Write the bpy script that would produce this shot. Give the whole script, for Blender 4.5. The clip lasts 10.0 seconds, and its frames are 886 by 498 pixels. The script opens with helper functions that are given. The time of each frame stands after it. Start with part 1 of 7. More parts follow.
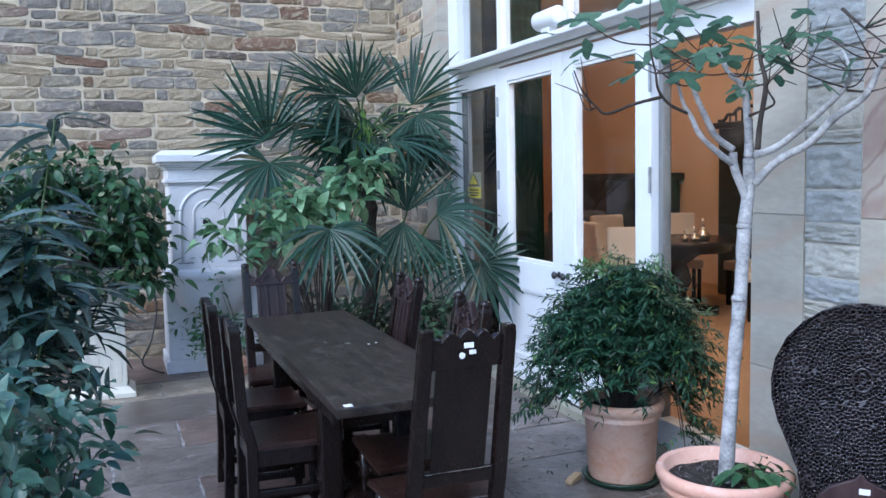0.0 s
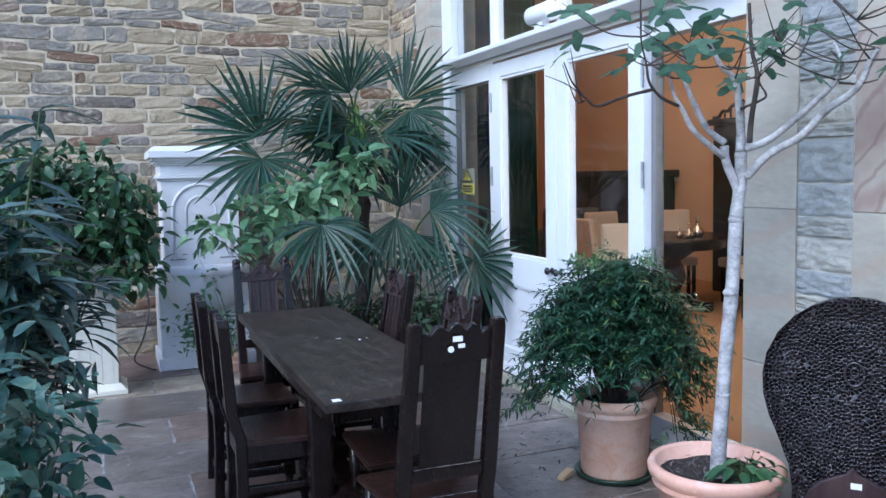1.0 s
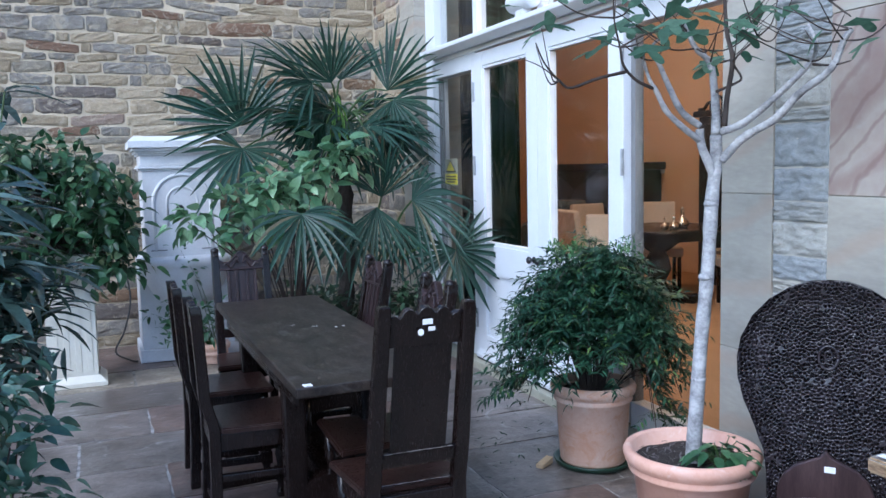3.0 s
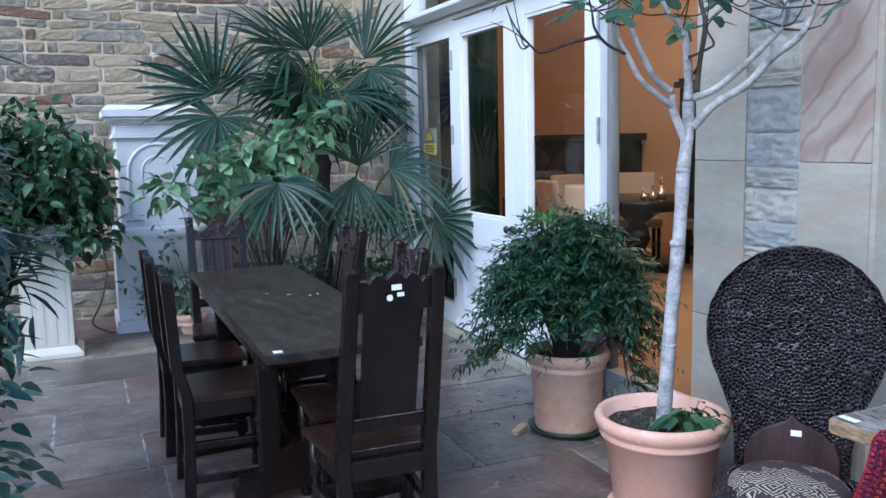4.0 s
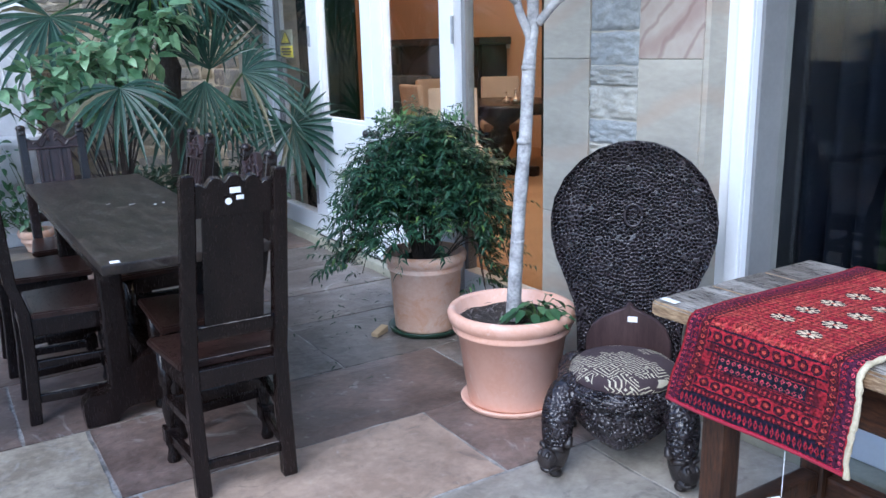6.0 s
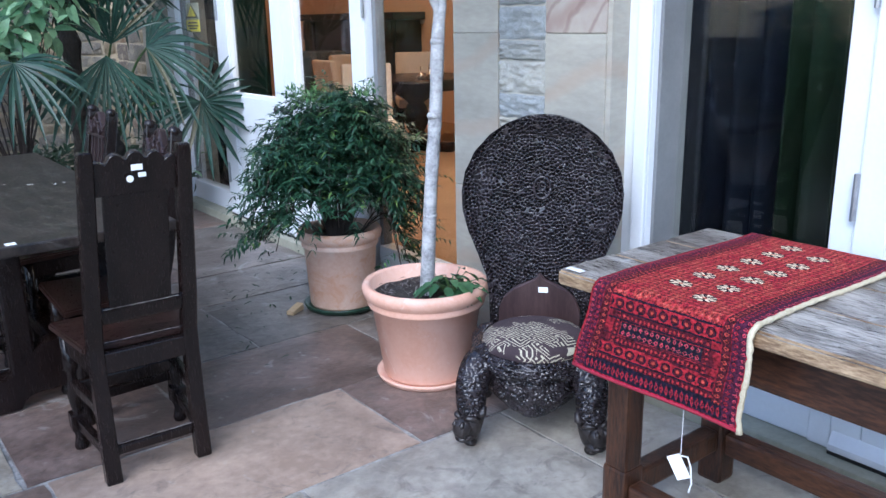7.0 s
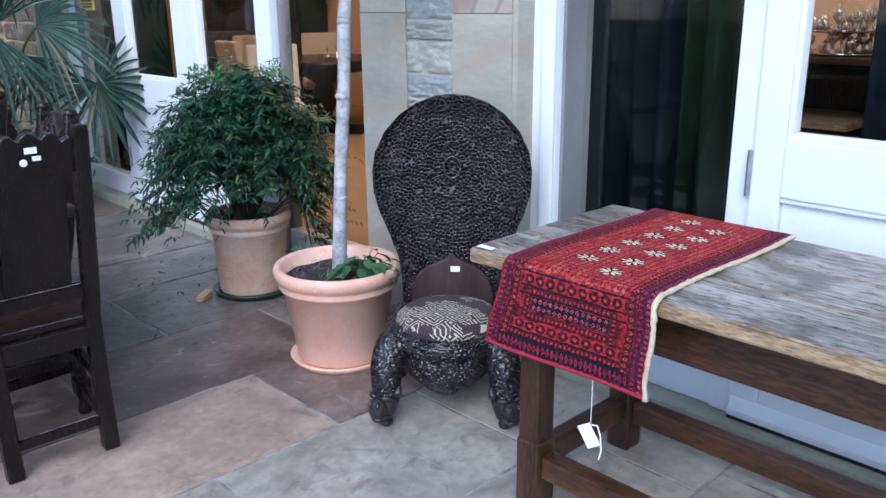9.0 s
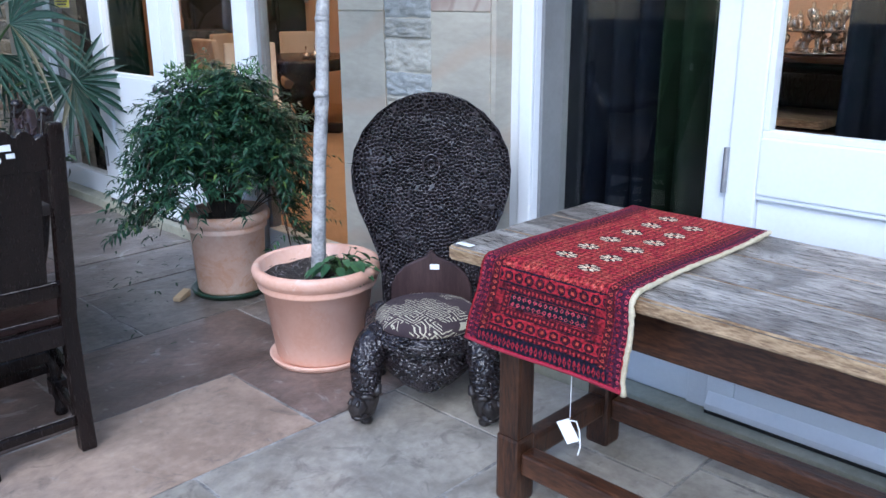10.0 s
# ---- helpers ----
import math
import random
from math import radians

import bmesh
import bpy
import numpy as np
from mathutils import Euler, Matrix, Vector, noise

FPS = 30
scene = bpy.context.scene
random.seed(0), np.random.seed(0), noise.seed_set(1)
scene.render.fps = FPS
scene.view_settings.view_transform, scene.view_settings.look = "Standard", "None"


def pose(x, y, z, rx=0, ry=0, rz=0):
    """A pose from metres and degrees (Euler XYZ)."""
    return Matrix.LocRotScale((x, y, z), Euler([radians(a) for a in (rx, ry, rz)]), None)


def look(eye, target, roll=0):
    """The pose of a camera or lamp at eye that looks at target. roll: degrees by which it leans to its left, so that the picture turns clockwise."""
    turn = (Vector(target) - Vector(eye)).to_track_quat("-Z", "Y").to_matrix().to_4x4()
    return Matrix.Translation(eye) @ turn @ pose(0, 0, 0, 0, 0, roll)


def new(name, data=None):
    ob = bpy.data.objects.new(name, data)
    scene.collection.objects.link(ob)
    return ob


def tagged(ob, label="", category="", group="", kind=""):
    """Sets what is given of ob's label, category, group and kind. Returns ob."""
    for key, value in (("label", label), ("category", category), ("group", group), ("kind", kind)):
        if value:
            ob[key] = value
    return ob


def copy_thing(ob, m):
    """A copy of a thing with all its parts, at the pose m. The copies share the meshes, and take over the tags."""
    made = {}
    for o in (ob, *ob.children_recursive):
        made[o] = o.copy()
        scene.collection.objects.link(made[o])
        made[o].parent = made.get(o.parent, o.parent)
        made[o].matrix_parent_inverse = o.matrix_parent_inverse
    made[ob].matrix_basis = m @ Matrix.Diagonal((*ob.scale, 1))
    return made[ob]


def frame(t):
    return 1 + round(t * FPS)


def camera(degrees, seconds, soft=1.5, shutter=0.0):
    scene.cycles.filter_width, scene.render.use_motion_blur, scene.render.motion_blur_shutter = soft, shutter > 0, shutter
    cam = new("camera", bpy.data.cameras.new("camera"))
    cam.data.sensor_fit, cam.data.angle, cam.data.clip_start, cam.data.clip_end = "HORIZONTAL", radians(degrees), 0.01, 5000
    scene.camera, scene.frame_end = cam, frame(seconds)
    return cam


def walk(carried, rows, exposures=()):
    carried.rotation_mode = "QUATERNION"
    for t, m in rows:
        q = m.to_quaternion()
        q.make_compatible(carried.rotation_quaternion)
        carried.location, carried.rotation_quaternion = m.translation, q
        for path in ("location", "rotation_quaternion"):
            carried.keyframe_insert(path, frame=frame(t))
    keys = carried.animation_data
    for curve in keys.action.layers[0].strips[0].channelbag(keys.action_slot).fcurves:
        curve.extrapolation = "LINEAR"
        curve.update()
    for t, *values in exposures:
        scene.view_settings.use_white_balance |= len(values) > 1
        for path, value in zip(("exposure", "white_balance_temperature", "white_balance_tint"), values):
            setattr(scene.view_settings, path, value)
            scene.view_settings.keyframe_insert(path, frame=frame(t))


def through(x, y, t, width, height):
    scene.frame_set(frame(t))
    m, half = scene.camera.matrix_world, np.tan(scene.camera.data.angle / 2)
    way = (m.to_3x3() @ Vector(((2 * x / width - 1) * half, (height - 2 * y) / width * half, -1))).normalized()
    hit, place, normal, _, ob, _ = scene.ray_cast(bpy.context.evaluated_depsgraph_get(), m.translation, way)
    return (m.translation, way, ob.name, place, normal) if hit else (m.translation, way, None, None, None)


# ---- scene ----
from mathutils import kdtree

cam = camera(56.2, 10.0)
PATH = [
    (0, (-0.152, -0.151, 1.533), (0.581, 1.701, 1.35), -1.3),
    (0.5, (-0.139, -0.142, 1.52), (0.597, 1.708, 1.336), -1.3),
    (1, (-0.123, -0.141, 1.514), (0.618, 1.708, 1.327), -1.3),
    (1.5, (-0.111, -0.137, 1.504), (0.635, 1.709, 1.317), -1.3),
    (2, (-0.098, -0.139, 1.492), (0.652, 1.706, 1.305), -1.4),
    (2.5, (-0.077, -0.141, 1.48), (0.677, 1.702, 1.292), -1.4),
    (4, (-0.01, -0.155, 1.444), (0.779, 1.663, 1.181), -1.3),
    (4.5, (0.016, -0.162, 1.43), (0.841, 1.632, 1.11), -1.4),
    (5, (0.041, -0.17, 1.416), (0.923, 1.585, 1.034), -1.4),
    (5.5, (0.064, -0.175, 1.411), (1.013, 1.529, 0.969), -1.4),
    (7, (0.102, -0.211, 1.4), (1.276, 1.315, 0.86), -1.1),
    (7.5, (0.099, -0.213, 1.397), (1.33, 1.262, 0.84), -1.0),
    (8, (0.099, -0.215, 1.395), (1.371, 1.22, 0.826), -0.8),
    (8.5, (0.098, -0.215, 1.393), (1.401, 1.188, 0.816), -0.7),
    (9, (0.097, -0.217, 1.394), (1.423, 1.162, 0.811), -0.6),
    (9.5, (0.097, -0.218, 1.391), (1.442, 1.141, 0.806), -0.5),
    (10, (0.096, -0.22, 1.389), (1.457, 1.125, 0.804), -0.4),
]
EXPOSURES = [(0.0, 1.29, 5270, 10), (2.7, 1.28, 5270, 10), (4.5, 1.22, 5290, 10), (5.0, 1.20, 5310, 10), (5.5, 1.45, 5380, 10), (7.0, 1.53, 5450, 10), (8.0, 1.48, 5450, 10), (9.0, 1.36, 5450, 10), (10.0, 1.36, 5450, 10)]
walk(cam, [(t, look(eye, target, roll)) for t, eye, target, roll in PATH], EXPOSURES)

# ---- world and light ----
world = bpy.data.worlds.new("world")
scene.world = world
world.use_nodes = True
wn = world.node_tree.nodes
sky = wn.new("ShaderNodeTexSky")
sky.sky_type = "NISHITA"
sky.sun_disc = False
sky.sun_elevation = radians(42)
sky.sun_rotation = radians(-115)
wn["Background"].inputs["Strength"].default_value = 0.14
world.node_tree.links.new(sky.outputs[0], wn["Background"].inputs["Color"])
sun = new("sun", bpy.data.lights.new("sun", "SUN"))
sun.data.energy, sun.data.angle, sun.data.color = 0.95, radians(35), (1.0, 0.97, 0.93)
sun.matrix_world = look((0, 0, 0), (0.70, 0.52, -0.78))


def lamp(x, y, z, watts, colour, radius=0.12):
    ob = new("lamp_light", bpy.data.lights.new("lamp_light", "POINT"))
    ob.data.energy, ob.data.color, ob.data.shadow_soft_size = watts, colour, radius
    ob.location = (x, y, z)
    return ob


WARM = (1.0, 0.66, 0.38)
for ly in (2.2, 5.2, 8.4):
    lamp(4.6, ly, 2.95, 19, WARM)


# ---- materials ----
def material(name, c1, c2, rough=0.6, metal=0.0, scale=6.0, fine=60.0, bump=0.15, stretch=(1, 1, 1),
             spots=None, spot_at=0.62, vary=0.0, coords="Object", spec=0.5, depth=0.01, fw=0.5):
    """Two colours mixed by broad and fine noise, fine relief, optional blotches of a third colour, and a shift from piece to piece."""
    m = bpy.data.materials.new(name)
    m.use_nodes = True
    n, k = m.node_tree.nodes, m.node_tree.links
    b = n["Principled BSDF"]
    tc = n.new("ShaderNodeTexCoord")
    oi = n.new("ShaderNodeObjectInfo")
    add = n.new("ShaderNodeVectorMath")
    add.operation = "MULTIPLY_ADD"
    k.new(oi.outputs["Random"], add.inputs[0])
    add.inputs[1].default_value = (17.0, 31.0, 23.0)
    if coords == "World":
        k.new(n.new("ShaderNodeNewGeometry").outputs["Position"], add.inputs[2])
    else:
        k.new(tc.outputs[coords], add.inputs[2])
    mp = n.new("ShaderNodeMapping")
    mp.inputs["Scale"].default_value = stretch
    k.new(add.outputs[0], mp.inputs["Vector"])
    big, small = n.new("ShaderNodeTexNoise"), n.new("ShaderNodeTexNoise")
    for t, s, d in ((big, scale, 4), (small, fine, 6)):
        t.inputs["Scale"].default_value, t.inputs["Detail"].default_value, t.inputs["Roughness"].default_value = s, d, 0.62
        k.new(mp.outputs[0], t.inputs["Vector"])
    mixf = n.new("ShaderNodeMath")
    mixf.operation = "MULTIPLY_ADD"
    k.new(small.outputs["Fac"], mixf.inputs[0])
    mixf.inputs[1].default_value = fw
    k.new(big.outputs["Fac"], mixf.inputs[2])
    rng = n.new("ShaderNodeMapRange")
    mid = 0.5 + 0.5 * fw
    rng.inputs["From Min"].default_value, rng.inputs["From Max"].default_value = mid - 0.15 - 0.04 * fw, mid + 0.15 + 0.04 * fw
    k.new(mixf.outputs[0], rng.inputs["Value"])
    mix = n.new("ShaderNodeMix")
    mix.data_type = "RGBA"
    mix.inputs[6].default_value, mix.inputs[7].default_value = (*c1, 1), (*c2, 1)
    k.new(rng.outputs[0], mix.inputs[0])
    colour = mix.outputs[2]
    if spots:
        sp = n.new("ShaderNodeTexNoise")
        sp.inputs["Scale"].default_value, sp.inputs["Detail"].default_value = scale * 1.7, 8
        sp.inputs["Roughness"].default_value = 0.7
        k.new(mp.outputs[0], sp.inputs["Vector"])
        r2 = n.new("ShaderNodeMapRange")
        r2.inputs["From Min"].default_value, r2.inputs["From Max"].default_value = spot_at, spot_at + 0.12
        k.new(sp.outputs["Fac"], r2.inputs["Value"])
        m2 = n.new("ShaderNodeMix")
        m2.data_type = "RGBA"
        k.new(r2.outputs[0], m2.inputs[0])
        k.new(colour, m2.inputs[6])
        m2.inputs[7].default_value = (*spots, 1)
        colour = m2.outputs[2]
    if vary:
        hs = n.new("ShaderNodeHueSaturation")
        vr = n.new("ShaderNodeMapRange")
        vr.inputs["To Min"].default_value, vr.inputs["To Max"].default_value = 1 - vary, 1 + vary
        k.new(oi.outputs["Random"], vr.inputs["Value"])
        k.new(vr.outputs[0], hs.inputs["Value"])
        k.new(colour, hs.inputs["Color"])
        colour = hs.outputs[0]
    k.new(colour, b.inputs["Base Color"])
    rr = n.new("ShaderNodeMapRange")
    rr.inputs["To Min"].default_value, rr.inputs["To Max"].default_value = max(0.03, rough - 0.12), min(1, rough + 0.12)
    k.new(small.outputs["Fac"], rr.inputs["Value"])
    k.new(rr.outputs[0], b.inputs["Roughness"])
    b.inputs["Metallic"].default_value = metal
    b.inputs["Specular IOR Level"].default_value = spec
    if bump:
        bp = n.new("ShaderNodeBump")
        bp.inputs["Strength"].default_value, bp.inputs["Distance"].default_value = bump, depth
        k.new(mixf.outputs[0], bp.inputs["Height"])
        k.new(bp.outputs[0], b.inputs["Normal"])
    return m


def piece_colours(m, stops):
    """Replaces the first mix by a ramp over each piece's own random number, kept mottled by the noise."""
    n, k = m.node_tree.nodes, m.node_tree.links
    oi = next(x for x in n if x.bl_idname == "ShaderNodeObjectInfo")
    first = next(x for x in n if x.bl_idname == "ShaderNodeMix")
    ramp = n.new("ShaderNodeValToRGB")
    ramp.color_ramp.interpolation = "CONSTANT"
    e = ramp.color_ramp.elements
    for i, c in enumerate(stops):
        el = e[i] if i < 2 else e.new(0.5)
        el.position, el.color = i / len(stops), (*c, 1)
    k.new(oi.outputs["Random"], ramp.inputs[0])
    dark = n.new("ShaderNodeMix")
    dark.data_type, dark.blend_type = "RGBA", "MULTIPLY"
    dark.inputs[0].default_value = 1.0
    k.new(ramp.outputs[0], dark.inputs[6])
    for l in list(first.outputs[2].links):
        k.new(dark.outputs[2], l.to_socket)
    k.new(first.outputs[2], dark.inputs[7])
    return m


def leaf_material(name, dark, light, rough=0.45, tip=None, through=0.25):
    m = bpy.data.materials.new(name)
    m.use_nodes = True
    n, k = m.node_tree.nodes, m.node_tree.links
    b = n["Principled BSDF"]
    g = n.new("ShaderNodeNewGeometry")
    ramp = n.new("ShaderNodeValToRGB")
    e = ramp.color_ramp.elements
    e[0].color, e[1].color = (*dark, 1), (*light, 1)
    if tip:
        e[1].position = 0.93
        e.new(0.985).color = (*tip, 1)
    k.new(g.outputs["Random Per Island"], ramp.inputs[0])
    tc, t = n.new("ShaderNodeTexCoord"), n.new("ShaderNodeTexNoise")
    t.inputs["Scale"].default_value = 45
    k.new(tc.outputs["Object"], t.inputs["Vector"])
    mx = n.new("ShaderNodeMix")
    mx.data_type, mx.blend_type = "RGBA", "OVERLAY"
    mx.inputs[0].default_value = 0.55
    k.new(ramp.outputs[0], mx.inputs[6])
    k.new(t.outputs["Fac"], mx.inputs[7])
    k.new(mx.outputs[2], b.inputs["Base Color"])
    b.inputs["Roughness"].default_value = rough
    b.inputs["Subsurface Weight"].default_value = 0.0
    tr = n.new("ShaderNodeBsdfTranslucent")
    k.new(mx.outputs[2], tr.inputs["Color"])
    ms = n.new("ShaderNodeMixShader")
    ms.inputs[0].default_value = through
    k.new(b.outputs[0], ms.inputs[1])
    k.new(tr.outputs[0], ms.inputs[2])
    k.new(ms.outputs[0], n["Material Output"].inputs["Surface"])
    return m


def glass_material(name, tint=(0.93, 0.96, 0.95)):
    m = bpy.data.materials.new(name)
    m.use_nodes = True
    b = m.node_tree.nodes["Principled BSDF"]
    b.inputs["Base Color"].default_value = (*tint, 1)
    b.inputs["Roughness"].default_value = 0.01
    b.inputs["Transmission Weight"].default_value = 1.0
    b.inputs["IOR"].default_value = 1.33
    return m


def stain(m, colour, scale, lo, hi, amount, detail=8.0, warp=1.2):
    """Lays irregular stains of one colour over a material, in world space so that they run on from piece to piece."""
    n, k = m.node_tree.nodes, m.node_tree.links
    b = n["Principled BSDF"]
    t = n.new("ShaderNodeTexNoise")
    t.inputs["Scale"].default_value, t.inputs["Detail"].default_value = scale, detail
    t.inputs["Roughness"].default_value, t.inputs["Distortion"].default_value = 0.66, warp
    k.new(n.new("ShaderNodeNewGeometry").outputs["Position"], t.inputs["Vector"])
    r = n.new("ShaderNodeMapRange")
    r.inputs["From Min"].default_value, r.inputs["From Max"].default_value, r.inputs["To Max"].default_value = lo, hi, amount
    k.new(t.outputs["Fac"], r.inputs["Value"])
    x = n.new("ShaderNodeMix")
    x.data_type = "RGBA"
    k.new(r.outputs[0], x.inputs[0])
    k.new(b.inputs["Base Color"].links[0].from_socket, x.inputs[6])
    x.inputs[7].default_value = (*colour, 1)
    k.new(x.outputs[2], b.inputs["Base Color"])


def veins(m, colour, scale, warp, lo, hi, amount, turn=(0.0, 0.0, 0.0)):
    """Wavy bands of one colour, as in banded sandstone."""
    n, k = m.node_tree.nodes, m.node_tree.links
    b = n["Principled BSDF"]
    mp = n.new("ShaderNodeMapping")
    mp.inputs["Rotation"].default_value = turn
    k.new(n.new("ShaderNodeNewGeometry").outputs["Position"], mp.inputs["Vector"])
    t = n.new("ShaderNodeTexWave")
    t.wave_type, t.bands_direction = "BANDS", "Z"
    t.inputs["Scale"].default_value, t.inputs["Distortion"].default_value = scale, warp
    t.inputs["Detail"].default_value, t.inputs["Detail Scale"].default_value = 4, 0.9
    k.new(mp.outputs[0], t.inputs["Vector"])
    r = n.new("ShaderNodeMapRange")
    r.inputs["From Min"].default_value, r.inputs["From Max"].default_value, r.inputs["To Max"].default_value = lo, hi, amount
    k.new(t.outputs["Fac"], r.inputs["Value"])
    x = n.new("ShaderNodeMix")
    x.data_type = "RGBA"
    k.new(r.outputs[0], x.inputs[0])
    k.new(b.inputs["Base Color"].links[0].from_socket, x.inputs[6])
    x.inputs[7].default_value = (*colour, 1)
    k.new(x.outputs[2], b.inputs["Base Color"])


M_MORTAR = material("sandy lime mortar", (0.49, 0.415, 0.30), (0.64, 0.55, 0.405), 0.9, scale=5, fine=90, bump=0.5)
M_RUBBLE = piece_colours(
    material("weathered rubble stone", (0.72, 0.70, 0.68), (1.0, 0.98, 0.95), 0.88, scale=9, fine=55, bump=0.9, coords="Generated",
             stretch=(1.6, 0.5, 0.8), vary=0.16, depth=0.02, fw=0.9, spots=(0.33, 0.25, 0.16), spot_at=0.66),
    [(0.62, 0.52, 0.36), (0.36, 0.24, 0.15), (0.66, 0.56, 0.40), (0.45, 0.41, 0.33), (0.60, 0.50, 0.345), (0.26, 0.225, 0.20),
     (0.62, 0.52, 0.365), (0.31, 0.195, 0.13), (0.53, 0.44, 0.305), (0.64, 0.54, 0.385), (0.36, 0.34, 0.305), (0.60, 0.50, 0.36), (0.45, 0.41, 0.32),
     (0.56, 0.46, 0.32), (0.46, 0.34, 0.23), (0.63, 0.53, 0.375), (0.50, 0.45, 0.36), (0.10, 0.095, 0.095), (0.37, 0.285, 0.23), (0.64, 0.55, 0.395)])
stain(M_RUBBLE, (0.30, 0.215, 0.145), 4.5, 0.55, 0.68, 0.5)
stain(M_RUBBLE, (0.58, 0.50, 0.37), 9.0, 0.51, 0.62, 0.7, 10.0, 1.6)
stain(M_RUBBLE, (0.16, 0.14, 0.125), 16.0, 0.61, 0.70, 0.7)
stain(M_MORTAR, (0.30, 0.25, 0.18), 7.0, 0.54, 0.66, 0.6)
M_IVY = leaf_material("mid-green small leaf", (0.030, 0.085, 0.035), (0.10, 0.21, 0.09), 0.4)
# Dark stone whose colour also holds the shade at the back of the floor.
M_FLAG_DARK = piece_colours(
    material("dark stained paving stone, part shade", (0.45, 0.42, 0.40), (1.0, 0.97, 0.95), 0.34, scale=4.5, fine=30, bump=0.35, coords="World", spec=0.4, fw=0.8,
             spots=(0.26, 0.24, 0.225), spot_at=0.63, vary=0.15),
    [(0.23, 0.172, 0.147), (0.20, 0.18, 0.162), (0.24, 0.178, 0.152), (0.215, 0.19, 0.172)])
M_GREYSTONE = piece_colours(
    material("grey split stone", (0.7, 0.7, 0.68), (1.0, 1.0, 0.97), 0.88, scale=7, fine=45, bump=0.5, coords="Generated",
             stretch=(1, 1, 1), vary=0.1, depth=0.012),
    [(0.42, 0.40, 0.355), (0.35, 0.35, 0.33), (0.44, 0.415, 0.36), (0.31, 0.325, 0.33), (0.38, 0.33, 0.255), (0.39, 0.38, 0.345), (0.43, 0.41, 0.37)])
M_GREYMORTAR = material("grey lime mortar", (0.36, 0.34, 0.29), (0.46, 0.44, 0.38), 0.9, scale=6, fine=80, bump=0.4)
M_ASHLAR = material("smooth buff sandstone", (0.29, 0.27, 0.225), (0.39, 0.365, 0.305), 0.85, scale=1.8, fine=22, bump=0.12,
                    stretch=(1, 0.8, 2.6), spots=(0.40, 0.33, 0.26), spot_at=0.62, vary=0.06)
veins(M_ASHLAR, (0.36, 0.27, 0.20), 1.1, 5.0, 0.80, 1.0, 0.45, (0.25, 0.0, 0.0))
stain(M_ASHLAR, (0.30, 0.27, 0.22), 3.0, 0.60, 0.70, 0.4)
M_ASHLAR_PINK = material("banded pink sandstone", (0.36, 0.315, 0.265), (0.30, 0.235, 0.20), 0.85, scale=2.4, fine=18, bump=0.12,
                         spots=(0.37, 0.335, 0.29), spot_at=0.56)
veins(M_ASHLAR_PINK, (0.22, 0.135, 0.115), 1.2, 12.0, 0.55, 1.0, 0.5, (0.9, 0.0, 0.0))
veins(M_ASHLAR_PINK, (0.17, 0.10, 0.09), 3.2, 7.0, 0.84, 1.0, 0.5, (0.9, 0.0, 0.0))
M_FLAG_PINK = piece_colours(
    material("pinkish worn paving stone", (0.62, 0.58, 0.55), (1.0, 0.98, 0.95), 0.40, scale=4, fine=26, bump=0.35, coords="World", spec=0.5, fw=0.7,
             spots=(0.24, 0.19, 0.165), spot_at=0.64, vary=0.06),
    [(0.47, 0.36, 0.285), (0.44, 0.35, 0.285)])
M_FLAG_GREY = piece_colours(
    material("pale grey worn paving stone", (0.60, 0.58, 0.55), (1.0, 0.98, 0.95), 0.40, scale=4, fine=26, bump=0.35, coords="World", spec=0.5, fw=0.7,
             spots=(0.23, 0.205, 0.18), spot_at=0.63, vary=0.08),
    [(0.43, 0.40, 0.345), (0.37, 0.345, 0.30), (0.41, 0.385, 0.34)])
M_FLAG = piece_colours(
    material("worn riven paving stone", (0.52, 0.49, 0.46), (1.0, 0.98, 0.95), 0.46, scale=4.5, fine=30, bump=0.35, coords="World", spec=0.4, fw=0.8,
             spots=(0.10, 0.088, 0.082), spot_at=0.60, vary=0.18),
    [(0.35, 0.265, 0.20), (0.29, 0.255, 0.20), (0.24, 0.175, 0.14), (0.38, 0.34, 0.275), (0.22, 0.185, 0.155), (0.34, 0.265, 0.205), (0.30, 0.275, 0.23)])
for paving, damp in ((M_FLAG, 0.7), (M_FLAG_DARK, 0.7), (M_FLAG_PINK, 0.4), (M_FLAG_GREY, 0.5)):
    stain(paving, (0.085, 0.068, 0.060), 1.3, 0.48, 0.66, damp)
    stain(paving, (0.11, 0.095, 0.085), 7.0, 0.56, 0.66, 0.55)
    stain(paving, (0.46, 0.44, 0.41), 5.0, 0.62, 0.70, 0.5, 14.0, 2.0)
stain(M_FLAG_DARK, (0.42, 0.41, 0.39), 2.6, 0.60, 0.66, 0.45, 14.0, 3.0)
stain(M_FLAG, (0.40, 0.39, 0.37), 2.6, 0.58, 0.66, 0.5, 14.0, 3.0)
M_JOINT = material("grey paving joint", (0.13, 0.12, 0.11), (0.40, 0.385, 0.36), 0.9, scale=12, fine=90, bump=0.4)
M_STEP = material("mossy stone sill", (0.27, 0.27, 0.21), (0.38, 0.37, 0.29), 0.85, scale=4, fine=50, bump=0.25, spots=(0.17, 0.17, 0.13))
M_WHITE = material("white gloss paint on wood", (0.65, 0.675, 0.70), (0.71, 0.735, 0.76), 0.36, scale=2, fine=70, bump=0.04)
# Grey paint, darkened so that the shade of recesses is in the colour.
M_SHADEGREY = material("grey paint with recess shade", (0.155, 0.16, 0.165), (0.20, 0.205, 0.21), 0.5, scale=2, fine=70, bump=0.04)
M_GLASS = glass_material("window glass")
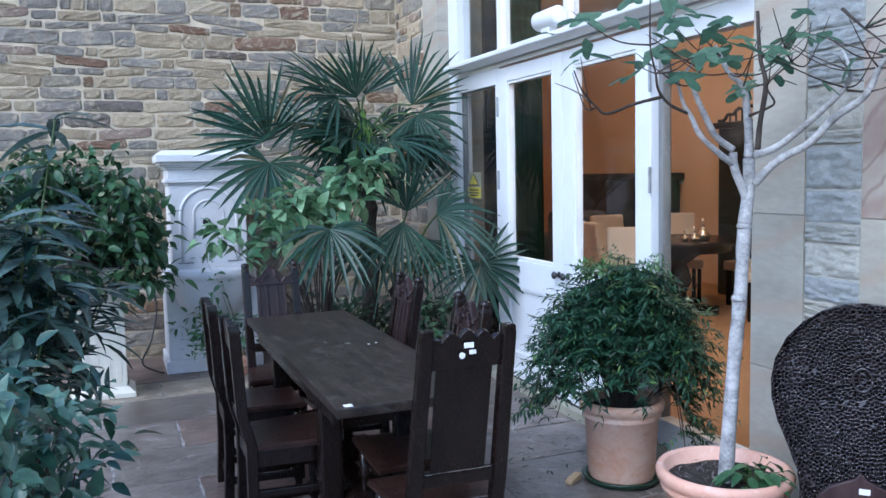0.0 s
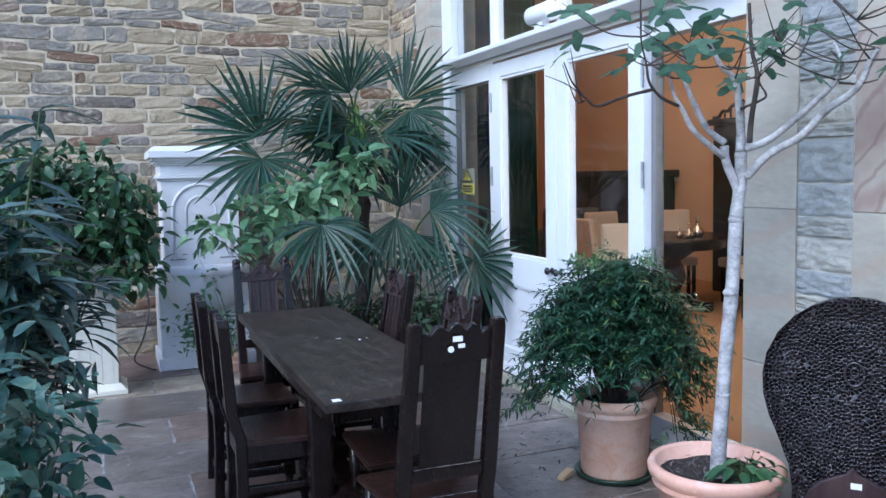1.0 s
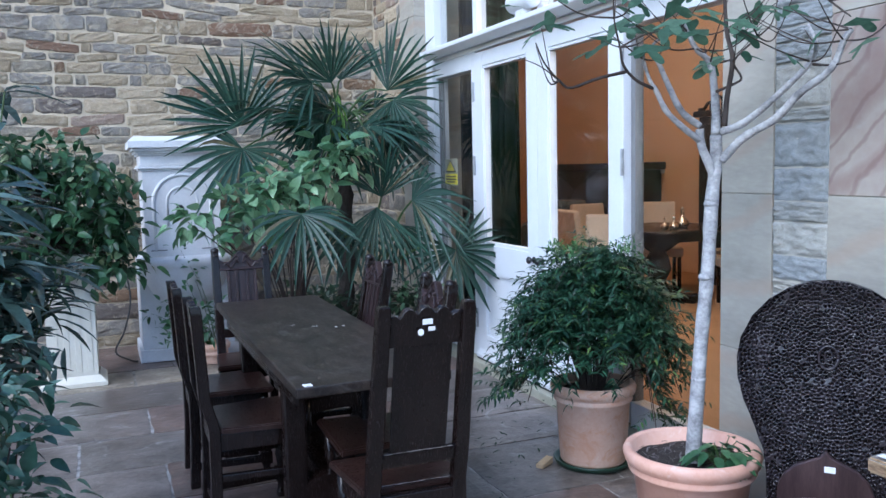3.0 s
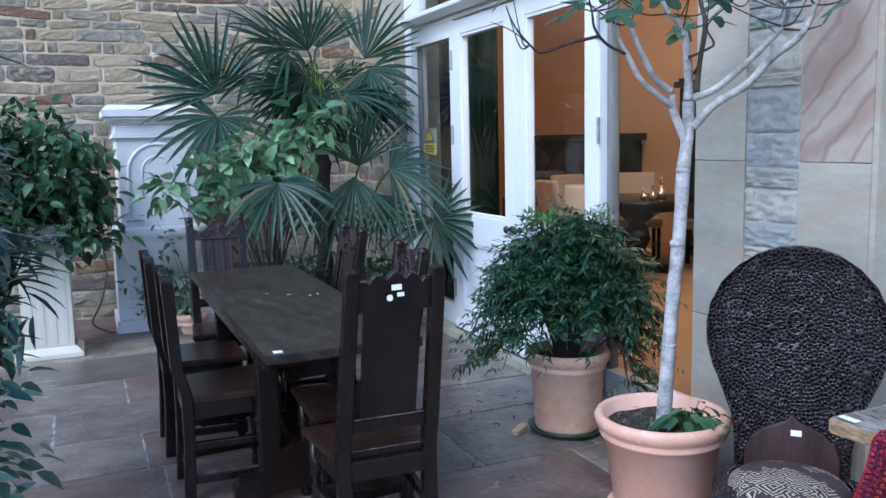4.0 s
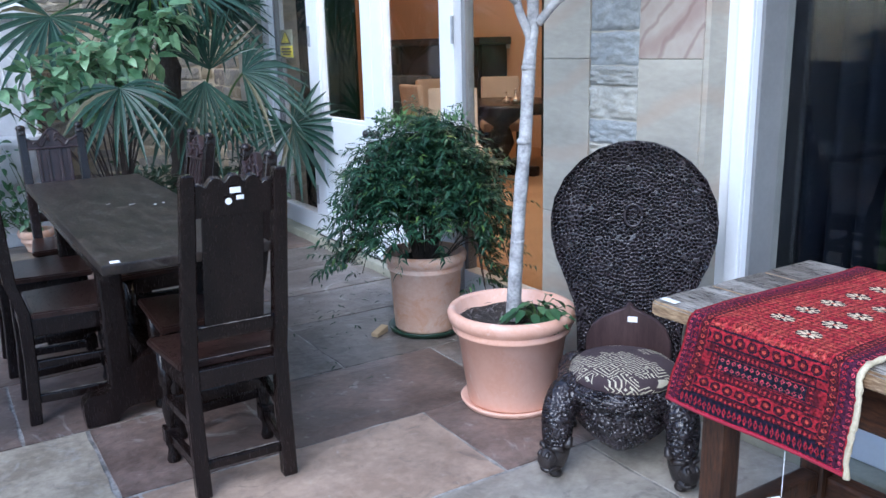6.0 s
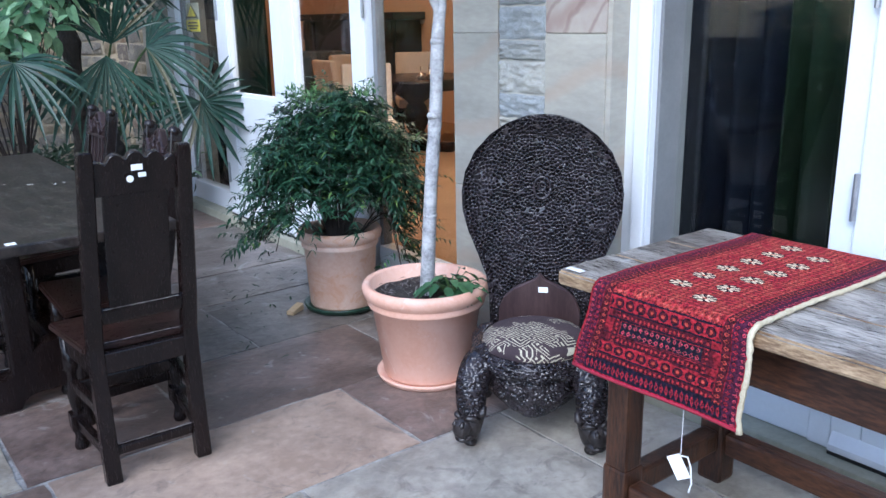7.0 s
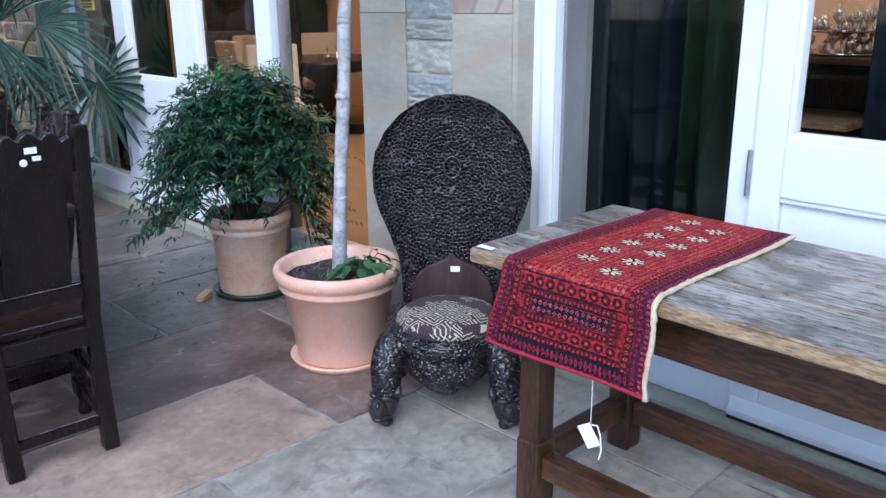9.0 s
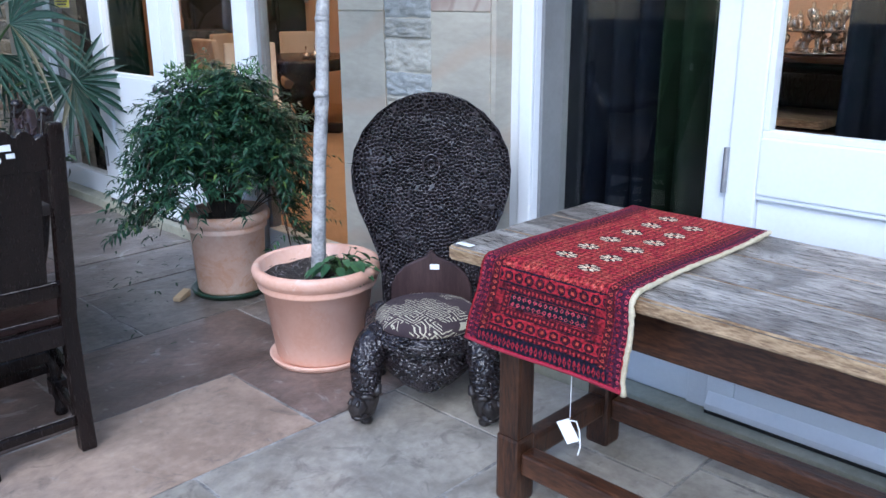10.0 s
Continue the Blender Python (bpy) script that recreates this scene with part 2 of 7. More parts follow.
M_PLASTER = material("peach painted plaster", (0.66, 0.43, 0.27), (0.74, 0.50, 0.33), 0.85, scale=1.2, fine=30, bump=0.05)
M_CEIL = material("off-white ceiling paint", (0.70, 0.66, 0.60), (0.76, 0.72, 0.66), 0.9, scale=1.5, fine=40, bump=0.03)
M_INFLOOR = material("warm orange-brown floor matting", (0.36, 0.19, 0.085), (0.44, 0.24, 0.11), 0.7, scale=3, fine=120, bump=0.1)
M_PLASTERWHITE = material("weathered white-painted cast stone", (0.62, 0.62, 0.62), (0.74, 0.74, 0.74), 0.7, scale=3.5, fine=60, bump=0.12,
                          spots=(0.50, 0.50, 0.48), spot_at=0.64)
M_CREAM = material("cream painted plinth", (0.66, 0.63, 0.52), (0.74, 0.71, 0.60), 0.6, scale=5, fine=60, bump=0.08)
M_OAK_DARK = material("dark waxed oak", (0.005, 0.0028, 0.0024), (0.013, 0.0072, 0.006), 0.25, scale=4, fine=50, bump=0.12,
                      stretch=(4, 4, 0.6), spots=(0.10, 0.085, 0.075), spot_at=0.71, spec=0.38)


M_SEAT = material("reddish oak seat, worn", (0.016, 0.0075, 0.006), (0.044, 0.021, 0.016), 0.30, scale=5, fine=60, bump=0.12,
                  stretch=(1, 4, 4), spots=(0.12, 0.095, 0.08), spot_at=0.62, spec=0.4)
stain(M_SEAT, (0.17, 0.14, 0.12), 13.0, 0.64, 0.70, 0.6, 12.0, 2.0)
stain(M_OAK_DARK, (0.15, 0.13, 0.12), 9.0, 0.69, 0.74, 0.7, 12.0, 2.5)
# Pale colour for rubbed edges that also paints the sky's glint on them.
M_SCUFF_GLINT = material("rubbed oak edge with painted glint", (0.09, 0.075, 0.066), (0.36, 0.325, 0.30), 0.35, scale=40, fine=160, bump=0.2)
M_OAK_PLUM = material("plum-brown waxed oak", (0.016, 0.0085, 0.0085), (0.040, 0.023, 0.022), 0.34, scale=5, fine=50, bump=0.15,
                      stretch=(4, 4, 0.6), spots=(0.10, 0.08, 0.075), spot_at=0.70, spec=0.4)
M_TABLETOP = material("old dark oak tabletop, scuffed", (0.012, 0.009, 0.008), (0.044, 0.033, 0.027), 0.38, scale=6, fine=34, bump=0.25,
                      stretch=(3, 0.9, 3), spots=(0.085, 0.072, 0.062), spot_at=0.565, spec=0.34)
stain(M_TABLETOP, (0.115, 0.105, 0.095), 6.0, 0.56, 0.68, 0.5, 12.0, 2.0)
M_OAK_GREY = material("grey weathered oak boards", (0.075, 0.060, 0.048), (0.47, 0.43, 0.38), 0.30, scale=4, fine=60, bump=0.5,
                      stretch=(3, 0.45, 3), spots=(0.085, 0.062, 0.044), spot_at=0.56, fw=1.3)
stain(M_OAK_GREY, (0.075, 0.058, 0.045), 3.2, 0.48, 0.60, 0.7)
stain(M_OAK_GREY, (0.62, 0.60, 0.56), 9.0, 0.63, 0.70, 0.5, 12.0, 2.0)
M_OAK_EDGE = material("worn golden oak edge", (0.17, 0.10, 0.05), (0.48, 0.34, 0.20), 0.5, scale=8, fine=50, bump=0.3,
                      stretch=(4, 0.8, 4), spots=(0.09, 0.05, 0.03), spot_at=0.56, fw=1.0)
M_OAK_MID = material("aged brown oak", (0.016, 0.007, 0.004), (0.082, 0.033, 0.015), 0.36, scale=4, fine=45, bump=0.2,
                     stretch=(3, 3, 0.5), spots=(0.020, 0.012, 0.009), spot_at=0.57, fw=1.1)
M_OAK_APRON = material("aged brown oak rail", (0.026, 0.010, 0.005), (0.105, 0.042, 0.019), 0.34, scale=4, fine=45, bump=0.2,
                       stretch=(3, 0.5, 3), spots=(0.018, 0.010, 0.008), spot_at=0.58, fw=1.1)
M_TERRA = material("pale terracotta with lime bloom", (0.68, 0.43, 0.31), (0.78, 0.57, 0.45), 0.8, scale=4, fine=60, bump=0.12,
                   spots=(0.70, 0.37, 0.21), spot_at=0.56)
stain(M_TERRA, (0.62, 0.31, 0.17), 7.0, 0.52, 0.64, 0.6)
stain(M_TERRA, (0.76, 0.66, 0.57), 5.0, 0.56, 0.66, 0.5)
M_TERRA_PINK = material("pink terracotta", (0.65, 0.35, 0.245), (0.74, 0.455, 0.34), 0.45, scale=3, fine=60, bump=0.06,
                        spots=(0.68, 0.44, 0.35), spot_at=0.68)
stain(M_TERRA_PINK, (0.76, 0.54, 0.45), 3.0, 0.46, 0.64, 0.55)
stain(M_TERRA_PINK, (0.80, 0.68, 0.61), 8.0, 0.60, 0.70, 0.6)
stain(M_TERRA_PINK, (0.50, 0.24, 0.16), 14.0, 0.62, 0.72, 0.5)
M_GREENSAUCER = material("dark green plastic", (0.012, 0.035, 0.022), (0.02, 0.05, 0.03), 0.35, scale=5, fine=60, bump=0.02)
M_SOIL = material("dark potting soil", (0.012, 0.010, 0.009), (0.05, 0.042, 0.036), 0.95, scale=25, fine=120, bump=1.0, depth=0.03)
M_BARK = material("pale grey fig bark", (0.20, 0.195, 0.195), (0.50, 0.49, 0.48), 0.8, scale=11, fine=70, bump=0.6, stretch=(1, 1, 1.3),
                  spots=(0.13, 0.11, 0.10), spot_at=0.62)
M_TWIG = material("dark brown twig bark", (0.028, 0.020, 0.016), (0.07, 0.053, 0.044), 0.8, scale=12, fine=60, bump=0.3)
M_PALMTRUNK = material("fibrous palm trunk", (0.009, 0.007, 0.0055), (0.030, 0.023, 0.017), 0.95, scale=20, fine=90, bump=1.0, stretch=(1, 1, 0.4), depth=0.03)
M_PALM = leaf_material("deep green fan palm leaf", (0.010, 0.038, 0.024), (0.034, 0.088, 0.056), 0.40, tip=(0.12, 0.11, 0.06))
M_PALMBRIGHT = leaf_material("young yellow-green palm leaf", (0.07, 0.16, 0.025), (0.16, 0.28, 0.05), 0.45)
M_STALK = material("green leaf stalk", (0.035, 0.07, 0.02), (0.06, 0.11, 0.03), 0.5, scale=10, fine=60, bump=0.1)
M_BAMBOO = leaf_material("small mid-green leaflets", (0.008, 0.034, 0.020), (0.040, 0.105, 0.052), 0.38, tip=(0.13, 0.22, 0.06))
M_SHOOT = leaf_material("light green young leaflets", (0.045, 0.13, 0.04), (0.13, 0.26, 0.09), 0.4)
M_FIG = leaf_material("matt green fig leaf", (0.05, 0.12, 0.075), (0.15, 0.26, 0.165), 0.55, through=0.5)
M_CITRUS = leaf_material("fresh light green leaf", (0.055, 0.14, 0.065), (0.23, 0.37, 0.20), 0.32)
M_CLIMBER = leaf_material("glossy green climber leaf", (0.016, 0.050, 0.022), (0.065, 0.145, 0.062), 0.33, tip=(0.20, 0.24, 0.12))
M_OLEANDER = leaf_material("blue-green lance leaf", (0.016, 0.044, 0.034), (0.15, 0.225, 0.205), 0.20)
M_NEARBUSH = leaf_material("glossy blue-green leaf", (0.018, 0.058, 0.038), (0.12, 0.215, 0.155), 0.22)
M_DARKLEAF = leaf_material("dark ground-cover leaf", (0.010, 0.028, 0.014), (0.028, 0.060, 0.028), 0.5)
M_WICKER = material("black-brown carved root wood", (0.010, 0.008, 0.008), (0.030, 0.023, 0.021), 0.34, scale=18, fine=90, bump=0.4)
M_PLUMWOOD = material("dark plum-brown polished wood", (0.030, 0.016, 0.016), (0.065, 0.038, 0.036), 0.36, scale=5, fine=60, bump=0.1, stretch=(6, 6, 0.7))
M_IRON = material("dull steel hinge", (0.30, 0.31, 0.33), (0.42, 0.43, 0.45), 0.4, metal=0.8, scale=20, fine=80, bump=0.05)
M_BLACK = material("black iron", (0.008, 0.008, 0.009), (0.02, 0.02, 0.022), 0.4, scale=8, fine=60, bump=0.1)
M_PAPER = material("white paper label", (0.78, 0.78, 0.77), (0.84, 0.84, 0.83), 0.7, scale=10, fine=60, bump=0.0)
M_YELLOW = material("yellow warning sign", (0.72, 0.62, 0.03), (0.78, 0.68, 0.05), 0.4, scale=5, fine=60, bump=0.0)
M_CURTAIN = material("navy black curtain cloth", (0.003, 0.004, 0.008), (0.006, 0.008, 0.013), 0.9, scale=3, fine=120, bump=0.15, spec=0.03)
M_GREENCURTAIN = material("dark green curtain cloth", (0.006, 0.013, 0.007), (0.011, 0.020, 0.011), 0.9, scale=3, fine=120, bump=0.15, spec=0.03)
M_LINEN = material("cream linen upholstery", (0.58, 0.46, 0.34), (0.66, 0.54, 0.41), 0.9, scale=6, fine=150, bump=0.1)
M_BRASS = material("aged silver and brass", (0.50, 0.41, 0.31), (0.64, 0.55, 0.44), 0.28, metal=1.0, scale=15, fine=60, bump=0.05)
M_FRINGE = material("cream wool fringe", (0.44, 0.37, 0.24), (0.62, 0.54, 0.38), 0.95, scale=30, fine=200, bump=0.6)
M_CORK = material("raw timber wedge", (0.42, 0.30, 0.17), (0.50, 0.37, 0.22), 0.8, scale=10, fine=60, bump=0.15)


# ---- mesh helpers ----
def mesh_of(bm, name, mat, smooth=False):
    me = bpy.data.meshes.new(name)
    bm.normal_update()
    bm.to_mesh(me)
    bm.free()
    for mm in (mat if isinstance(mat, (list, tuple)) else [mat]):
        me.materials.append(mm)
    if smooth:
        me.shade_smooth()
    return me


def part(name, bm, mat, parent=None, label="", smooth=False):
    ob = new(name, bm if isinstance(bm, bpy.types.Mesh) else mesh_of(bm, name, mat, smooth))
    ob.parent = parent
    if name in ("foliage", "crown", "stem", "young_growth"):
        ob["kind"] = "stuff"
    if label:
        ob["label"] = label
    return ob


def thing(name, m, label, category, group="", kind=""):
    ob = new(name)
    ob.empty_display_size = 0.1
    ob.matrix_world = m
    return tagged(ob, label, category, group, kind)


def add_box(bm, lo, hi, bevel=0.0, m=None):
    c = [(a + b) / 2 for a, b in zip(lo, hi)]
    s = [abs(b - a) for a, b in zip(lo, hi)]
    mat4 = Matrix.Translation(c) @ Matrix.Diagonal((*s, 1))
    r = bmesh.ops.create_cube(bm, size=1.0, matrix=mat4)
    vs = r["verts"]
    if bevel:
        es = list({e for v in vs for e in v.link_edges})
        rb = bmesh.ops.bevel(bm, geom=es, offset=bevel, segments=2, affect="EDGES", profile=0.6)
        vs = list({v for f in rb["faces"] for v in f.verts} | {v for v in vs if v.is_valid})
    if m is not None:
        bmesh.ops.transform(bm, matrix=m, verts=vs)
    return vs


def box(lo, hi, bevel=0.0, m=None):
    bm = bmesh.new()
    add_box(bm, lo, hi, bevel, m)
    return bm


def add_lathe(bm, profile, n=24, m=None, flute=0.0):
    """Turns (radius, height) pairs round z."""
    rings = []
    for r, z in profile:
        ring = []
        for i in range(n):
            a = 2 * math.pi * i / n
            v = Vector((r * math.cos(a), r * math.sin(a), z))
            ring.append(bm.verts.new(m @ v if m is not None else v))
        rings.append(ring)
    for a, b in zip(rings, rings[1:]):
        for i in range(n):
            j = (i + 1) % n
            bm.faces.new((a[i], a[j], b[j], b[i]))
    bm.faces.new(list(reversed(rings[0])))
    bm.faces.new(rings[-1])
    return bm


def lathe(profile, n=24, m=None):
    return add_lathe(bmesh.new(), profile, n, m)


def add_tube(bm, pts, radii, n=8):
    pts = [Vector(p) for p in pts]
    rings, side = [], None
    for i, p in enumerate(pts):
        d = (pts[min(i + 1, len(pts) - 1)] - pts[max(i - 1, 0)]).normalized()
        if side is None:
            side = d.cross(Vector((0.31, 0.17, 0.93)) if abs(d.z) < 0.9 else Vector((1, 0, 0))).normalized()
        side = (side - d * side.dot(d)).normalized()
        up = d.cross(side)
        r = radii[i] if isinstance(radii, (list, tuple)) else radii
        rings.append([bm.verts.new(p + side * (r * math.cos(2 * math.pi * k / n)) + up * (r * math.sin(2 * math.pi * k / n))) for k in range(n)])
    for a, b in zip(rings, rings[1:]):
        for i in range(n):
            j = (i + 1) % n
            bm.faces.new((a[i], a[j], b[j], b[i]))
    bm.faces.new(list(reversed(rings[0])))
    bm.faces.new(rings[-1])
    return bm


def tube(pts, radii, n=8):
    return add_tube(bmesh.new(), pts, radii, n)


def extrude_outline(outline, depth, m=None, bevel=0.0):
    """A flat outline in x and z, given thickness along y."""
    bm = bmesh.new()
    vs = [bm.verts.new((x, 0, z)) for x, z in outline]
    f = bm.faces.new(vs)
    r = bmesh.ops.extrude_face_region(bm, geom=[f])
    bmesh.ops.translate(bm, vec=(0, depth, 0), verts=[v for v in r["geom"] if isinstance(v, bmesh.types.BMVert)])
    bmesh.ops.recalc_face_normals(bm, faces=bm.faces)
    if bevel:
        es = [e for e in bm.edges if len(e.link_faces) == 2 and e.calc_face_angle(0) > 0.9]
        bmesh.ops.bevel(bm, geom=es, offset=bevel, segments=1, affect="EDGES")
    if m is not None:
        bmesh.ops.transform(bm, matrix=m, verts=bm.verts)
    return bm


# ---- leaves ----
def leaf_shape(profile, fold=0.25, droop=0.25):
    """A folded, arched blade of length 1 along y from (position, half width) pairs: vertices and faces."""
    vs, fs = [], []
    for y, w in profile:
        z = -droop * y * y
        vs += [(-w, y, z + fold * w), (0, y, z), (w, y, z + fold * w)]
    for i in range(len(profile) - 1):
        a, b = 3 * i, 3 * i + 3
        fs += [(a, a + 1, b + 1, b), (a + 1, a + 2, b + 2, b + 1)]
    return np.array(vs, float), fs


OVATE = leaf_shape([(0, 0.02), (0.15, 0.17), (0.4, 0.26), (0.7, 0.19), (0.9, 0.07), (1.0, 0.005)], 0.3, 0.3)
BROAD = leaf_shape([(0, 0.02), (0.12, 0.20), (0.35, 0.29), (0.62, 0.26), (0.85, 0.13), (1.0, 0.01)], 0.22, 0.35)
LANCE = leaf_shape([(0, 0.015), (0.2, 0.080), (0.5, 0.105), (0.8, 0.062), (1.0, 0.004)], 0.35, 0.35)
SMALL = leaf_shape([(0, 0.02), (0.3, 0.125), (0.65, 0.10), (1.0, 0.005)], 0.25, 0.3)


def leaves_mesh(name, shape, rows, mat):
    """One mesh of many leaves; each row is a place, a direction, an up vector and a length."""
    base, faces = shape
    nb = len(base)
    vs = np.empty((nb * len(rows), 3))
    fs = []
    for i, (p, d, u, s) in enumerate(rows):
        d = Vector(d).normalized()
        x = d.cross(Vector(u))
        if x.length < 1e-4:
            x = d.cross(Vector((1, 0.2, 0)))
        x.normalize()
        z = x.cross(d)
        r = np.array([x, d, z])
        vs[i * nb:(i + 1) * nb] = (base * s) @ r + np.array(p)
        fs += [tuple(k + i * nb for k in f) for f in faces]
    me = bpy.data.meshes.new(name)
    me.from_pydata(vs.tolist(), [], fs)
    me.materials.append(mat)
    me.shade_smooth()
    return me


def rand_dir(rnd, up=0.0):
    v = Vector((rnd.gauss(0, 1), rnd.gauss(0, 1), rnd.gauss(0, 1) + up))
    return v.normalized()

# ---- structure ----
XW, XD = 2.41, 2.51          # face of the stone wall, face of the door frames
YB = 7.40                    # face of the rubble wall


def structure(name, bm, mat, label, category):
    return tagged(part(name, bm, mat), label, category, kind="structure")


ground = structure("floor", box((-3.6, -3.2, -0.12), (XW + 0.22, YB + 0.3, -0.0095)), M_JOINT,
                   "mortared bed of the flagstone courtyard floor", "floor")
wall_north = structure("wall_north", box((-3.6, YB + 0.010, -0.1), (XW + 0.3, YB + 0.45, 5.2)), M_MORTAR,
                       "tall coursed rubble stone wall in buff and grey", "wall")
# Unseen walls added to close the yard, kept low so sky light comes in.
wall_west = structure("wall_west", box((-3.9, -3.2, -0.1), (-3.6, YB + 0.45, 1.1)), M_ASHLAR,
                      "added low wall out of view, plain sandstone", "wall")
wall_south = structure("wall_south", box((-3.9, -3.5, -0.1), (XW + 0.5, -3.2, 1.1)), M_ASHLAR,
                       "added low wall out of view, plain sandstone", "wall")

# the door wall: core pieces round two tall openings
wall_east = structure("wall_east", box((XW + 0.010, 6.66, -0.1), (XW + 0.42, YB + 0.010, 5.2)), M_MORTAR,
                      "stone wall with two tall white glazed door openings", "wall")
bm = box((XW + 0.009, 6.36, -0.1), (XW + 0.42, 6.66, 5.2))
add_box(bm, (XW + 0.009, 1.80, -0.1), (XW + 0.42, 2.69, 5.2))
add_box(bm, (XW + 0.009, -3.2, -0.1), (XW + 0.42, -1.82, 5.2))
add_box(bm, (XW + 0.009, -1.82, 3.9), (XW + 0.42, 1.80, 5.2))
add_box(bm, (XW + 0.009, 2.69, 3.9), (XW + 0.42, 6.36, 5.2))
part("wall_core", bm, M_ASHLAR, wall_east)

# dressed stones on the door wall: jambs and pier
rnd = random.Random(5)


def ashlar(y0, y1, z0, z1, mat=M_ASHLAR, proud=0.0):
    part("ashlar_block", box((XW - proud, y0 + 0.002, z0 + 0.0015), (XW + 0.12, y1 - 0.002, z1 - 0.0015), 0.003), mat, wall_east)


for z0, z1 in ((0, 0.67), (0.67, 1.33), (1.33, 1.98), (1.98, 2.7), (2.7, 3.9)):
    ashlar(6.34, 6.68, z0, z1)
    ashlar(2.395, 2.69, z0, z1)
    ashlar(1.82, 2.125, z0, z1, M_ASHLAR_PINK if z0 == 1.33 else M_ASHLAR)
part("mortar_bed", box((XW + 0.006, 2.127, 0.0), (XW + 0.03, 2.393, 3.9)), M_GREYMORTAR, wall_east)
z = 0.0
while z < 3.3:
    h = rnd.choice((0.055, 0.08, 0.10, 0.13, 0.17))
    bm = bmesh.new()
    bmesh.ops.create_grid(bm, x_segments=26, y_segments=14, size=0.5)
    for v in bm.verts:
        edge = max(abs(v.co.x), abs(v.co.y)) > 0.49
        n = 0.6 * noise.noise(Vector((v.co.x * 2.6, v.co.y * 3.4, z * 7))) + 0.8 * noise.noise(Vector((v.co.x * 6, v.co.y * 8, z * 5)))
        v.co.z = -0.005 if edge else 0.004 + 0.013 * n
        if edge:
            v.co.x += 0.02 * noise.noise(Vector((v.co.y * 5, z * 9, 2)))
            v.co.y += 0.05 * noise.noise(Vector((v.co.x * 5, z * 9, 7)))
    bmesh.ops.transform(bm, verts=bm.verts, matrix=Matrix(((0, 0, -1, XW), (1, 0, 0, 2.26), (0, 1, 0, z + h / 2), (0, 0, 0, 1)))
                        @ Matrix.Diagonal((0.264, h - 0.006, 1, 1)))
    bmesh.ops.recalc_face_normals(bm, faces=bm.faces)
    me = mesh_of(bm, "split_stone", M_GREYSTONE, True)
    part("split_stone", me, None, wall_east)
    z += h


# ---- glazed doors ----
def frame_box(parent, name, y0, y1, z0, z1, x0=0.0, x1=0.10, mat=M_WHITE, bevel=0.006, label=""):
    return part(name, box((XD + x0, y0, z0), (XD + x1, y1, z1), bevel), mat, parent, label)


def pane(parent, y0, y1, z0, z1, x):
    ob = part("pane", box((x, y0, z0), (x + 0.006, y1, z1)), M_GLASS, parent, "clear glass pane")
    ob.visible_shadow = False
    return ob


def leaf(parent, y0, y1, hinge_at_low, dz=0.0, s=0.135):
    """A door leaf between y0 and y1: stiles, rails, glass above and a sunk panel below."""
    x0, x1 = -0.012, 0.045
    d = part("door_leaf", box((XD + x0, y0 + 0.002, 0.06), (XD + x1, y0 + s, 2.27), 0.006), M_WHITE, parent, "white painted half-glazed door leaf")
    frame_box(d, "stile", y1 - s, y1 - 0.002, 0.06, 2.27, x0, x1)
    frame_box(d, "top_rail", y0 + s, y1 - s, 2.17, 2.27, x0, x1)
    frame_box(d, "lock_rail", y0 + s, y1 - s, 0.70 + dz * 1.4, 0.905 + dz, x0, x1)
    frame_box(d, "bottom_rail", y0 + s, y1 - s, 0.06, 0.24, x0, x1)
    frame_box(d, "door_panel", y0 + s, y1 - s, 0.24, 0.70 + dz * 1.4, x0 + 0.022, x1 - 0.01)
    for a, b, c, e in ((0.905 + dz, 0.925 + dz, 0, 0), (2.15, 2.17, 0, 0)):
        frame_box(d, "glazing_bead", y0 + s, y1 - s, a, b, x0 + 0.008, x1, bevel=0.004)
    for a, b in ((y0 + s, y0 + s + 0.018), (y1 - s - 0.018, y1 - s)):
        frame_box(d, "glazing_bead", a, b, 0.925 + dz, 2.15, x0 + 0.008, x1, bevel=0.004)
    frame_box(d, "panel_bead", y0 + s, y1 - s, 0.685 + dz * 1.4, 0.70 + dz * 1.4, x0 + 0.006, x1, bevel=0.004)
    part("weatherboard", extrude_outline([(-0.034, 0.062), (-0.034, 0.085), (-0.012, 0.125), (0.0, 0.125), (0.0, 0.062)], y1 - y0 - 0.02, Matrix.Translation((XD, y0 + 0.01, 0)), 0.003), M_WHITE, d)
    part("rubber_strip", box((XD - 0.030, y0 + 0.01, 0.049), (XD + 0.03, y1 - 0.01, 0.061)), M_BLACK, d, "black rubber seal")
    pane(d, y0 + s, y1 - s, 0.905 + dz, 2.17, XD + 0.022)
    yh = y0 if hinge_at_low else y1
    for zc in (0.35, 0.87, 1.47, 2.0):
        part("hinge", tube([(XD - 0.020, yh, zc - 0.07), (XD - 0.020, yh, zc + 0.07)], 0.009), M_IRON, d, "steel butt hinge")
    return d


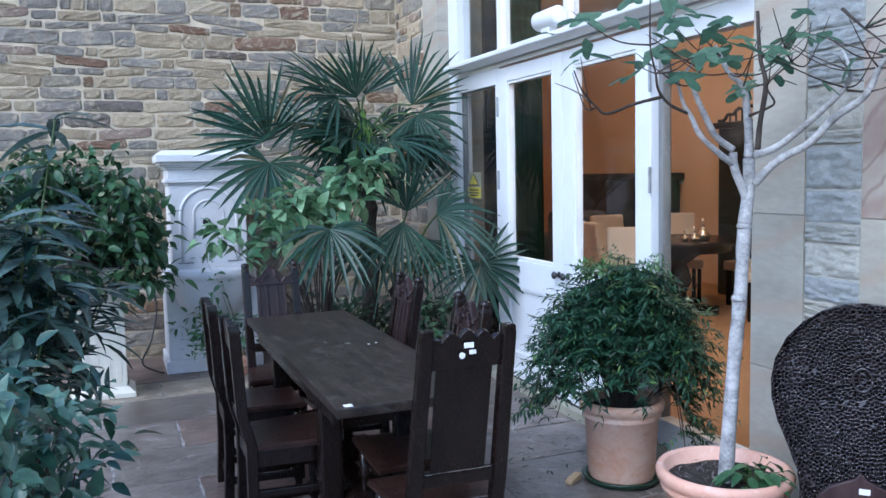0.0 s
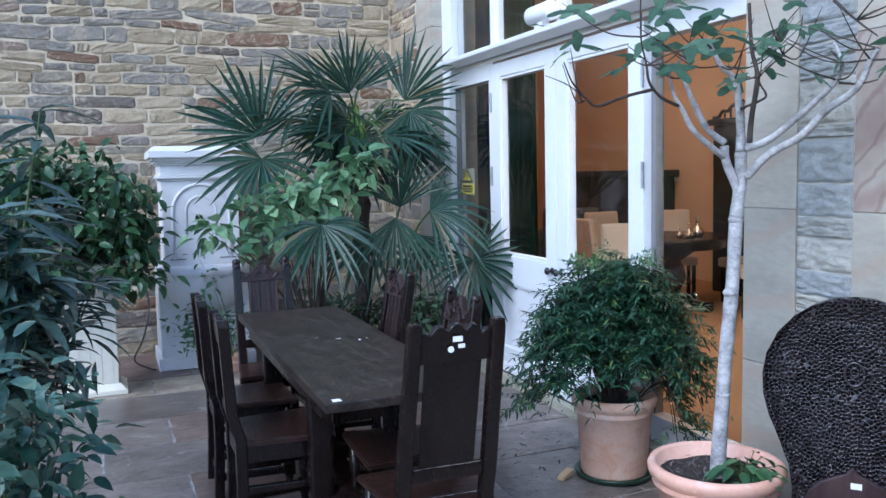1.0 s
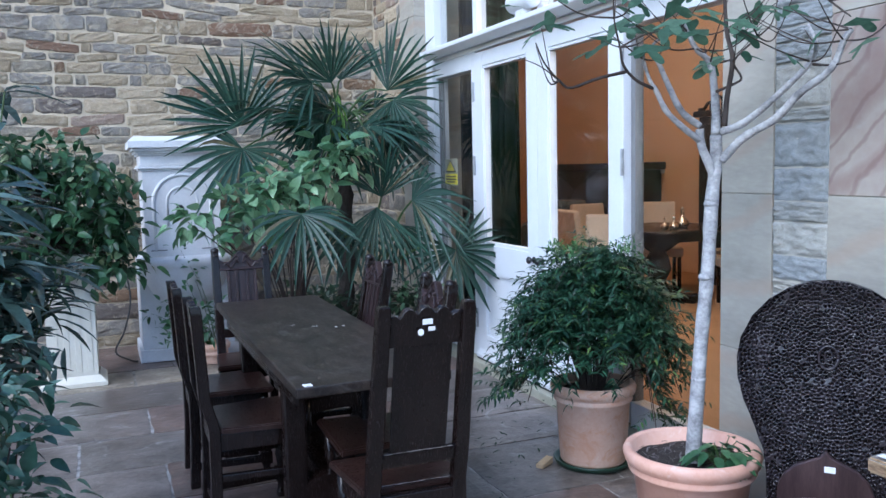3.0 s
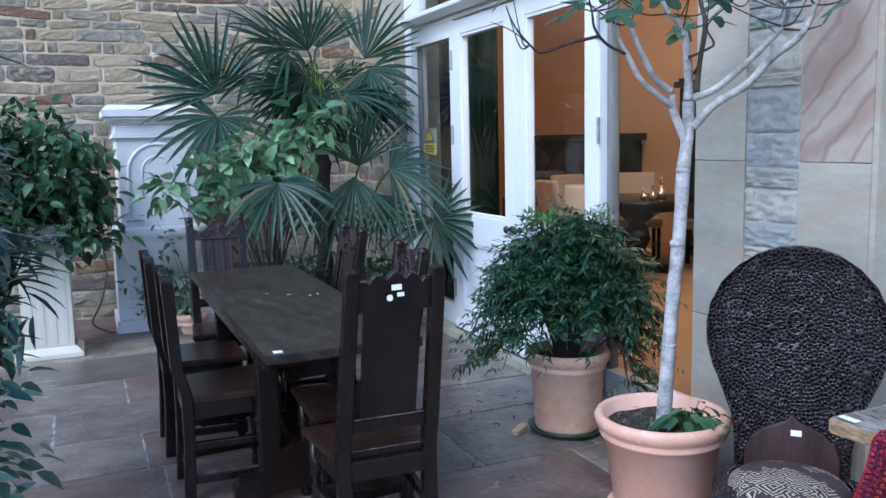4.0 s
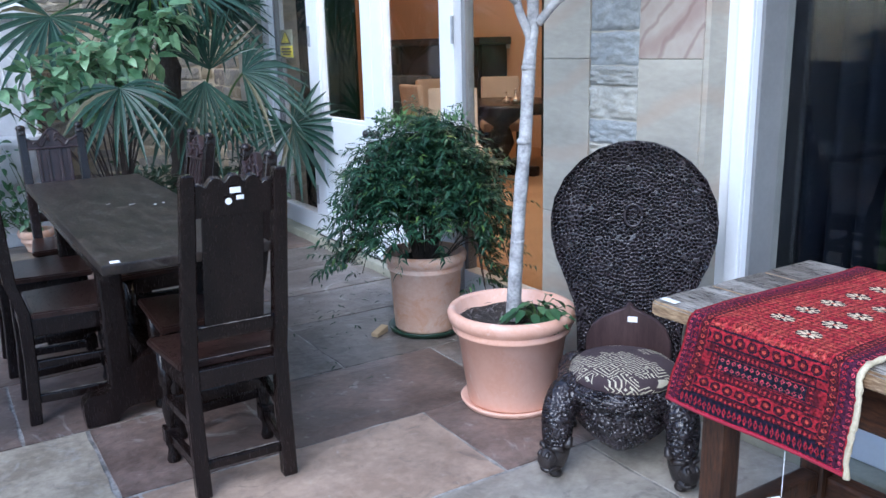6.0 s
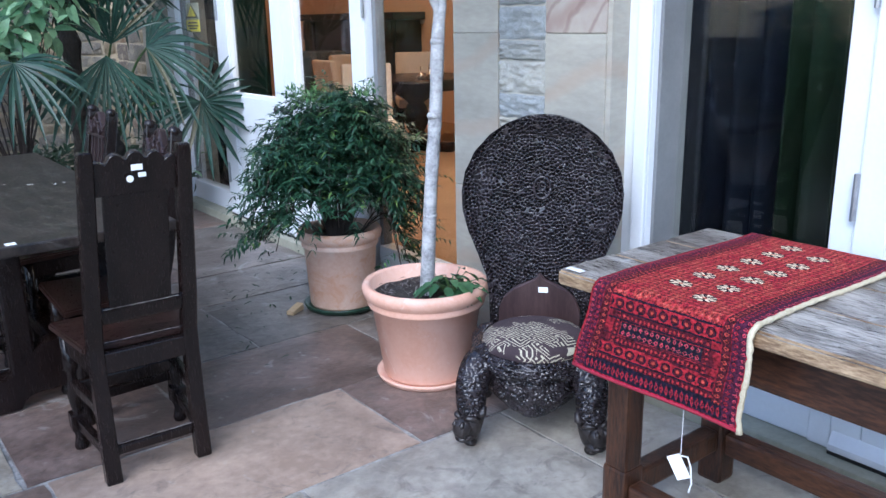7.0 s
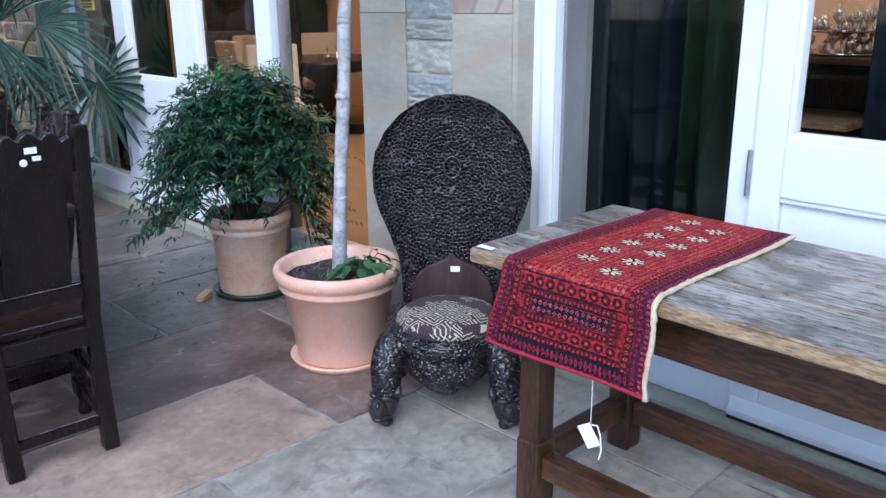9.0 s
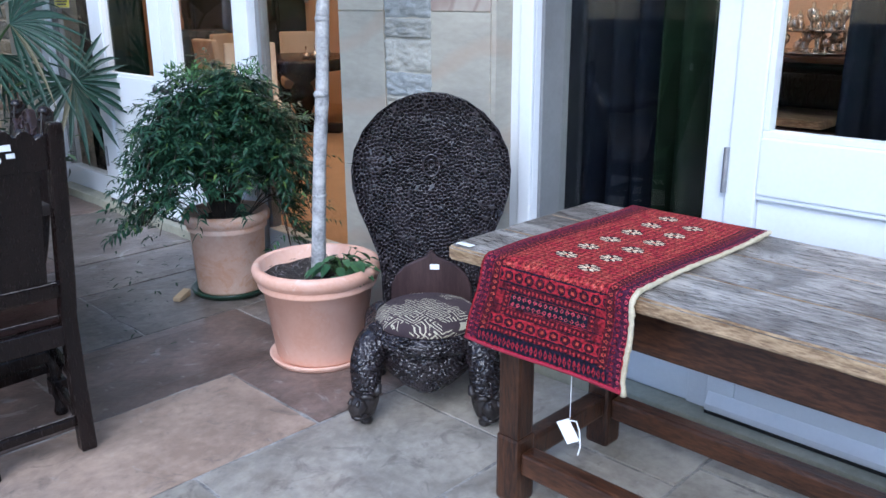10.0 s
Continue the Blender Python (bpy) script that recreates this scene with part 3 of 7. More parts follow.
def glazed_screen(name, yl, yr, label, post=0.20, lite=0.70, dz=0.0, s=0.135, deep=0.12):
    """yl the end nearer the rubble wall; side light, two leaves, side light, ledge and upper lights."""
    mull = 0.075
    slim = 0.045
    w = thing(name, Matrix.Identity(4), label, "glazed door", kind="structure")
    a1, a2 = yl - post, yl - post - lite
    b1, b2 = yr + post, yr + post + lite
    frame_box(w, "frame_post", a1, yl + 0.02, 0.05, 3.9, 0, 0.12)
    frame_box(w, "frame_post", yr - 0.02, b1, 0.05, 3.9, 0, 0.12)
    frame_box(w, "post_moulding", a1 - 0.0, a1 + 0.06, 0.05, 2.27, -0.018, 0.0)
    for e in (a2, b2 + mull):
        if e == a2:
            frame_box(w, "mullion", e - mull, e, 0.05, 2.29, 0, 0.10)
        else:
            # The grey of this mullion includes the shade of its recess.
            frame_box(w, "mullion", e - mull + slim, e, 0.05, 2.29, 0.035, 0.10, M_SHADEGREY, label="grey painted mullion, recess shade in the colour")
    for p, q in ((a2, a1), (b1, b2 + slim)):
        frame_box(w, "sill_rail", p, q, 0.05, 0.19, 0.01, 0.10)
        frame_box(w, "head_rail", p, q, 2.17, 2.29, 0.005, 0.10)
        # Linings carry the shade of the deep reveal as grey colour.
        frame_box(w, "side_lining", q - 0.015, q, 0.19, 2.17, 0.03, deep, M_SHADEGREY, 0.003)
        frame_box(w, "side_lining", p, p + 0.015, 0.19, 2.17, 0.03, 0.10, M_SHADEGREY, 0.003)
        pane(w, p, q, 0.19, 2.17, XD + deep - 0.045)
    ym = (a2 - mull + b2 + mull) / 2
    leaf(w, ym, a2 - mull, False, dz, s)
    leaf(w, b2 + mull, ym, True, dz, s)
    for dy in (0.055, -0.055):
        part("door_knob", lathe([(0.022, 0), (0.020, 0.006), (0.010, 0.012), (0.012, 0.025), (0.022, 0.032), (0.025, 0.042), (0.016, 0.052), (0.004, 0.055)], 14,
                                Matrix.Translation((XD - 0.012, ym + dy, 0.86)) @ Matrix.Rotation(-math.pi / 2, 4, "Y")), M_BLACK, w, "black iron knob")
    frame_box(w, "transom", b1, a1, 2.29, 2.40, 0.0, 0.12)
    part("ledge", extrude_outline([(-0.13, 2.345), (-0.13, 2.375), (0.0, 2.42), (0.04, 2.42), (0.04, 2.33), (-0.06, 2.315)], a1 - b1,
                                  Matrix.Translation((XD, b1, 0)), 0.004), M_WHITE, w, "white sloping ledge above the doors")
    for p, q in ((a2 - mull, a2), (b2, b2 + mull), (ym - 0.035, ym + 0.035)):
        frame_box(w, "upper_mullion", p, q, 2.40, 3.9, 0.02, 0.10)
    frame_box(w, "upper_head", b1, a1, 3.78, 3.9, 0.0, 0.12)
    edges = [b1, b2, b2 + mull, ym - 0.035, ym + 0.035, a2 - mull, a2, a1]
    for p, q in zip(edges[0::2], edges[1::2]):
        pane(w, p, q, 2.40, 3.78, XD + 0.06)
    part("sill_step", box((2.43, yr - 0.0, -0.02), (XD + 0.3, yl + 0.0, 0.048), 0.008), M_STEP, w, "worn greenish stone sill")
    return w


window_1 = glazed_screen("door_1", 6.36, 2.56, "white half-glazed double doors with side lights and upper lights", deep=0.08)
window_2 = glazed_screen("door_2", 1.82, -1.82, "white half-glazed double doors with side lights, behind the oak table", 0.13, 0.69, 0.075, 0.098, 0.19)

# closer box on the ledge
closer = thing("ledge_light", Matrix.Translation((XD - 0.10, 4.46, 2.40)), "white plastic floodlight box on the door ledge", "light fitting")
part("housing", lathe([(0.03, -0.14), (0.052, -0.135), (0.060, -0.12), (0.060, 0.12), (0.052, 0.135), (0.03, 0.14)], 24, Matrix.Translation((0, 0, 0.065)) @ Matrix.Rotation(math.pi / 2, 4, "X")), M_WHITE, closer, smooth=True)
part("base", box((-0.03, -0.05, -0.035), (0.03, 0.05, 0.01), 0.006), M_WHITE, closer)

# warning sign on the side light
M_SIGNBACK = material("faded grey-green sign backing", (0.30, 0.31, 0.26), (0.36, 0.37, 0.31), 0.5, bump=0.0)
sign = thing("warning_sign", Matrix.Translation((XD + 0.070, 6.02, 1.41)), "yellow warning sign with black triangle on the glass", "sign")
part("backing", box((0, -0.13, -0.09), (0.003, 0.13, 0.12)), M_SIGNBACK, sign)
part("plate", box((-0.002, -0.125, -0.085), (0.0, 0.125, 0.0)), M_YELLOW, sign)
tri = extrude_outline([(-0.11, 0.012), (0.11, 0.012), (0.0, 0.112)], 0.002, Matrix.Translation((-0.004, 0, 0)) @ Matrix.Rotation(math.pi / 2, 4, "Z"))
part("triangle", tri, M_BLACK, sign, "black edged triangle")
part("triangle_face", extrude_outline([(-0.08, 0.024), (0.08, 0.024), (0.0, 0.096)], 0.002, Matrix.Translation((-0.0065, 0, 0)) @ Matrix.Rotation(math.pi / 2, 4, "Z")), M_YELLOW, sign)
part("mark", box((-0.0085, -0.008, 0.045), (-0.0065, 0.008, 0.078)), M_BLACK, sign)
part("mark_dot", box((-0.0085, -0.008, 0.029), (-0.0065, 0.008, 0.039)), M_BLACK, sign)
for zb, wd in ((-0.022, 0.09), (-0.044, 0.10), (-0.064, 0.075)):
    part("text_bar", box((-0.004, -wd, zb - 0.006), (-0.002, wd, zb + 0.006)), M_BLACK, sign)

# ---- the room behind the doors ----
XR = 6.9
structure("floor_room", box((XW + 0.24, -2.2, -0.1), (XR, 13.0, 0.045)), M_INFLOOR, "warm orange-brown floor of the dining room", "floor")
structure("wall_room_east", box((XR, -2.2, 0), (XR + 0.2, 13.0, 3.6)), M_PLASTER, "peach plaster wall of the dining room", "wall")
structure("wall_room_north", box((XW + 0.42, 12.8, 0), (XR, 13.0, 3.6)), M_PLASTER, "peach plaster end wall of the dining room", "wall")
structure("wall_room_south", box((XW + 0.42, -2.4, 0), (XR, -2.2, 3.6)), M_PLASTER, "peach plaster end wall of the dining room", "wall")
structure("wall_room_west", box((XW + 0.42, 6.40, 0), (XW + 0.5, 12.8, 3.9)), M_PLASTER, "peach plaster wall of the dining room", "wall")
structure("ceiling", box((XW + 0.42, -2.4, 3.92), (XR + 0.2, 13.0, 4.05)), M_CEIL, "off-white dining room ceiling", "ceiling")


# ---- dining table and chairs in the courtyard ----
def long_table():
    t = thing("dining_table", Matrix.Translation((0.775, 3.47, 0)), "long dark oak refectory table with scuffed top", "table")
    top = part("tabletop", box((-0.275, -0.99, 0.725), (0.275, 0.99, 0.76), 0.006), M_TABLETOP, t)
    for x in (-0.235, 0.225):
        part("apron", box((x - 0.012, -0.80, 0.655), (x + 0.014, 0.80, 0.725), 0.004), M_OAK_DARK, t)
    half = [(0.31, 0.0), (0.315, 0.06), (0.312, 0.095), (0.298, 0.115), (0.275, 0.124), (0.250, 0.122), (0.225, 0.126), (0.200, 0.140), (0.175, 0.165), (0.150, 0.195), (0.125, 0.220), (0.095, 0.238), (0.06, 0.245)]
    arch = [(0.12, 0.052), (0.155, 0.046), (0.18, 0.030), (0.195, 0.0)]
    foot = [(-x, z) for x, z in half[::-1]] + [(-0.195, 0.0)] + [(-x, z) for x, z in arch[2::-1]] + arch[:3] + [(0.195, 0.0)] + half
    for y in (-0.40, 0.62):
        part("trestle_foot", extrude_outline(foot, 0.075, Matrix.Translation((0, y - 0.037, 0))), M_OAK_DARK, t)
        for x in (-0.165, 0.155):
            part("trestle_post", box((x - 0.045, y - 0.035, 0.13), (x + 0.045, y + 0.035, 0.70), 0.01), M_OAK_DARK, t)
        part("trestle_head", box((-0.235, y - 0.035, 0.655), (0.225, y + 0.035, 0.725), 0.006), M_OAK_DARK, t)
    part("stretcher", box((-0.045, -0.40, 0.16), (0.045, 0.62, 0.22), 0.008), M_OAK_DARK, t)
    part("price_label", box((-0.245, -0.975, 0.76), (-0.215, -0.945, 0.7615)), M_PAPER, t, "small white paper label")
    for i, (x, y, w, h) in enumerate(((0.03, 0.05, 0.05, 0.012), (0.12, -0.02, 0.022, 0.03), (0.16, 0.0, 0.02, 0.02), (-0.05, 0.12, 0.03, 0.008))):
        part("paint_fleck", box((x, y, 0.7598), (x + w * 0.5, y + h * 0.5, 0.7606)), M_PAPER, t, "pale paint fleck")
    return t


def turned_leg(h, r=0.022):
    b = 0.06
    p = [(r * 0.95, 0.0), (r * 1.1, 0.012), (r * 0.9, 0.03), (r * 0.75, 0.05)]
    z0, z1 = b + 0.03, h - 0.11
    p += [(r, z0), (r * 1.1, z0 + 0.015), (r * 0.55, z0 + 0.035), (r * 0.8, z0 + 0.07), (r * 1.05, (z0 + z1) / 2), (r * 0.75, z1 - 0.06),
          (r * 0.55, z1 - 0.03), (r * 1.1, z1 - 0.015), (r, z1), (r, h)]
    return lathe(p, 14)


def oak_chair(crest, height, wide_back=0.33, wide_front=0.40, deep=0.36, lean_back=0.13, narrow=1.0):
    """A panel-back oak chair facing +y, its rear feet near the origin."""
    c = thing("dining_chair", Matrix.Identity(4), "dark oak panel-back chair with turned front legs", "chair", "chairs round the long table")
    hb, hf, sh = wide_back / 2, wide_front / 2, 0.45
    rake = lean_back * (height - sh) / 0.6

    def post(x):
        bm = bmesh.new()
        w, d = 0.023, 0.022
        prev = None
        for y, z, ww in ((-0.0, 0.0, w * 1.05), (0.012, 0.25, w), (0.012, sh, w), (-0.02, sh + 0.12, w), (-rake, height - 0.03, w * 0.9), (-rake - 0.004, height, w * 0.75)):
            ring = [bm.verts.new((x * (narrow if z > 0.9 * height else 1.0) + a * ww, y + b * d, z)) for a, b in ((-1, -1), (1, -1), (1, 1), (-1, 1))]
            if prev:
                for i in range(4):
                    bm.faces.new((prev[i], prev[(i + 1) % 4], ring[(i + 1) % 4], ring[i]))
            else:
                bm.faces.new(list(reversed(ring)))
            prev = ring
        bm.faces.new(prev)
        bmesh.ops.bevel(bm, geom=list(bm.edges), offset=0.004, segments=1, affect="EDGES")
        return bm

    for s in (-1, 1):
        part("back_post", post(s * (hb - 0.023)), M_OAK_DARK, c)
        part("front_leg", turned_leg(sh - 0.03), M_OAK_DARK, c, smooth=True).location = (s * (hf - 0.03), deep - 0.03, 0)
        part("leg_block", box((s * (hf - 0.03) - 0.026, deep - 0.056, 0.075), (s * (hf - 0.03) + 0.026, deep - 0.004, 0.135), 0.004), M_OAK_DARK, c)
        a, b = Vector((s * (hb - 0.023), 0.01, 0.10)), Vector((s * (hf - 0.03), deep - 0.03, 0.10))
        for z, hh in ((0.10, 0.035), (0.24, 0.03)):
            ln = (b - a).length
            part("side_stretcher", box((-0.013, 0, -hh / 2), (0.013, ln, hh / 2), 0.004, Matrix.Translation((a.x, a.y, z)) @ Matrix.Rotation(-math.atan2(b.x - a.x, b.y - a.y), 4, "Z")), M_OAK_DARK, c)
        part("side_rail", box((-0.013, 0, 0), (0.013, (b - a).length, 0.07), 0.004, Matrix.Translation((a.x, a.y, sh - 0.095)) @ Matrix.Rotation(-math.atan2(b.x - a.x, b.y - a.y), 4, "Z")), M_OAK_DARK, c)
    part("front_rail", extrude_outline([(-hf + 0.03, sh - 0.025), (-hf + 0.03, sh - 0.10), (-0.10, sh - 0.075), (0, sh - 0.09), (0.10, sh - 0.075), (hf - 0.03, sh - 0.10), (hf - 0.03, sh - 0.025)],
                                       0.022, Matrix.Translation((0, deep - 0.042, 0)), 0.003), M_OAK_DARK, c)
    part("front_stretcher", box((-hf + 0.04, deep - 0.042, 0.20), (hf - 0.04, deep - 0.018, 0.245), 0.005), M_OAK_DARK, c)
    part("rear_stretcher", box((-hb + 0.03, 0.0, 0.085), (hb - 0.03, 0.024, 0.12), 0.009), M_OAK_DARK, c)
    part("rear_rail", box((-hb + 0.03, -0.002, sh - 0.085), (hb - 0.03, 0.022, sh - 0.02), 0.004), M_OAK_DARK, c)
    seat = bmesh.new()
    vs = [seat.verts.new(p) for p in ((-hb - 0.008, 0.035, sh - 0.024), (hb + 0.008, 0.035, sh - 0.024), (hf + 0.012, deep + 0.012, sh - 0.024), (-hf - 0.012, deep + 0.012, sh - 0.024))]
    f = seat.faces.new(vs)
    r = bmesh.ops.extrude_face_region(seat, geom=[f])
    bmesh.ops.translate(seat, vec=(0, 0, 0.026), verts=[v for v in r["geom"] if isinstance(v, bmesh.types.BMVert)])
    bmesh.ops.recalc_face_normals(seat, faces=seat.faces)
    bmesh.ops.bevel(seat, geom=list(seat.edges), offset=0.006, segments=2, affect="EDGES")
    part("seat", seat, M_SEAT, c, "worn reddish oak seat board")
    # the raked back: built upright in x and z, then leaned
    zb = sh + 0.10
    lean = Matrix.Translation((0, -0.012, zb)) @ Matrix.Rotation(math.atan2(rake - 0.012, height - zb), 4, "X")
    hh = height - zb
    ib = hb - 0.040
    part("back_rail", box((-ib - 0.01, -0.013, -0.022), (ib + 0.01, 0.013, 0.028), 0.009, lean), M_OAK_DARK, c)
    if crest == "scallop":
        top = [(-ib - 0.012, hh - 0.12), (ib + 0.012, hh - 0.12), (ib + 0.012, hh - 0.025)]
        n = 40
        for i in range(n + 1):
            u = ib + 0.0 - (2 * ib) * i / n
            k = abs(u) / ib
            z = hh - 0.03 + (0.035 * math.sqrt(max(0, 1 - ((k - 0.0) / 0.22) ** 2)) if k < 0.22 else 0.030 * math.sqrt(max(0, 1 - ((k - 0.42) / 0.2) ** 2)) if k < 0.62 else 0.012 * math.sin((k - 0.62) / 0.38 * math.pi))
            top.append((u, z))
        top.append((-ib - 0.012, hh - 0.025))
        part("crest_rail", extrude_outline(top, 0.024, lean @ Matrix.Translation((0, -0.012, 0)), 0.002), M_OAK_DARK, c)
        part("back_panel", box((-ib + 0.035, -0.004, 0.02), (ib - 0.035, 0.012, hh - 0.10), 0.003, lean), M_OAK_DARK, c)
    else:
        # a yoke-shaped crest: level shoulders that sweep up to a scrolled middle
        top = [(-ib - 0.012, hh - 0.115), (-0.7 * ib, hh - 0.105), (-0.35 * ib, hh - 0.112), (0.35 * ib, hh - 0.112), (0.7 * ib, hh - 0.105), (ib + 0.012, hh - 0.115), (ib + 0.012, hh - 0.050)]
        n = 36
        for i in range(n + 1):
            u = ib - 2 * ib * i / n
            k = abs(u) / ib
            top.append((u, hh - 0.060 + (0.062 * (0.5 + 0.5 * math.cos(k / 0.62 * math.pi)) if k < 0.62 else 0.0) + (0.018 * (k - 0.8) / 0.2 if k > 0.8 else 0.0)))
        top.append((-ib - 0.012, hh - 0.050))
        part("crest_rail", extrude_outline(top, 0.026, lean @ Matrix.Translation((0, -0.013, 0)), 0.003), M_OAK_PLUM, c, "carved arched crest rail")
        edge = [lean @ Vector((u, 0.013, z - 0.007)) for u, z in top[7:-1]]
        part("crest_bead", tube(edge, 0.006, 6), M_OAK_PLUM, c)
        part("crest_bead", tube([lean @ Vector((u, 0.015, hh - 0.106)) for u in (-ib, 0.0, ib)], 0.006, 6), M_OAK_PLUM, c)
        for s in (-1, 1):
            pts = [(s * (0.012 + 0.085 * u), 0.018, hh - 0.070 - 0.018 * u + 0.016 * math.sin(u * 9)) for u in [i / 14 for i in range(15)]]
            part("scroll_carving", tube([lean @ Vector(p) for p in pts], 0.006, 6), M_OAK_PLUM, c)
            pts = [(s * (0.026 + (0.020 - 0.0016 * q) * math.cos(q * 0.6)), 0.018, hh - 0.045 + (0.020 - 0.0016 * q) * math.sin(q * 0.6)) for q in range(12)]
            part("scroll_carving", tube([lean @ Vector(p) for p in pts], 0.005, 6), M_OAK_PLUM, c)
            bm = add_lathe(bmesh.new(), [(0.020, -0.020), (0.023, -0.012), (0.016, -0.004), (0.021, 0.006), (0.024, 0.018), (0.020, 0.030), (0.006, 0.036)], 12, lean @ Matrix.Translation((s * (hb - 0.023), 0.0, hh - 0.012)))
            part("finial", bm, M_OAK_DARK, c, smooth=True)
        pw = ib - 0.042
        part("back_panel", box((-pw, -0.006, 0.02), (pw, 0.006, hh - 0.10), 0.003, lean), M_OAK_PLUM, c)
        for x in (-pw + 0.008, -0.030, 0.030, pw - 0.008):
            part("back_muntin", box((x - 0.009, -0.010, 0.02), (x + 0.009, 0.014, hh - 0.10), 0.004, lean), M_OAK_PLUM, c)
    return c


def worn_glint(c, a, b, width, seed, mat=None):
    """A ragged pale line along a rubbed edge, from a to b; its colour includes the sky's glint."""
    rnd = random.Random(seed)
    bm = bmesh.new()
    a, b = Vector(a), Vector(b)
    n = max(6, int((b - a).length / 0.010))
    side = (b - a).cross(Vector((0, 0, 1))).normalized()
    rows = []
    for i in range(n + 1):
        w = width * max(0.08, 0.55 + 0.9 * noise.noise(Vector((i * 0.37, seed, 0)))) * rnd.uniform(0.7, 1.1)
        p = a.lerp(b, i / n) + side * width * rnd.uniform(-0.15, 0.15)
        rows.append([bm.verts.new(p + side * w * e / 2 + Vector((0, 0, h))) for e, h in ((-1, 0), (-1, 0.0012), (1, 0.0012), (1, 0))])
    for p, q in zip(rows, rows[1:]):
        for k in range(3):
            bm.faces.new((p[k], q[k], q[k + 1], p[k + 1]))
    part("worn_edge", bm, mat or M_SCUFF_GLINT, c, "pale rubbed edge with painted glint")


def place(c, x, y, turn):
    c.matrix_world = pose(x, y, 0, 0, 0, turn)
    return c


chair_near = place(oak_chair("scallop", 1.065, 0.335, 0.40, 0.33, 0.13, 0.93), 0.834, 2.275, -2)
chair_near["label"] = "dark oak panel-back chair with scalloped crest and white labels"
for x, z, w, h in ((0.0, 1.010, 0.032, 0.017), (0.014, 0.987, 0.022, 0.013)):
    ob = part("paper_label", box((x - w / 2, -0.1455 + (1.012 - z) * 0.22, z - h / 2), (x + w / 2, -0.144 + (1.012 - z) * 0.22, z + h / 2)), M_PAPER, chair_near, "white price label")
part("round_label", lathe([(0.010, 0), (0.010, 0.0015)], 16, Matrix.Translation((-0.020, -0.137, 0.978)) @ Matrix.Rotation(math.pi / 2, 4, "X")), M_PAPER, chair_near, "round white label")
# Sky highlights on the rubbed seat, rail and stretcher edges, laid on as strips.
worn_glint(chair_near, (-0.135, 0.040, 0.4505), (0.135, 0.040, 0.4505), 0.012, 3)
worn_glint(chair_near, (-0.125, 0.010, 0.1195), (0.125, 0.010, 0.1195), 0.010, 4)
worn_glint(chair_near, (-0.115, -0.026, 0.5765), (0.115, -0.026, 0.5765), 0.010, 5)
worn_glint(chair_near, (-0.172, 0.07, 0.4505), (-0.190, 0.26, 0.4505), 0.008, 6)
chair_l = place(oak_chair("scallop", 0.945, 0.34, 0.40, 0.36, 0.045), 0.305, 3.345, -90)
worn_glint(chair_l, (0.172, 0.07, 0.4505), (0.198, 0.32, 0.4505), 0.012, 7)
worn_glint(chair_l, (0.13, 0.035, 0.4505), (-0.13, 0.035, 0.4505), 0.008, 8)
worn_glint(chair_l, (0.147, 0.03, 0.117), (0.165, 0.30, 0.117), 0.010, 9)
copy_thing(chair_l, pose(0.285, 3.93, 0, 0, 0, -90))
chair_far = place(oak_chair("carved", 1.02, lean_back=0.10), 0.68, 4.62, 180)
chair_far["label"] = "dark oak chair with carved arched crest and slatted panel back"
copy_thing(chair_far, pose(1.10, 3.72, 0, 0, 0, 90))
copy_thing(chair_far, pose(1.08, 2.90, 0, 0, 0, 88))
long_table()


# ---- pots ----
def pot(name, x, y, r0, r1, h, mat, label, rim=0.06):
    p = thing(name, Matrix.Translation((x, y, 0)), label, "plant pot")
    prof = [(r0 * 0.96, 0.0), (r0, 0.012), (r0 + (r1 - r0) * 0.8, h - rim - 0.035), (r1 + 0.004, h - rim - 0.03), (r1 + 0.010, h - rim - 0.018), (r1 + 0.003, h - rim - 0.006),
            (r1 + 0.004, h - rim), (r1 + 0.022, h - rim + 0.012), (r1 + 0.028, h - 0.02), (r1 + 0.020, h - 0.003), (r1 + 0.008, h), (r1 - 0.008, h - 0.008), (r1 - 0.014, h - 0.07)]
    part("pot_body", lathe(prof, 48), mat, p, smooth=True)
    bm = bmesh.new()
    bmesh.ops.create_circle(bm, cap_ends=True, segments=40, radius=r1 - 0.006)
    bmesh.ops.subdivide_edges(bm, edges=bm.edges, cuts=1)
    for v in bm.verts:
        v.co.z = h - 0.055 + 0.01 * noise.noise(v.co * 30)
    part("soil", bm, M_SOIL, p, "dark soil")
    return p


def saucer(x, y, r, h, mat, label, z=0.0):
    s = thing("pot_saucer", Matrix.Translation((x, y, z)), label, "saucer")
    part("dish", lathe([(r * 0.9, 0), (r * 0.97, 0.004), (r, h * 0.6), (r + 0.006, h), (r - 0.004, h + 0.002), (r - 0.02, h * 0.55), (r * 0.6, h * 0.5)], 48), mat, s, smooth=True)
    return s


FX, FY = 1.953, 2.312
saucer(FX, FY, 0.200, 0.026, M_TERRA_PINK, "pink terracotta saucer under the fig pot")
fig_pot = pot("terracotta_pot", FX, FY, 0.175, 0.226, 0.385, M_TERRA_PINK, "large pink terracotta pot holding a fig tree")
fig_pot.location.z = 0.014
BX, BY = 2.13, 3.265
saucer(BX, BY, 0.190, 0.028, M_GREENSAUCER, "dark green plastic saucer on the paving")
bush_pot = pot("terracotta_pot", BX, BY, 0.162, 0.182, 0.392, M_TERRA, "pale terracotta pot with lime bloom, on green saucer")
bush_pot.location.z = 0.016
wedge = thing("timber_wedge", pose(1.895, 3.30, 0, 0, 0, 30), "small raw timber wedge beside the green saucer", "wedge")
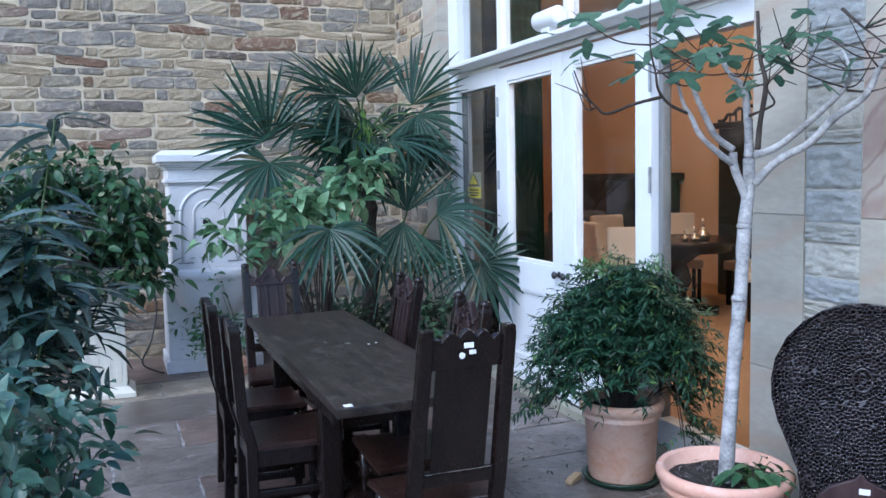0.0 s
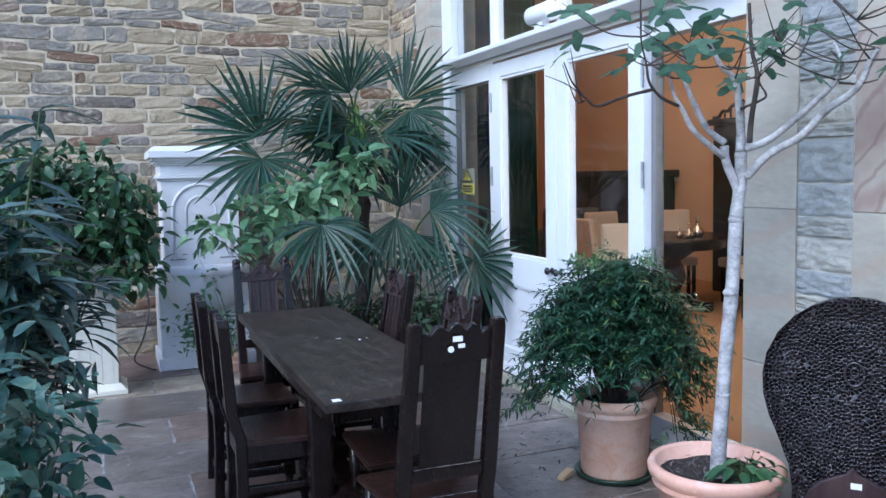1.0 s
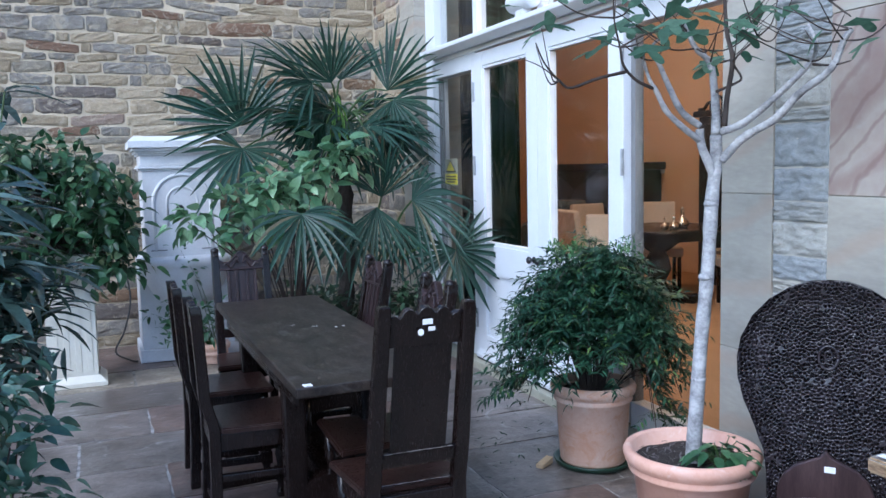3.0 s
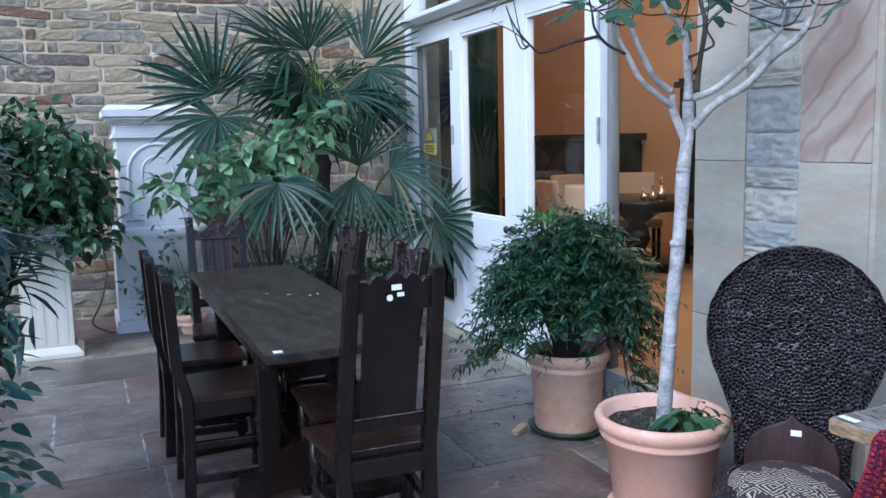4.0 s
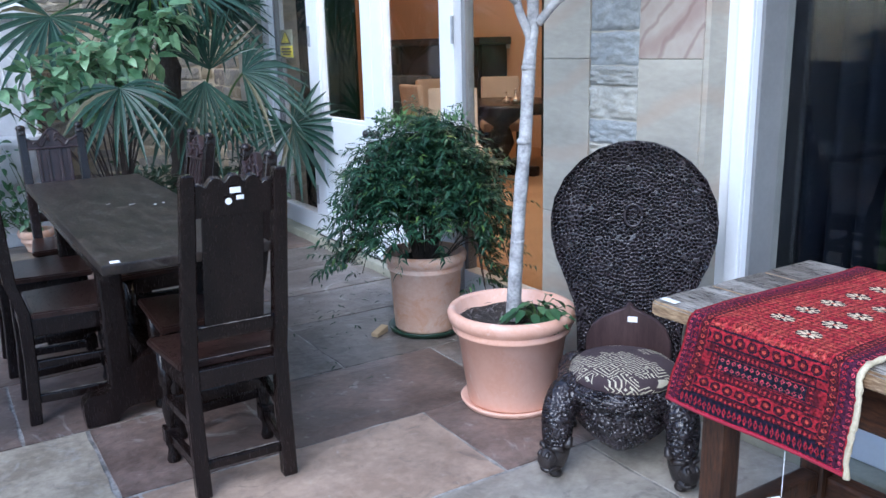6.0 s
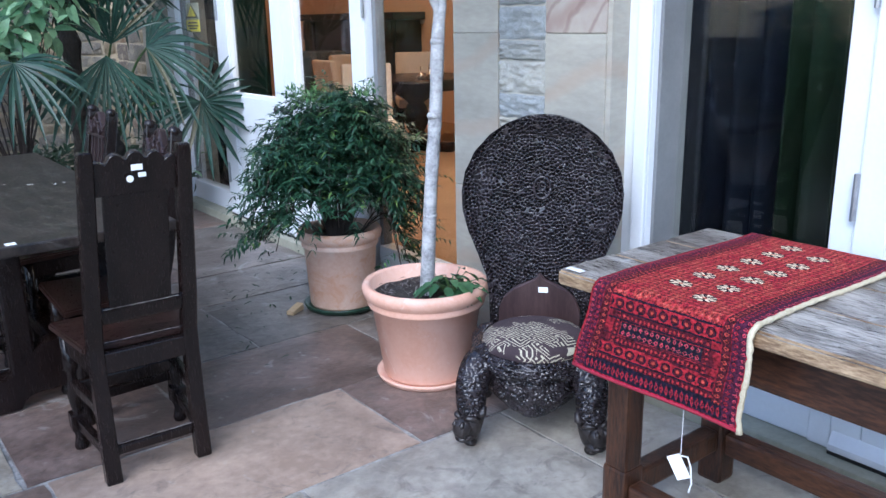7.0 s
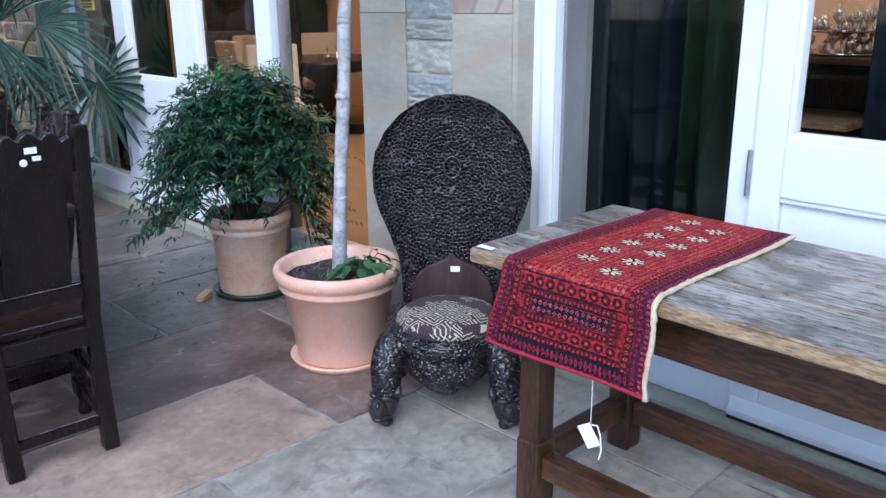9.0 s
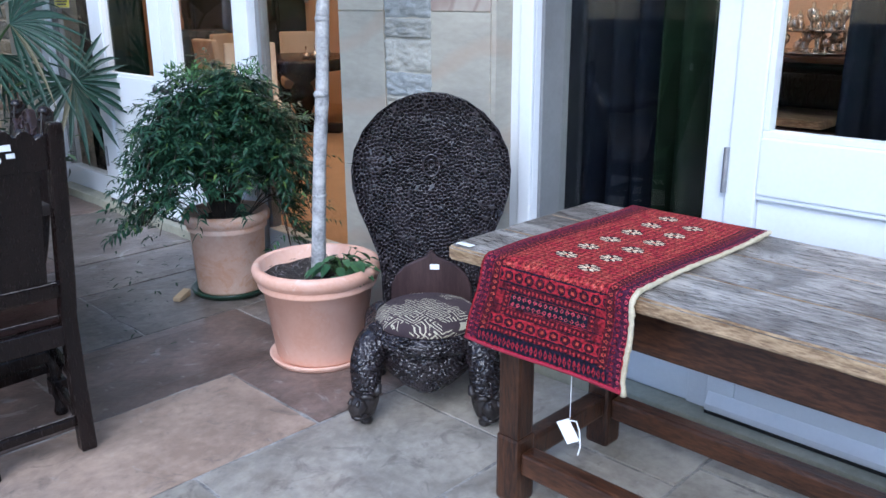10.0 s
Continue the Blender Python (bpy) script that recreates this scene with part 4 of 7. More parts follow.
part("block", extrude_outline([(-0.05, 0), (0.05, 0), (0.05, 0.035), (-0.05, 0.02)], 0.04, None, 0.003), M_CORK, wedge)


# ---- wall fountain ----
def wall_fountain():
    w = thing("wall_fountain", Matrix.Translation((0.548, 6.60, 0)), "white-painted wall fountain with moulded cornice, arch and half-round bowl", "fountain")
    part("plinth", box((-0.375, 0.0, 0), (0.375, 0.6, 0.10), 0.010), M_PLASTERWHITE, w)
    part("pedestal", box((-0.35, 0.025, 0.10), (0.35, 0.6, 0.80), 0.008), M_PLASTERWHITE, w)
    part("body", box((-0.290, 0.04, 0.80), (0.290, 0.6, 1.49), 0.006), M_PLASTERWHITE, w)
    for z0, z1, o in ((1.485, 1.502, 0.300), (1.502, 1.520, 0.318), (1.520, 1.535, 0.308), (1.535, 1.605, 0.296), (1.605, 1.622, 0.312), (1.622, 1.640, 0.330), (1.640, 1.662, 0.352), (1.662, 1.715, 0.378)):
        part("cornice", box((-o, 0.04 - (o - 0.29), z0), (o, 0.6, z1), 0.006), M_PLASTERWHITE, w)
    bm = bmesh.new()
    vs = [bm.verts.new(p) for p in ((-0.378, -0.048, 1.715), (0.378, -0.048, 1.715), (0.378, 0.6, 1.715), (-0.378, 0.6, 1.715))]
    tp = [bm.verts.new(p) for p in ((-0.335, 0.0, 1.752), (0.335, 0.0, 1.752), (0.335, 0.6, 1.752), (-0.335, 0.6, 1.752))]
    for i in range(4):
        bm.faces.new((vs[i], vs[(i + 1) % 4], tp[(i + 1) % 4], tp[i]))
    bm.faces.new(tp)
    part("cap", bm, M_PLASTERWHITE, w)

    def arch(r, zs, zb, rad, y):
        pts = [(-r, y, zb)] + [(-r * math.cos(a), y, zs + r * math.sin(a)) for a in [math.pi * i / 20 for i in range(21)]] + [(r, y, zb)]
        return tube(pts, rad, 8)

    part("arch_moulding", arch(0.215, 1.24, 0.87, 0.014, 0.042), M_PLASTERWHITE, w, smooth=True)
    part("inner_arch", arch(0.115, 1.245, 1.06, 0.010, 0.042), M_PLASTERWHITE, w, smooth=True)
    part("spout", lathe([(0.030, 0), (0.030, 0.02), (0.020, 0.035), (0.010, 0.03)], 18, Matrix.Translation((-0.02, 0.04, 1.19)) @ Matrix.Rotation(math.pi / 2, 4, "X")), M_BLACK, w, "dark round water spout")
    for x in (-0.19, 0.19):
        # Shade of the slot as a grey strip on the face, no opening cut.
        part("slot", box((x - 0.06, 0.032, 0.866), (x + 0.06, 0.044, 0.874)), M_SHADEGREY, w)
    prof = [(0.315, 0.82), (0.33, 0.815), (0.335, 0.76), (0.325, 0.75), (0.318, 0.735)]
    prof += [(0.318 * math.cos(a), 0.735 - 0.33 * math.sin(a)) for a in [math.pi / 2 * i / 10 for i in range(1, 10)]] + [(0.04, 0.40)]
    bm = bmesh.new()
    n = 28
    rings = []
    for r, z in prof:
        rings.append([bm.verts.new((-r * math.cos(math.pi * i / n), 0.035 - 0.72 * r * math.sin(math.pi * i / n), z)) for i in range(n + 1)])
    for a, b in zip(rings, rings[1:]):
        for i in range(n):
            bm.faces.new((a[i], a[i + 1], b[i + 1], b[i]))
    bm.faces.new(rings[0])
    bmesh.ops.recalc_face_normals(bm, faces=bm.faces)
    part("bowl", bm, M_PLASTERWHITE, w, "half-round projecting bowl", smooth=True)
    return w


wall_fountain()


def cream_plinth():
    p = thing("plinth", Matrix.Translation((-0.285, 6.205, 0)), "cream painted square plinth with fluted sides", "pedestal")
    part("base", box((-0.215, -0.185, 0), (0.215, 0.185, 0.035), 0.006), M_CREAM, p)
    bm = bmesh.new()
    lo = [bm.verts.new((a * 0.205, b * 0.175, 0.035)) for a, b in ((-1, -1), (1, -1), (1, 1), (-1, 1))]
    hi = [bm.verts.new((a * 0.17, b * 0.14, 0.075)) for a, b in ((-1, -1), (1, -1), (1, 1), (-1, 1))]
    for i in range(4):
        bm.faces.new((lo[i], lo[(i + 1) % 4], hi[(i + 1) % 4], hi[i]))
    part("base_moulding", bm, M_CREAM, p)
    part("shaft", box((-0.16, -0.13, 0.05), (0.16, 0.13, 0.86), 0.004), M_CREAM, p)
    for x in (-0.11, -0.037, 0.037, 0.11):
        part("flute_rib", box((x - 0.02, -0.1335, 0.10), (x + 0.02, -0.128, 0.80), 0.004), M_CREAM, p)
        part("flute_rib", box((0.158, x * 0.8 - 0.016, 0.10), (0.1635, x * 0.8 + 0.016, 0.80), 0.004), M_CREAM, p)
    part("cap", box((-0.19, -0.16, 0.86), (0.19, 0.16, 0.92), 0.012), M_CREAM, p)
    return p


cream_plinth()


# ---- oak table with a rug ----
def oak_table():
    t = thing("oak_table", Matrix.Translation((1.60, 1.25, 0)), "old oak table with grey weathered top and square legs", "table")
    L, W = 1.95, 0.655
    bw = W / 3
    for i in range(3):
        bm = bmesh.new()
        r = bmesh.ops.create_grid(bm, x_segments=6, y_segments=60, size=0.5)
        bmesh.ops.transform(bm, matrix=Matrix.Translation((bw * (i + 0.5), -L / 2, 0.76)) @ Matrix.Diagonal((bw - 0.003, L, 1, 1)), verts=bm.verts)
        ex = bmesh.ops.extrude_face_region(bm, geom=list(bm.faces))
        lower = [v for v in ex["geom"] if isinstance(v, bmesh.types.BMVert)]
        bmesh.ops.translate(bm, vec=(0, 0, -0.042), verts=lower)
        bmesh.ops.recalc_face_normals(bm, faces=bm.faces)
        for v in bm.verts:
            e = abs(v.co.x) < 0.004 or abs(v.co.x - W) < 0.004
            n = noise.noise(v.co * 9 + Vector((i, 0, 0)))
            v.co.z += 0.0015 * n
            if e:
                v.co.x += 0.006 * noise.noise(Vector((0, v.co.y * 7, v.co.z * 12)))
            if abs(v.co.x - bw * i) < 0.006 and v.co.z > 0.74:
                v.co.z -= 0.003
        rim = [ed for ed in bm.edges if len(ed.link_faces) == 2 and ed.calc_face_angle(0) > 1.0]
        bmesh.ops.bevel(bm, geom=rim, offset=0.006, segments=2, affect="EDGES")
        for f in bm.faces:
            f.material_index = 0 if f.normal.z > 0.75 else 1
        part("top_board", mesh_of(bm, "top_board", [M_OAK_GREY, M_OAK_EDGE]), None, t, "weathered grey oak board with worn golden edge")
    for x in (0.124, W - 0.085):
        for y in (-0.145, -L + 0.145):
            bm = bmesh.new()
            add_box(bm, (x - 0.036, y - 0.036, 0.20), (x + 0.036, y + 0.036, 0.718), 0.012)
            add_box(bm, (x - 0.040, y - 0.040, 0.0), (x + 0.040, y + 0.040, 0.21), 0.012)
            part("leg", bm, M_OAK_MID, t, "square oak leg, battered at the foot")
        part("long_apron", box((x - 0.016, -L + 0.18, 0.575), (x + 0.016, -0.185, 0.718), 0.004), M_OAK_APRON, t)
        part("long_stretcher", box((x - 0.028, -L + 0.18, 0.10), (x + 0.028, -0.185, 0.17), 0.010), M_OAK_APRON, t, "worn oak foot rail")
    for y in (-0.145, -L + 0.145):
        part("end_apron", box((0.125, y - 0.016, 0.575), (W - 0.125, y + 0.016, 0.718), 0.004), M_OAK_MID, t)
        part("end_stretcher", box((0.125, y - 0.028, 0.11), (W - 0.125, y + 0.028, 0.18), 0.010), M_OAK_MID, t)
    part("price_label", box((0.012, -0.07, 0.7625), (0.032, -0.02, 0.764)), M_PAPER, t, "small white paper label")
    return t


oak_table()


def rug_material():
    """Red woven field with dark lattice, and bands across the hanging end; u runs across, v along the rug in metres."""
    m = bpy.data.materials.new("red woven wool")
    m.use_nodes = True
    n, k = m.node_tree.nodes, m.node_tree.links
    b = n["Principled BSDF"]
    uv = n.new("ShaderNodeUVMap")
    sep = n.new("ShaderNodeSeparateXYZ")
    wob = n.new("ShaderNodeTexNoise")
    wob.inputs["Scale"].default_value, wob.inputs["Detail"].default_value = 120, 3
    k.new(uv.outputs[0], wob.inputs["Vector"])
    shift = n.new("ShaderNodeVectorMath")
    shift.operation = "MULTIPLY_ADD"
    k.new(wob.outputs["Color"], shift.inputs[0])
    shift.inputs[1].default_value = (0.0055, 0.0055, 0.0)
    k.new(uv.outputs[0], shift.inputs[2])
    k.new(shift.outputs[0], sep.inputs[0])

    def math_node(op, a, bb=None):
        q = n.new("ShaderNodeMath")
        q.operation = op
        for i, v in enumerate((a, bb)):
            if v is None:
                continue
            if isinstance(v, (int, float)):
                q.inputs[i].default_value = v
            else:
                k.new(v, q.inputs[i])
        return q.outputs[0]

    def mix(f, a, c):
        q = n.new("ShaderNodeMix")
        q.data_type = "RGBA"
        for s, v in ((q.inputs[0], f), (q.inputs[6], a), (q.inputs[7], c)):
            if isinstance(v, tuple):
                s.default_value = (*v, 1)
            elif isinstance(v, (int, float)):
                s.default_value = v
            else:
                k.new(v, s)
        return q.outputs[2]

    def knot(x):
        """Steps of one knot."""
        return math_node("MULTIPLY", math_node("ADD", math_node("FLOOR", math_node("DIVIDE", x, 0.0021)), 0.5), 0.0021)

    u, v = knot(sep.outputs[0]), knot(sep.outputs[1])

    def wave(x, pitch):
        """0 in the middle of each repeat, 1 between two."""
        return math_node("DIVIDE", math_node("PINGPONG", x, pitch / 2), pitch / 2)

    def within(x, lo, hi):
        return math_node("MULTIPLY", math_node("GREATER_THAN", x, lo), math_node("LESS_THAN", x, hi))

    def both(a, c):
        return math_node("MULTIPLY", a, c)

    def motif(under, mask, across, along, lo, hi, pitch, ground, line, fill, heart, blunt=False):
        """A row of diamonds, or of blunt lozenges, along one direction of the rug, within a band of the other."""
        mid, half = (lo + hi) / 2, (hi - lo) / 2
        dv = math_node("DIVIDE", math_node("ABSOLUTE", math_node("SUBTRACT", across, mid)), half)
        du = wave(along, pitch)
        d = math_node("ADD", du, dv)
        if blunt:
            d = math_node("MAXIMUM", math_node("MAXIMUM", math_node("MULTIPLY", du, 1.15), math_node("MULTIPLY", dv, 1.05)), math_node("MULTIPLY", d, 0.78))
        c = mix(math_node("LESS_THAN", d, 0.92), ground, line)
        c = mix(math_node("LESS_THAN", d, 0.70), c, fill)
        c = mix(math_node("LESS_THAN", d, 0.34), c, heart)
        return mix(both(mask, within(across, lo, hi)), under, c)

    red, deep, orange, navy = (0.27, 0.016, 0.024), (0.060, 0.007, 0.012), (0.33, 0.045, 0.032), (0.010, 0.007, 0.015)
    rose, plum, pale = (0.40, 0.045, 0.07), (0.050, 0.010, 0.026), (0.44, 0.19, 0.12)
    wool = n.new("ShaderNodeTexNoise")
    wool.inputs["Scale"].default_value, wool.inputs["Detail"].default_value = 130, 6
    k.new(uv.outputs[0], wool.inputs["Vector"])
    blot = n.new("ShaderNodeTexNoise")
    blot.inputs["Scale"].default_value, blot.inputs["Detail"].default_value = 26, 6
    k.new(uv.outputs[0], blot.inputs["Vector"])
    mr = n.new("ShaderNodeMapRange")
    mr.inputs["From Min"].default_value, mr.inputs["From Max"].default_value = 0.40, 0.60
    k.new(blot.outputs["Fac"], mr.inputs["Value"])
    worn = mr.outputs[0]
    # the field: a close diaper of small dark and pale knots on red
    col = mix(worn, red, orange)
    d = math_node("ADD", wave(u, 0.019), wave(v, 0.016))
    col = mix(math_node("MULTIPLY", within(d, 0.50, 0.85), 0.9), col, deep)
    col = mix(math_node("MULTIPLY", math_node("LESS_THAN", d, 0.28), 0.8), col, navy)
    d2 = math_node("ADD", wave(math_node("ADD", u, 0.0095), 0.019), wave(math_node("ADD", v, 0.008), 0.016))
    col = mix(math_node("MULTIPLY", math_node("LESS_THAN", d2, 0.30), 0.7), col, rose)
    col = mix(math_node("MULTIPLY", within(d2, 0.42, 0.60), math_node("MULTIPLY", worn, 0.6)), col, pale)
    # two rows of cream hooked diamonds
    for centre, start in ((0.17, 0.31), (0.27, 0.357)):
        a = math_node("ABSOLUTE", math_node("SUBTRACT", u, centre))
        bb = math_node("PINGPONG", math_node("SUBTRACT", v, start), 0.0475)
        inside = both(math_node("LESS_THAN", math_node("ADD", math_node("DIVIDE", a, 0.040), math_node("DIVIDE", bb, 0.034)), 1.0), within(v, start - 0.03, start + 0.53))
        inside = both(inside, both(math_node("LESS_THAN", a, 0.030), math_node("LESS_THAN", bb, 0.024)))
        arm = math_node("LESS_THAN", math_node("ABSOLUTE", math_node("SUBTRACT", math_node("DIVIDE", a, 0.026), math_node("DIVIDE", bb, 0.021))), 0.20)
        bar = both(math_node("LESS_THAN", bb, 0.0045), math_node("GREATER_THAN", a, 0.009))
        tip = both(math_node("GREATER_THAN", bb, 0.014), math_node("LESS_THAN", a, 0.006))
        hooks = math_node("MAXIMUM", math_node("MAXIMUM", arm, bar), tip)
        core = math_node("LESS_THAN", math_node("ADD", a, bb), 0.006)
        col = mix(inside, col, mix(hooks, navy, (0.56, 0.44, 0.30)))
        col = mix(both(inside, core), col, orange)
    # bands on the hanging end, framed on its two sides
    low = math_node("LESS_THAN", v, 0.222)
    off = math_node("ABSOLUTE", math_node("SUBTRACT", u, 0.218))
    col = mix(low, col, mix(worn, deep, red))
    mid = both(low, math_node("LESS_THAN", off, 0.150))
    col = motif(col, mid, v, u, 0.188, 0.216, 0.031, red, navy, deep, orange, True)
    col = motif(col, mid, v, u, 0.070, 0.097, 0.031, red, navy, deep, orange, True)
    inner = both(low, math_node("LESS_THAN", off, 0.128))
    col = motif(col, inner, v, u, 0.164, 0.182, 0.0115, deep, navy, red, orange)
    col = motif(col, inner, v, u, 0.102, 0.120, 0.0115, deep, navy, red, orange)
    heart = both(low, math_node("LESS_THAN", off, 0.108))
    col = motif(col, heart, v, u, 0.125, 0.142, 0.015, navy, (0.03, 0.035, 0.03), rose, navy)
    col = motif(col, heart, v, u, 0.143, 0.160, 0.015, navy, (0.03, 0.035, 0.03), rose, navy)
    frame_rows = within(v, 0.102, 0.182)
    col = motif(col, frame_rows, off, v, 0.110, 0.128, 0.0115, deep, navy, red, orange)
    col = motif(col, low, v, u, 0.048, 0.065, 0.0115, deep, navy, red, orange)
    for line in (0.046, 0.066, 0.100, 0.121, 0.162, 0.183, 0.219):
        col = mix(both(mid, within(v, line, line + 0.0035)), col, navy)
    # side borders and the dark end border
    col = motif(col, math_node("GREATER_THAN", v, 0.046), off, v, 0.152, 0.174, 0.016, deep, navy, orange, deep)
    col = motif(col, math_node("GREATER_THAN", v, 0.0), off, v, 0.176, 0.194, 0.0135, plum, navy, red, plum)
    col = motif(col, math_node("GREATER_THAN", v, 0.0), off, v, 0.195, 0.212, 0.0135, plum, navy, rose, plum)
    col = motif(col, math_node("LESS_THAN", off, 0.176), v, u, 0.012, 0.046, 0.0125, navy, plum, red, navy)
    col = mix(math_node("GREATER_THAN", off, 0.209), col, red)
    col = mix(math_node("LESS_THAN", v, 0.011), col, (0.40, 0.014, 0.05))
    mw = n.new("ShaderNodeMapRange")
    mw.inputs["To Min"].default_value, mw.inputs["To Max"].default_value = -0.9, 2.9
    k.new(wool.outputs["Fac"], mw.inputs["Value"])
    hs = n.new("ShaderNodeHueSaturation")
    k.new(mw.outputs[0], hs.inputs["Value"])
    k.new(col, hs.inputs["Color"])
    k.new(hs.outputs[0], b.inputs["Base Color"])
    b.inputs["Roughness"].default_value = 0.95
    b.inputs["Specular IOR Level"].default_value = 0.15
    bp = n.new("ShaderNodeBump")
    bp.inputs["Strength"].default_value, bp.inputs["Distance"].default_value = 0.6, 0.004
    k.new(wool.outputs["Fac"], bp.inputs["Height"])
    k.new(bp.outputs[0], b.inputs["Normal"])
    return m


M_RUG = rug_material()


def rug_point(u, v, lift=0.0):
    """u across the rug (0 the fringed side), v along it from the hanging hem, in metres."""
    drop = 0.235
    y = 0.675 + u
    if v < drop:
        s = (drop - v) / drop
        x = 1.585 - 0.014 * s - lift + 0.006 * math.sin(u * 14) * s
        z = 0.767 - (drop - v)
        y += 0.05 * s * (u / 0.43) + 0.004 * math.sin(v * 30)
        k = min(1, max(0, (v - drop + 0.03) / 0.03))
        x += 0.010 * k * k
        z -= 0.006 * k * k - 0.0
    else:
        x = 1.595 + (v - drop)
        z = 0.7665 + lift + 0.0025 * noise.noise(Vector((u * 8, v * 6, 3)))
        y += 0.006 * math.sin((v - drop) * 9)
    return Vector((x, y, z))


def rug():
    r = thing("rug", Matrix.Identity(4), "red patterned wool rug with cream selvedge, draped over the oak table", "rug")
    bm = bmesh.new()
    lay = bm.loops.layers.uv.new("UVMap")
    nu, nv = 36, 90
    grid = [[bm.verts.new(rug_point(0.43 * i / nu, 0.905 * j / nv)) for i in range(nu + 1)] for j in range(nv + 1)]
    for j in range(nv):
        for i in range(nu):
            f = bm.faces.new((grid[j][i], grid[j][i + 1], grid[j + 1][i + 1], grid[j + 1][i]))
            for lp, (a, c) in zip(f.loops, ((i, j), (i + 1, j), (i + 1, j + 1), (i, j + 1))):
                lp[lay].uv = (0.43 * a / nu, 0.905 * c / nv)
    ob = part("woven_field", bm, M_RUG, r, smooth=True)
    so = ob.modifiers.new("thickness", "SOLIDIFY")
    so.thickness, so.offset = 0.007, 0
    # cream selvedge along one long side
    rr = random.Random(8)
    bm = bmesh.new()
    pts, rad = [], []
    for j in range(91):
        pts.append(rug_point(-0.006 + 0.003 * rr.random(), 0.905 * j / 90, 0.002))
        rad.append(0.0055 + 0.0025 * rr.random() ** 2)
    add_tube(bm, pts, rad, 7)
    bmesh.ops.translate(bm, vec=(0, 0.003, -0.002), verts=bm.verts)
    part("selvedge", bm, M_FRINGE, r, "cream woollen selvedge", smooth=True)
    part("hem", tube([rug_point(0.43 * i / 30, 0.002, 0.001) for i in range(31)], 0.005, 6), material("crimson binding", (0.22, 0.01, 0.025), (0.32, 0.02, 0.04), 0.9, bump=0.3), r, smooth=True)
    return r


rug()
tag = thing("paper_tag", Matrix.Translation((1.592, 0.83, 0.375)), "white paper price tag hanging from the rug on thread", "tag")
part("card", box((-0.001, -0.017, -0.031), (0.001, 0.017, 0.031), 0.0, pose(0, 0.004, -0.005, -28, 0, 20)), M_PAPER, tag)
part("thread", tube([(0, 0.0, 0.17), (0, 0.0, 0.03)], 0.0009, 5), M_PAPER, tag)
part("loop", tube([(-0.002, -0.004, 0.028), (-0.004, -0.022, 0.033), (-0.004, -0.032, 0.01), (-0.004, -0.036, -0.03), (-0.004, -0.030, -0.055)], 0.002, 6), M_PAPER, tag)


def smooth_path(pts, n=4):
    """Points along a smooth curve through pts."""
    pts = [Vector(p) for p in pts]
    out = []
    for i in range(len(pts) - 1):
        a, b, c, d = pts[max(i - 1, 0)], pts[i], pts[i + 1], pts[min(i + 2, len(pts) - 1)]
        for k in range(n):
            t = k / n
            out.append(0.5 * (2 * b + (c - a) * t + (2 * a - 5 * b + 4 * c - d) * t * t + (3 * b - a - 3 * c + d) * t ** 3))
    return out + [pts[-1]]


# ---- carved root-wood chair ----
M_ROOT = material("black-brown pierced root wood", (0.009, 0.0066, 0.0073), (0.032, 0.0245, 0.027), 0.22, scale=14, fine=110, bump=0.12, spec=0.55)


def cushion_material():
    m = material("aubergine cushion cloth", (0.030, 0.018, 0.022), (0.060, 0.038, 0.042), 0.9, scale=8, fine=200, bump=0.2)
    n, k = m.node_tree.nodes, m.node_tree.links
    tc = n.new("ShaderNodeTexCoord")
    br = n.new("ShaderNodeTexVoronoi")
    br.feature, br.distance = "F1", "MANHATTAN"
    br.inputs["Scale"].default_value = 15
    k.new(tc.outputs["Object"], br.inputs["Vector"])
    wv = n.new("ShaderNodeMath")
    wv.operation = "SINE"
    mu = n.new("ShaderNodeMath")
    mu.operation = "MULTIPLY"
    mu.inputs[1].default_value = 26
    k.new(br.outputs["Distance"], mu.inputs[0])
    k.new(mu.outputs[0], wv.inputs[0])
    gt = n.new("ShaderNodeMath")
    gt.operation = "GREATER_THAN"
    gt.inputs[1].default_value = 0.5
    k.new(wv.outputs[0], gt.inputs[0])
    no = n.new("ShaderNodeTexNoise")
    no.inputs["Scale"].default_value = 9
    k.new(tc.outputs["Object"], no.inputs["Vector"])
    g2 = n.new("ShaderNodeMath")
    g2.operation = "GREATER_THAN"
    g2.inputs[1].default_value = 0.47
    k.new(no.outputs["Fac"], g2.inputs[0])
    mm = n.new("ShaderNodeMath")
    mm.operation = "MULTIPLY"
    k.new(gt.outputs[0], mm.inputs[0])
    k.new(g2.outputs[0], mm.inputs[1])
    mx = n.new("ShaderNodeMix")
    mx.data_type = "RGBA"
    k.new(mm.outputs[0], mx.inputs[0])
    b = n["Principled BSDF"]
    k.new(b.inputs["Base Color"].links[0].from_socket, mx.inputs[6])
    mx.inputs[7].default_value = (0.46, 0.42, 0.31, 1)
    k.new(mx.outputs[2], b.inputs["Base Color"])
    return m


def cells(p, scale):
    """0 on the ridges of an irregular net, 1 in its holes."""
    d = noise.voronoi(p * scale, distance_metric="DISTANCE")[0]
    return min(1.0, max(0.0, (d[1] - d[0]) * 4.5 - 0.9))


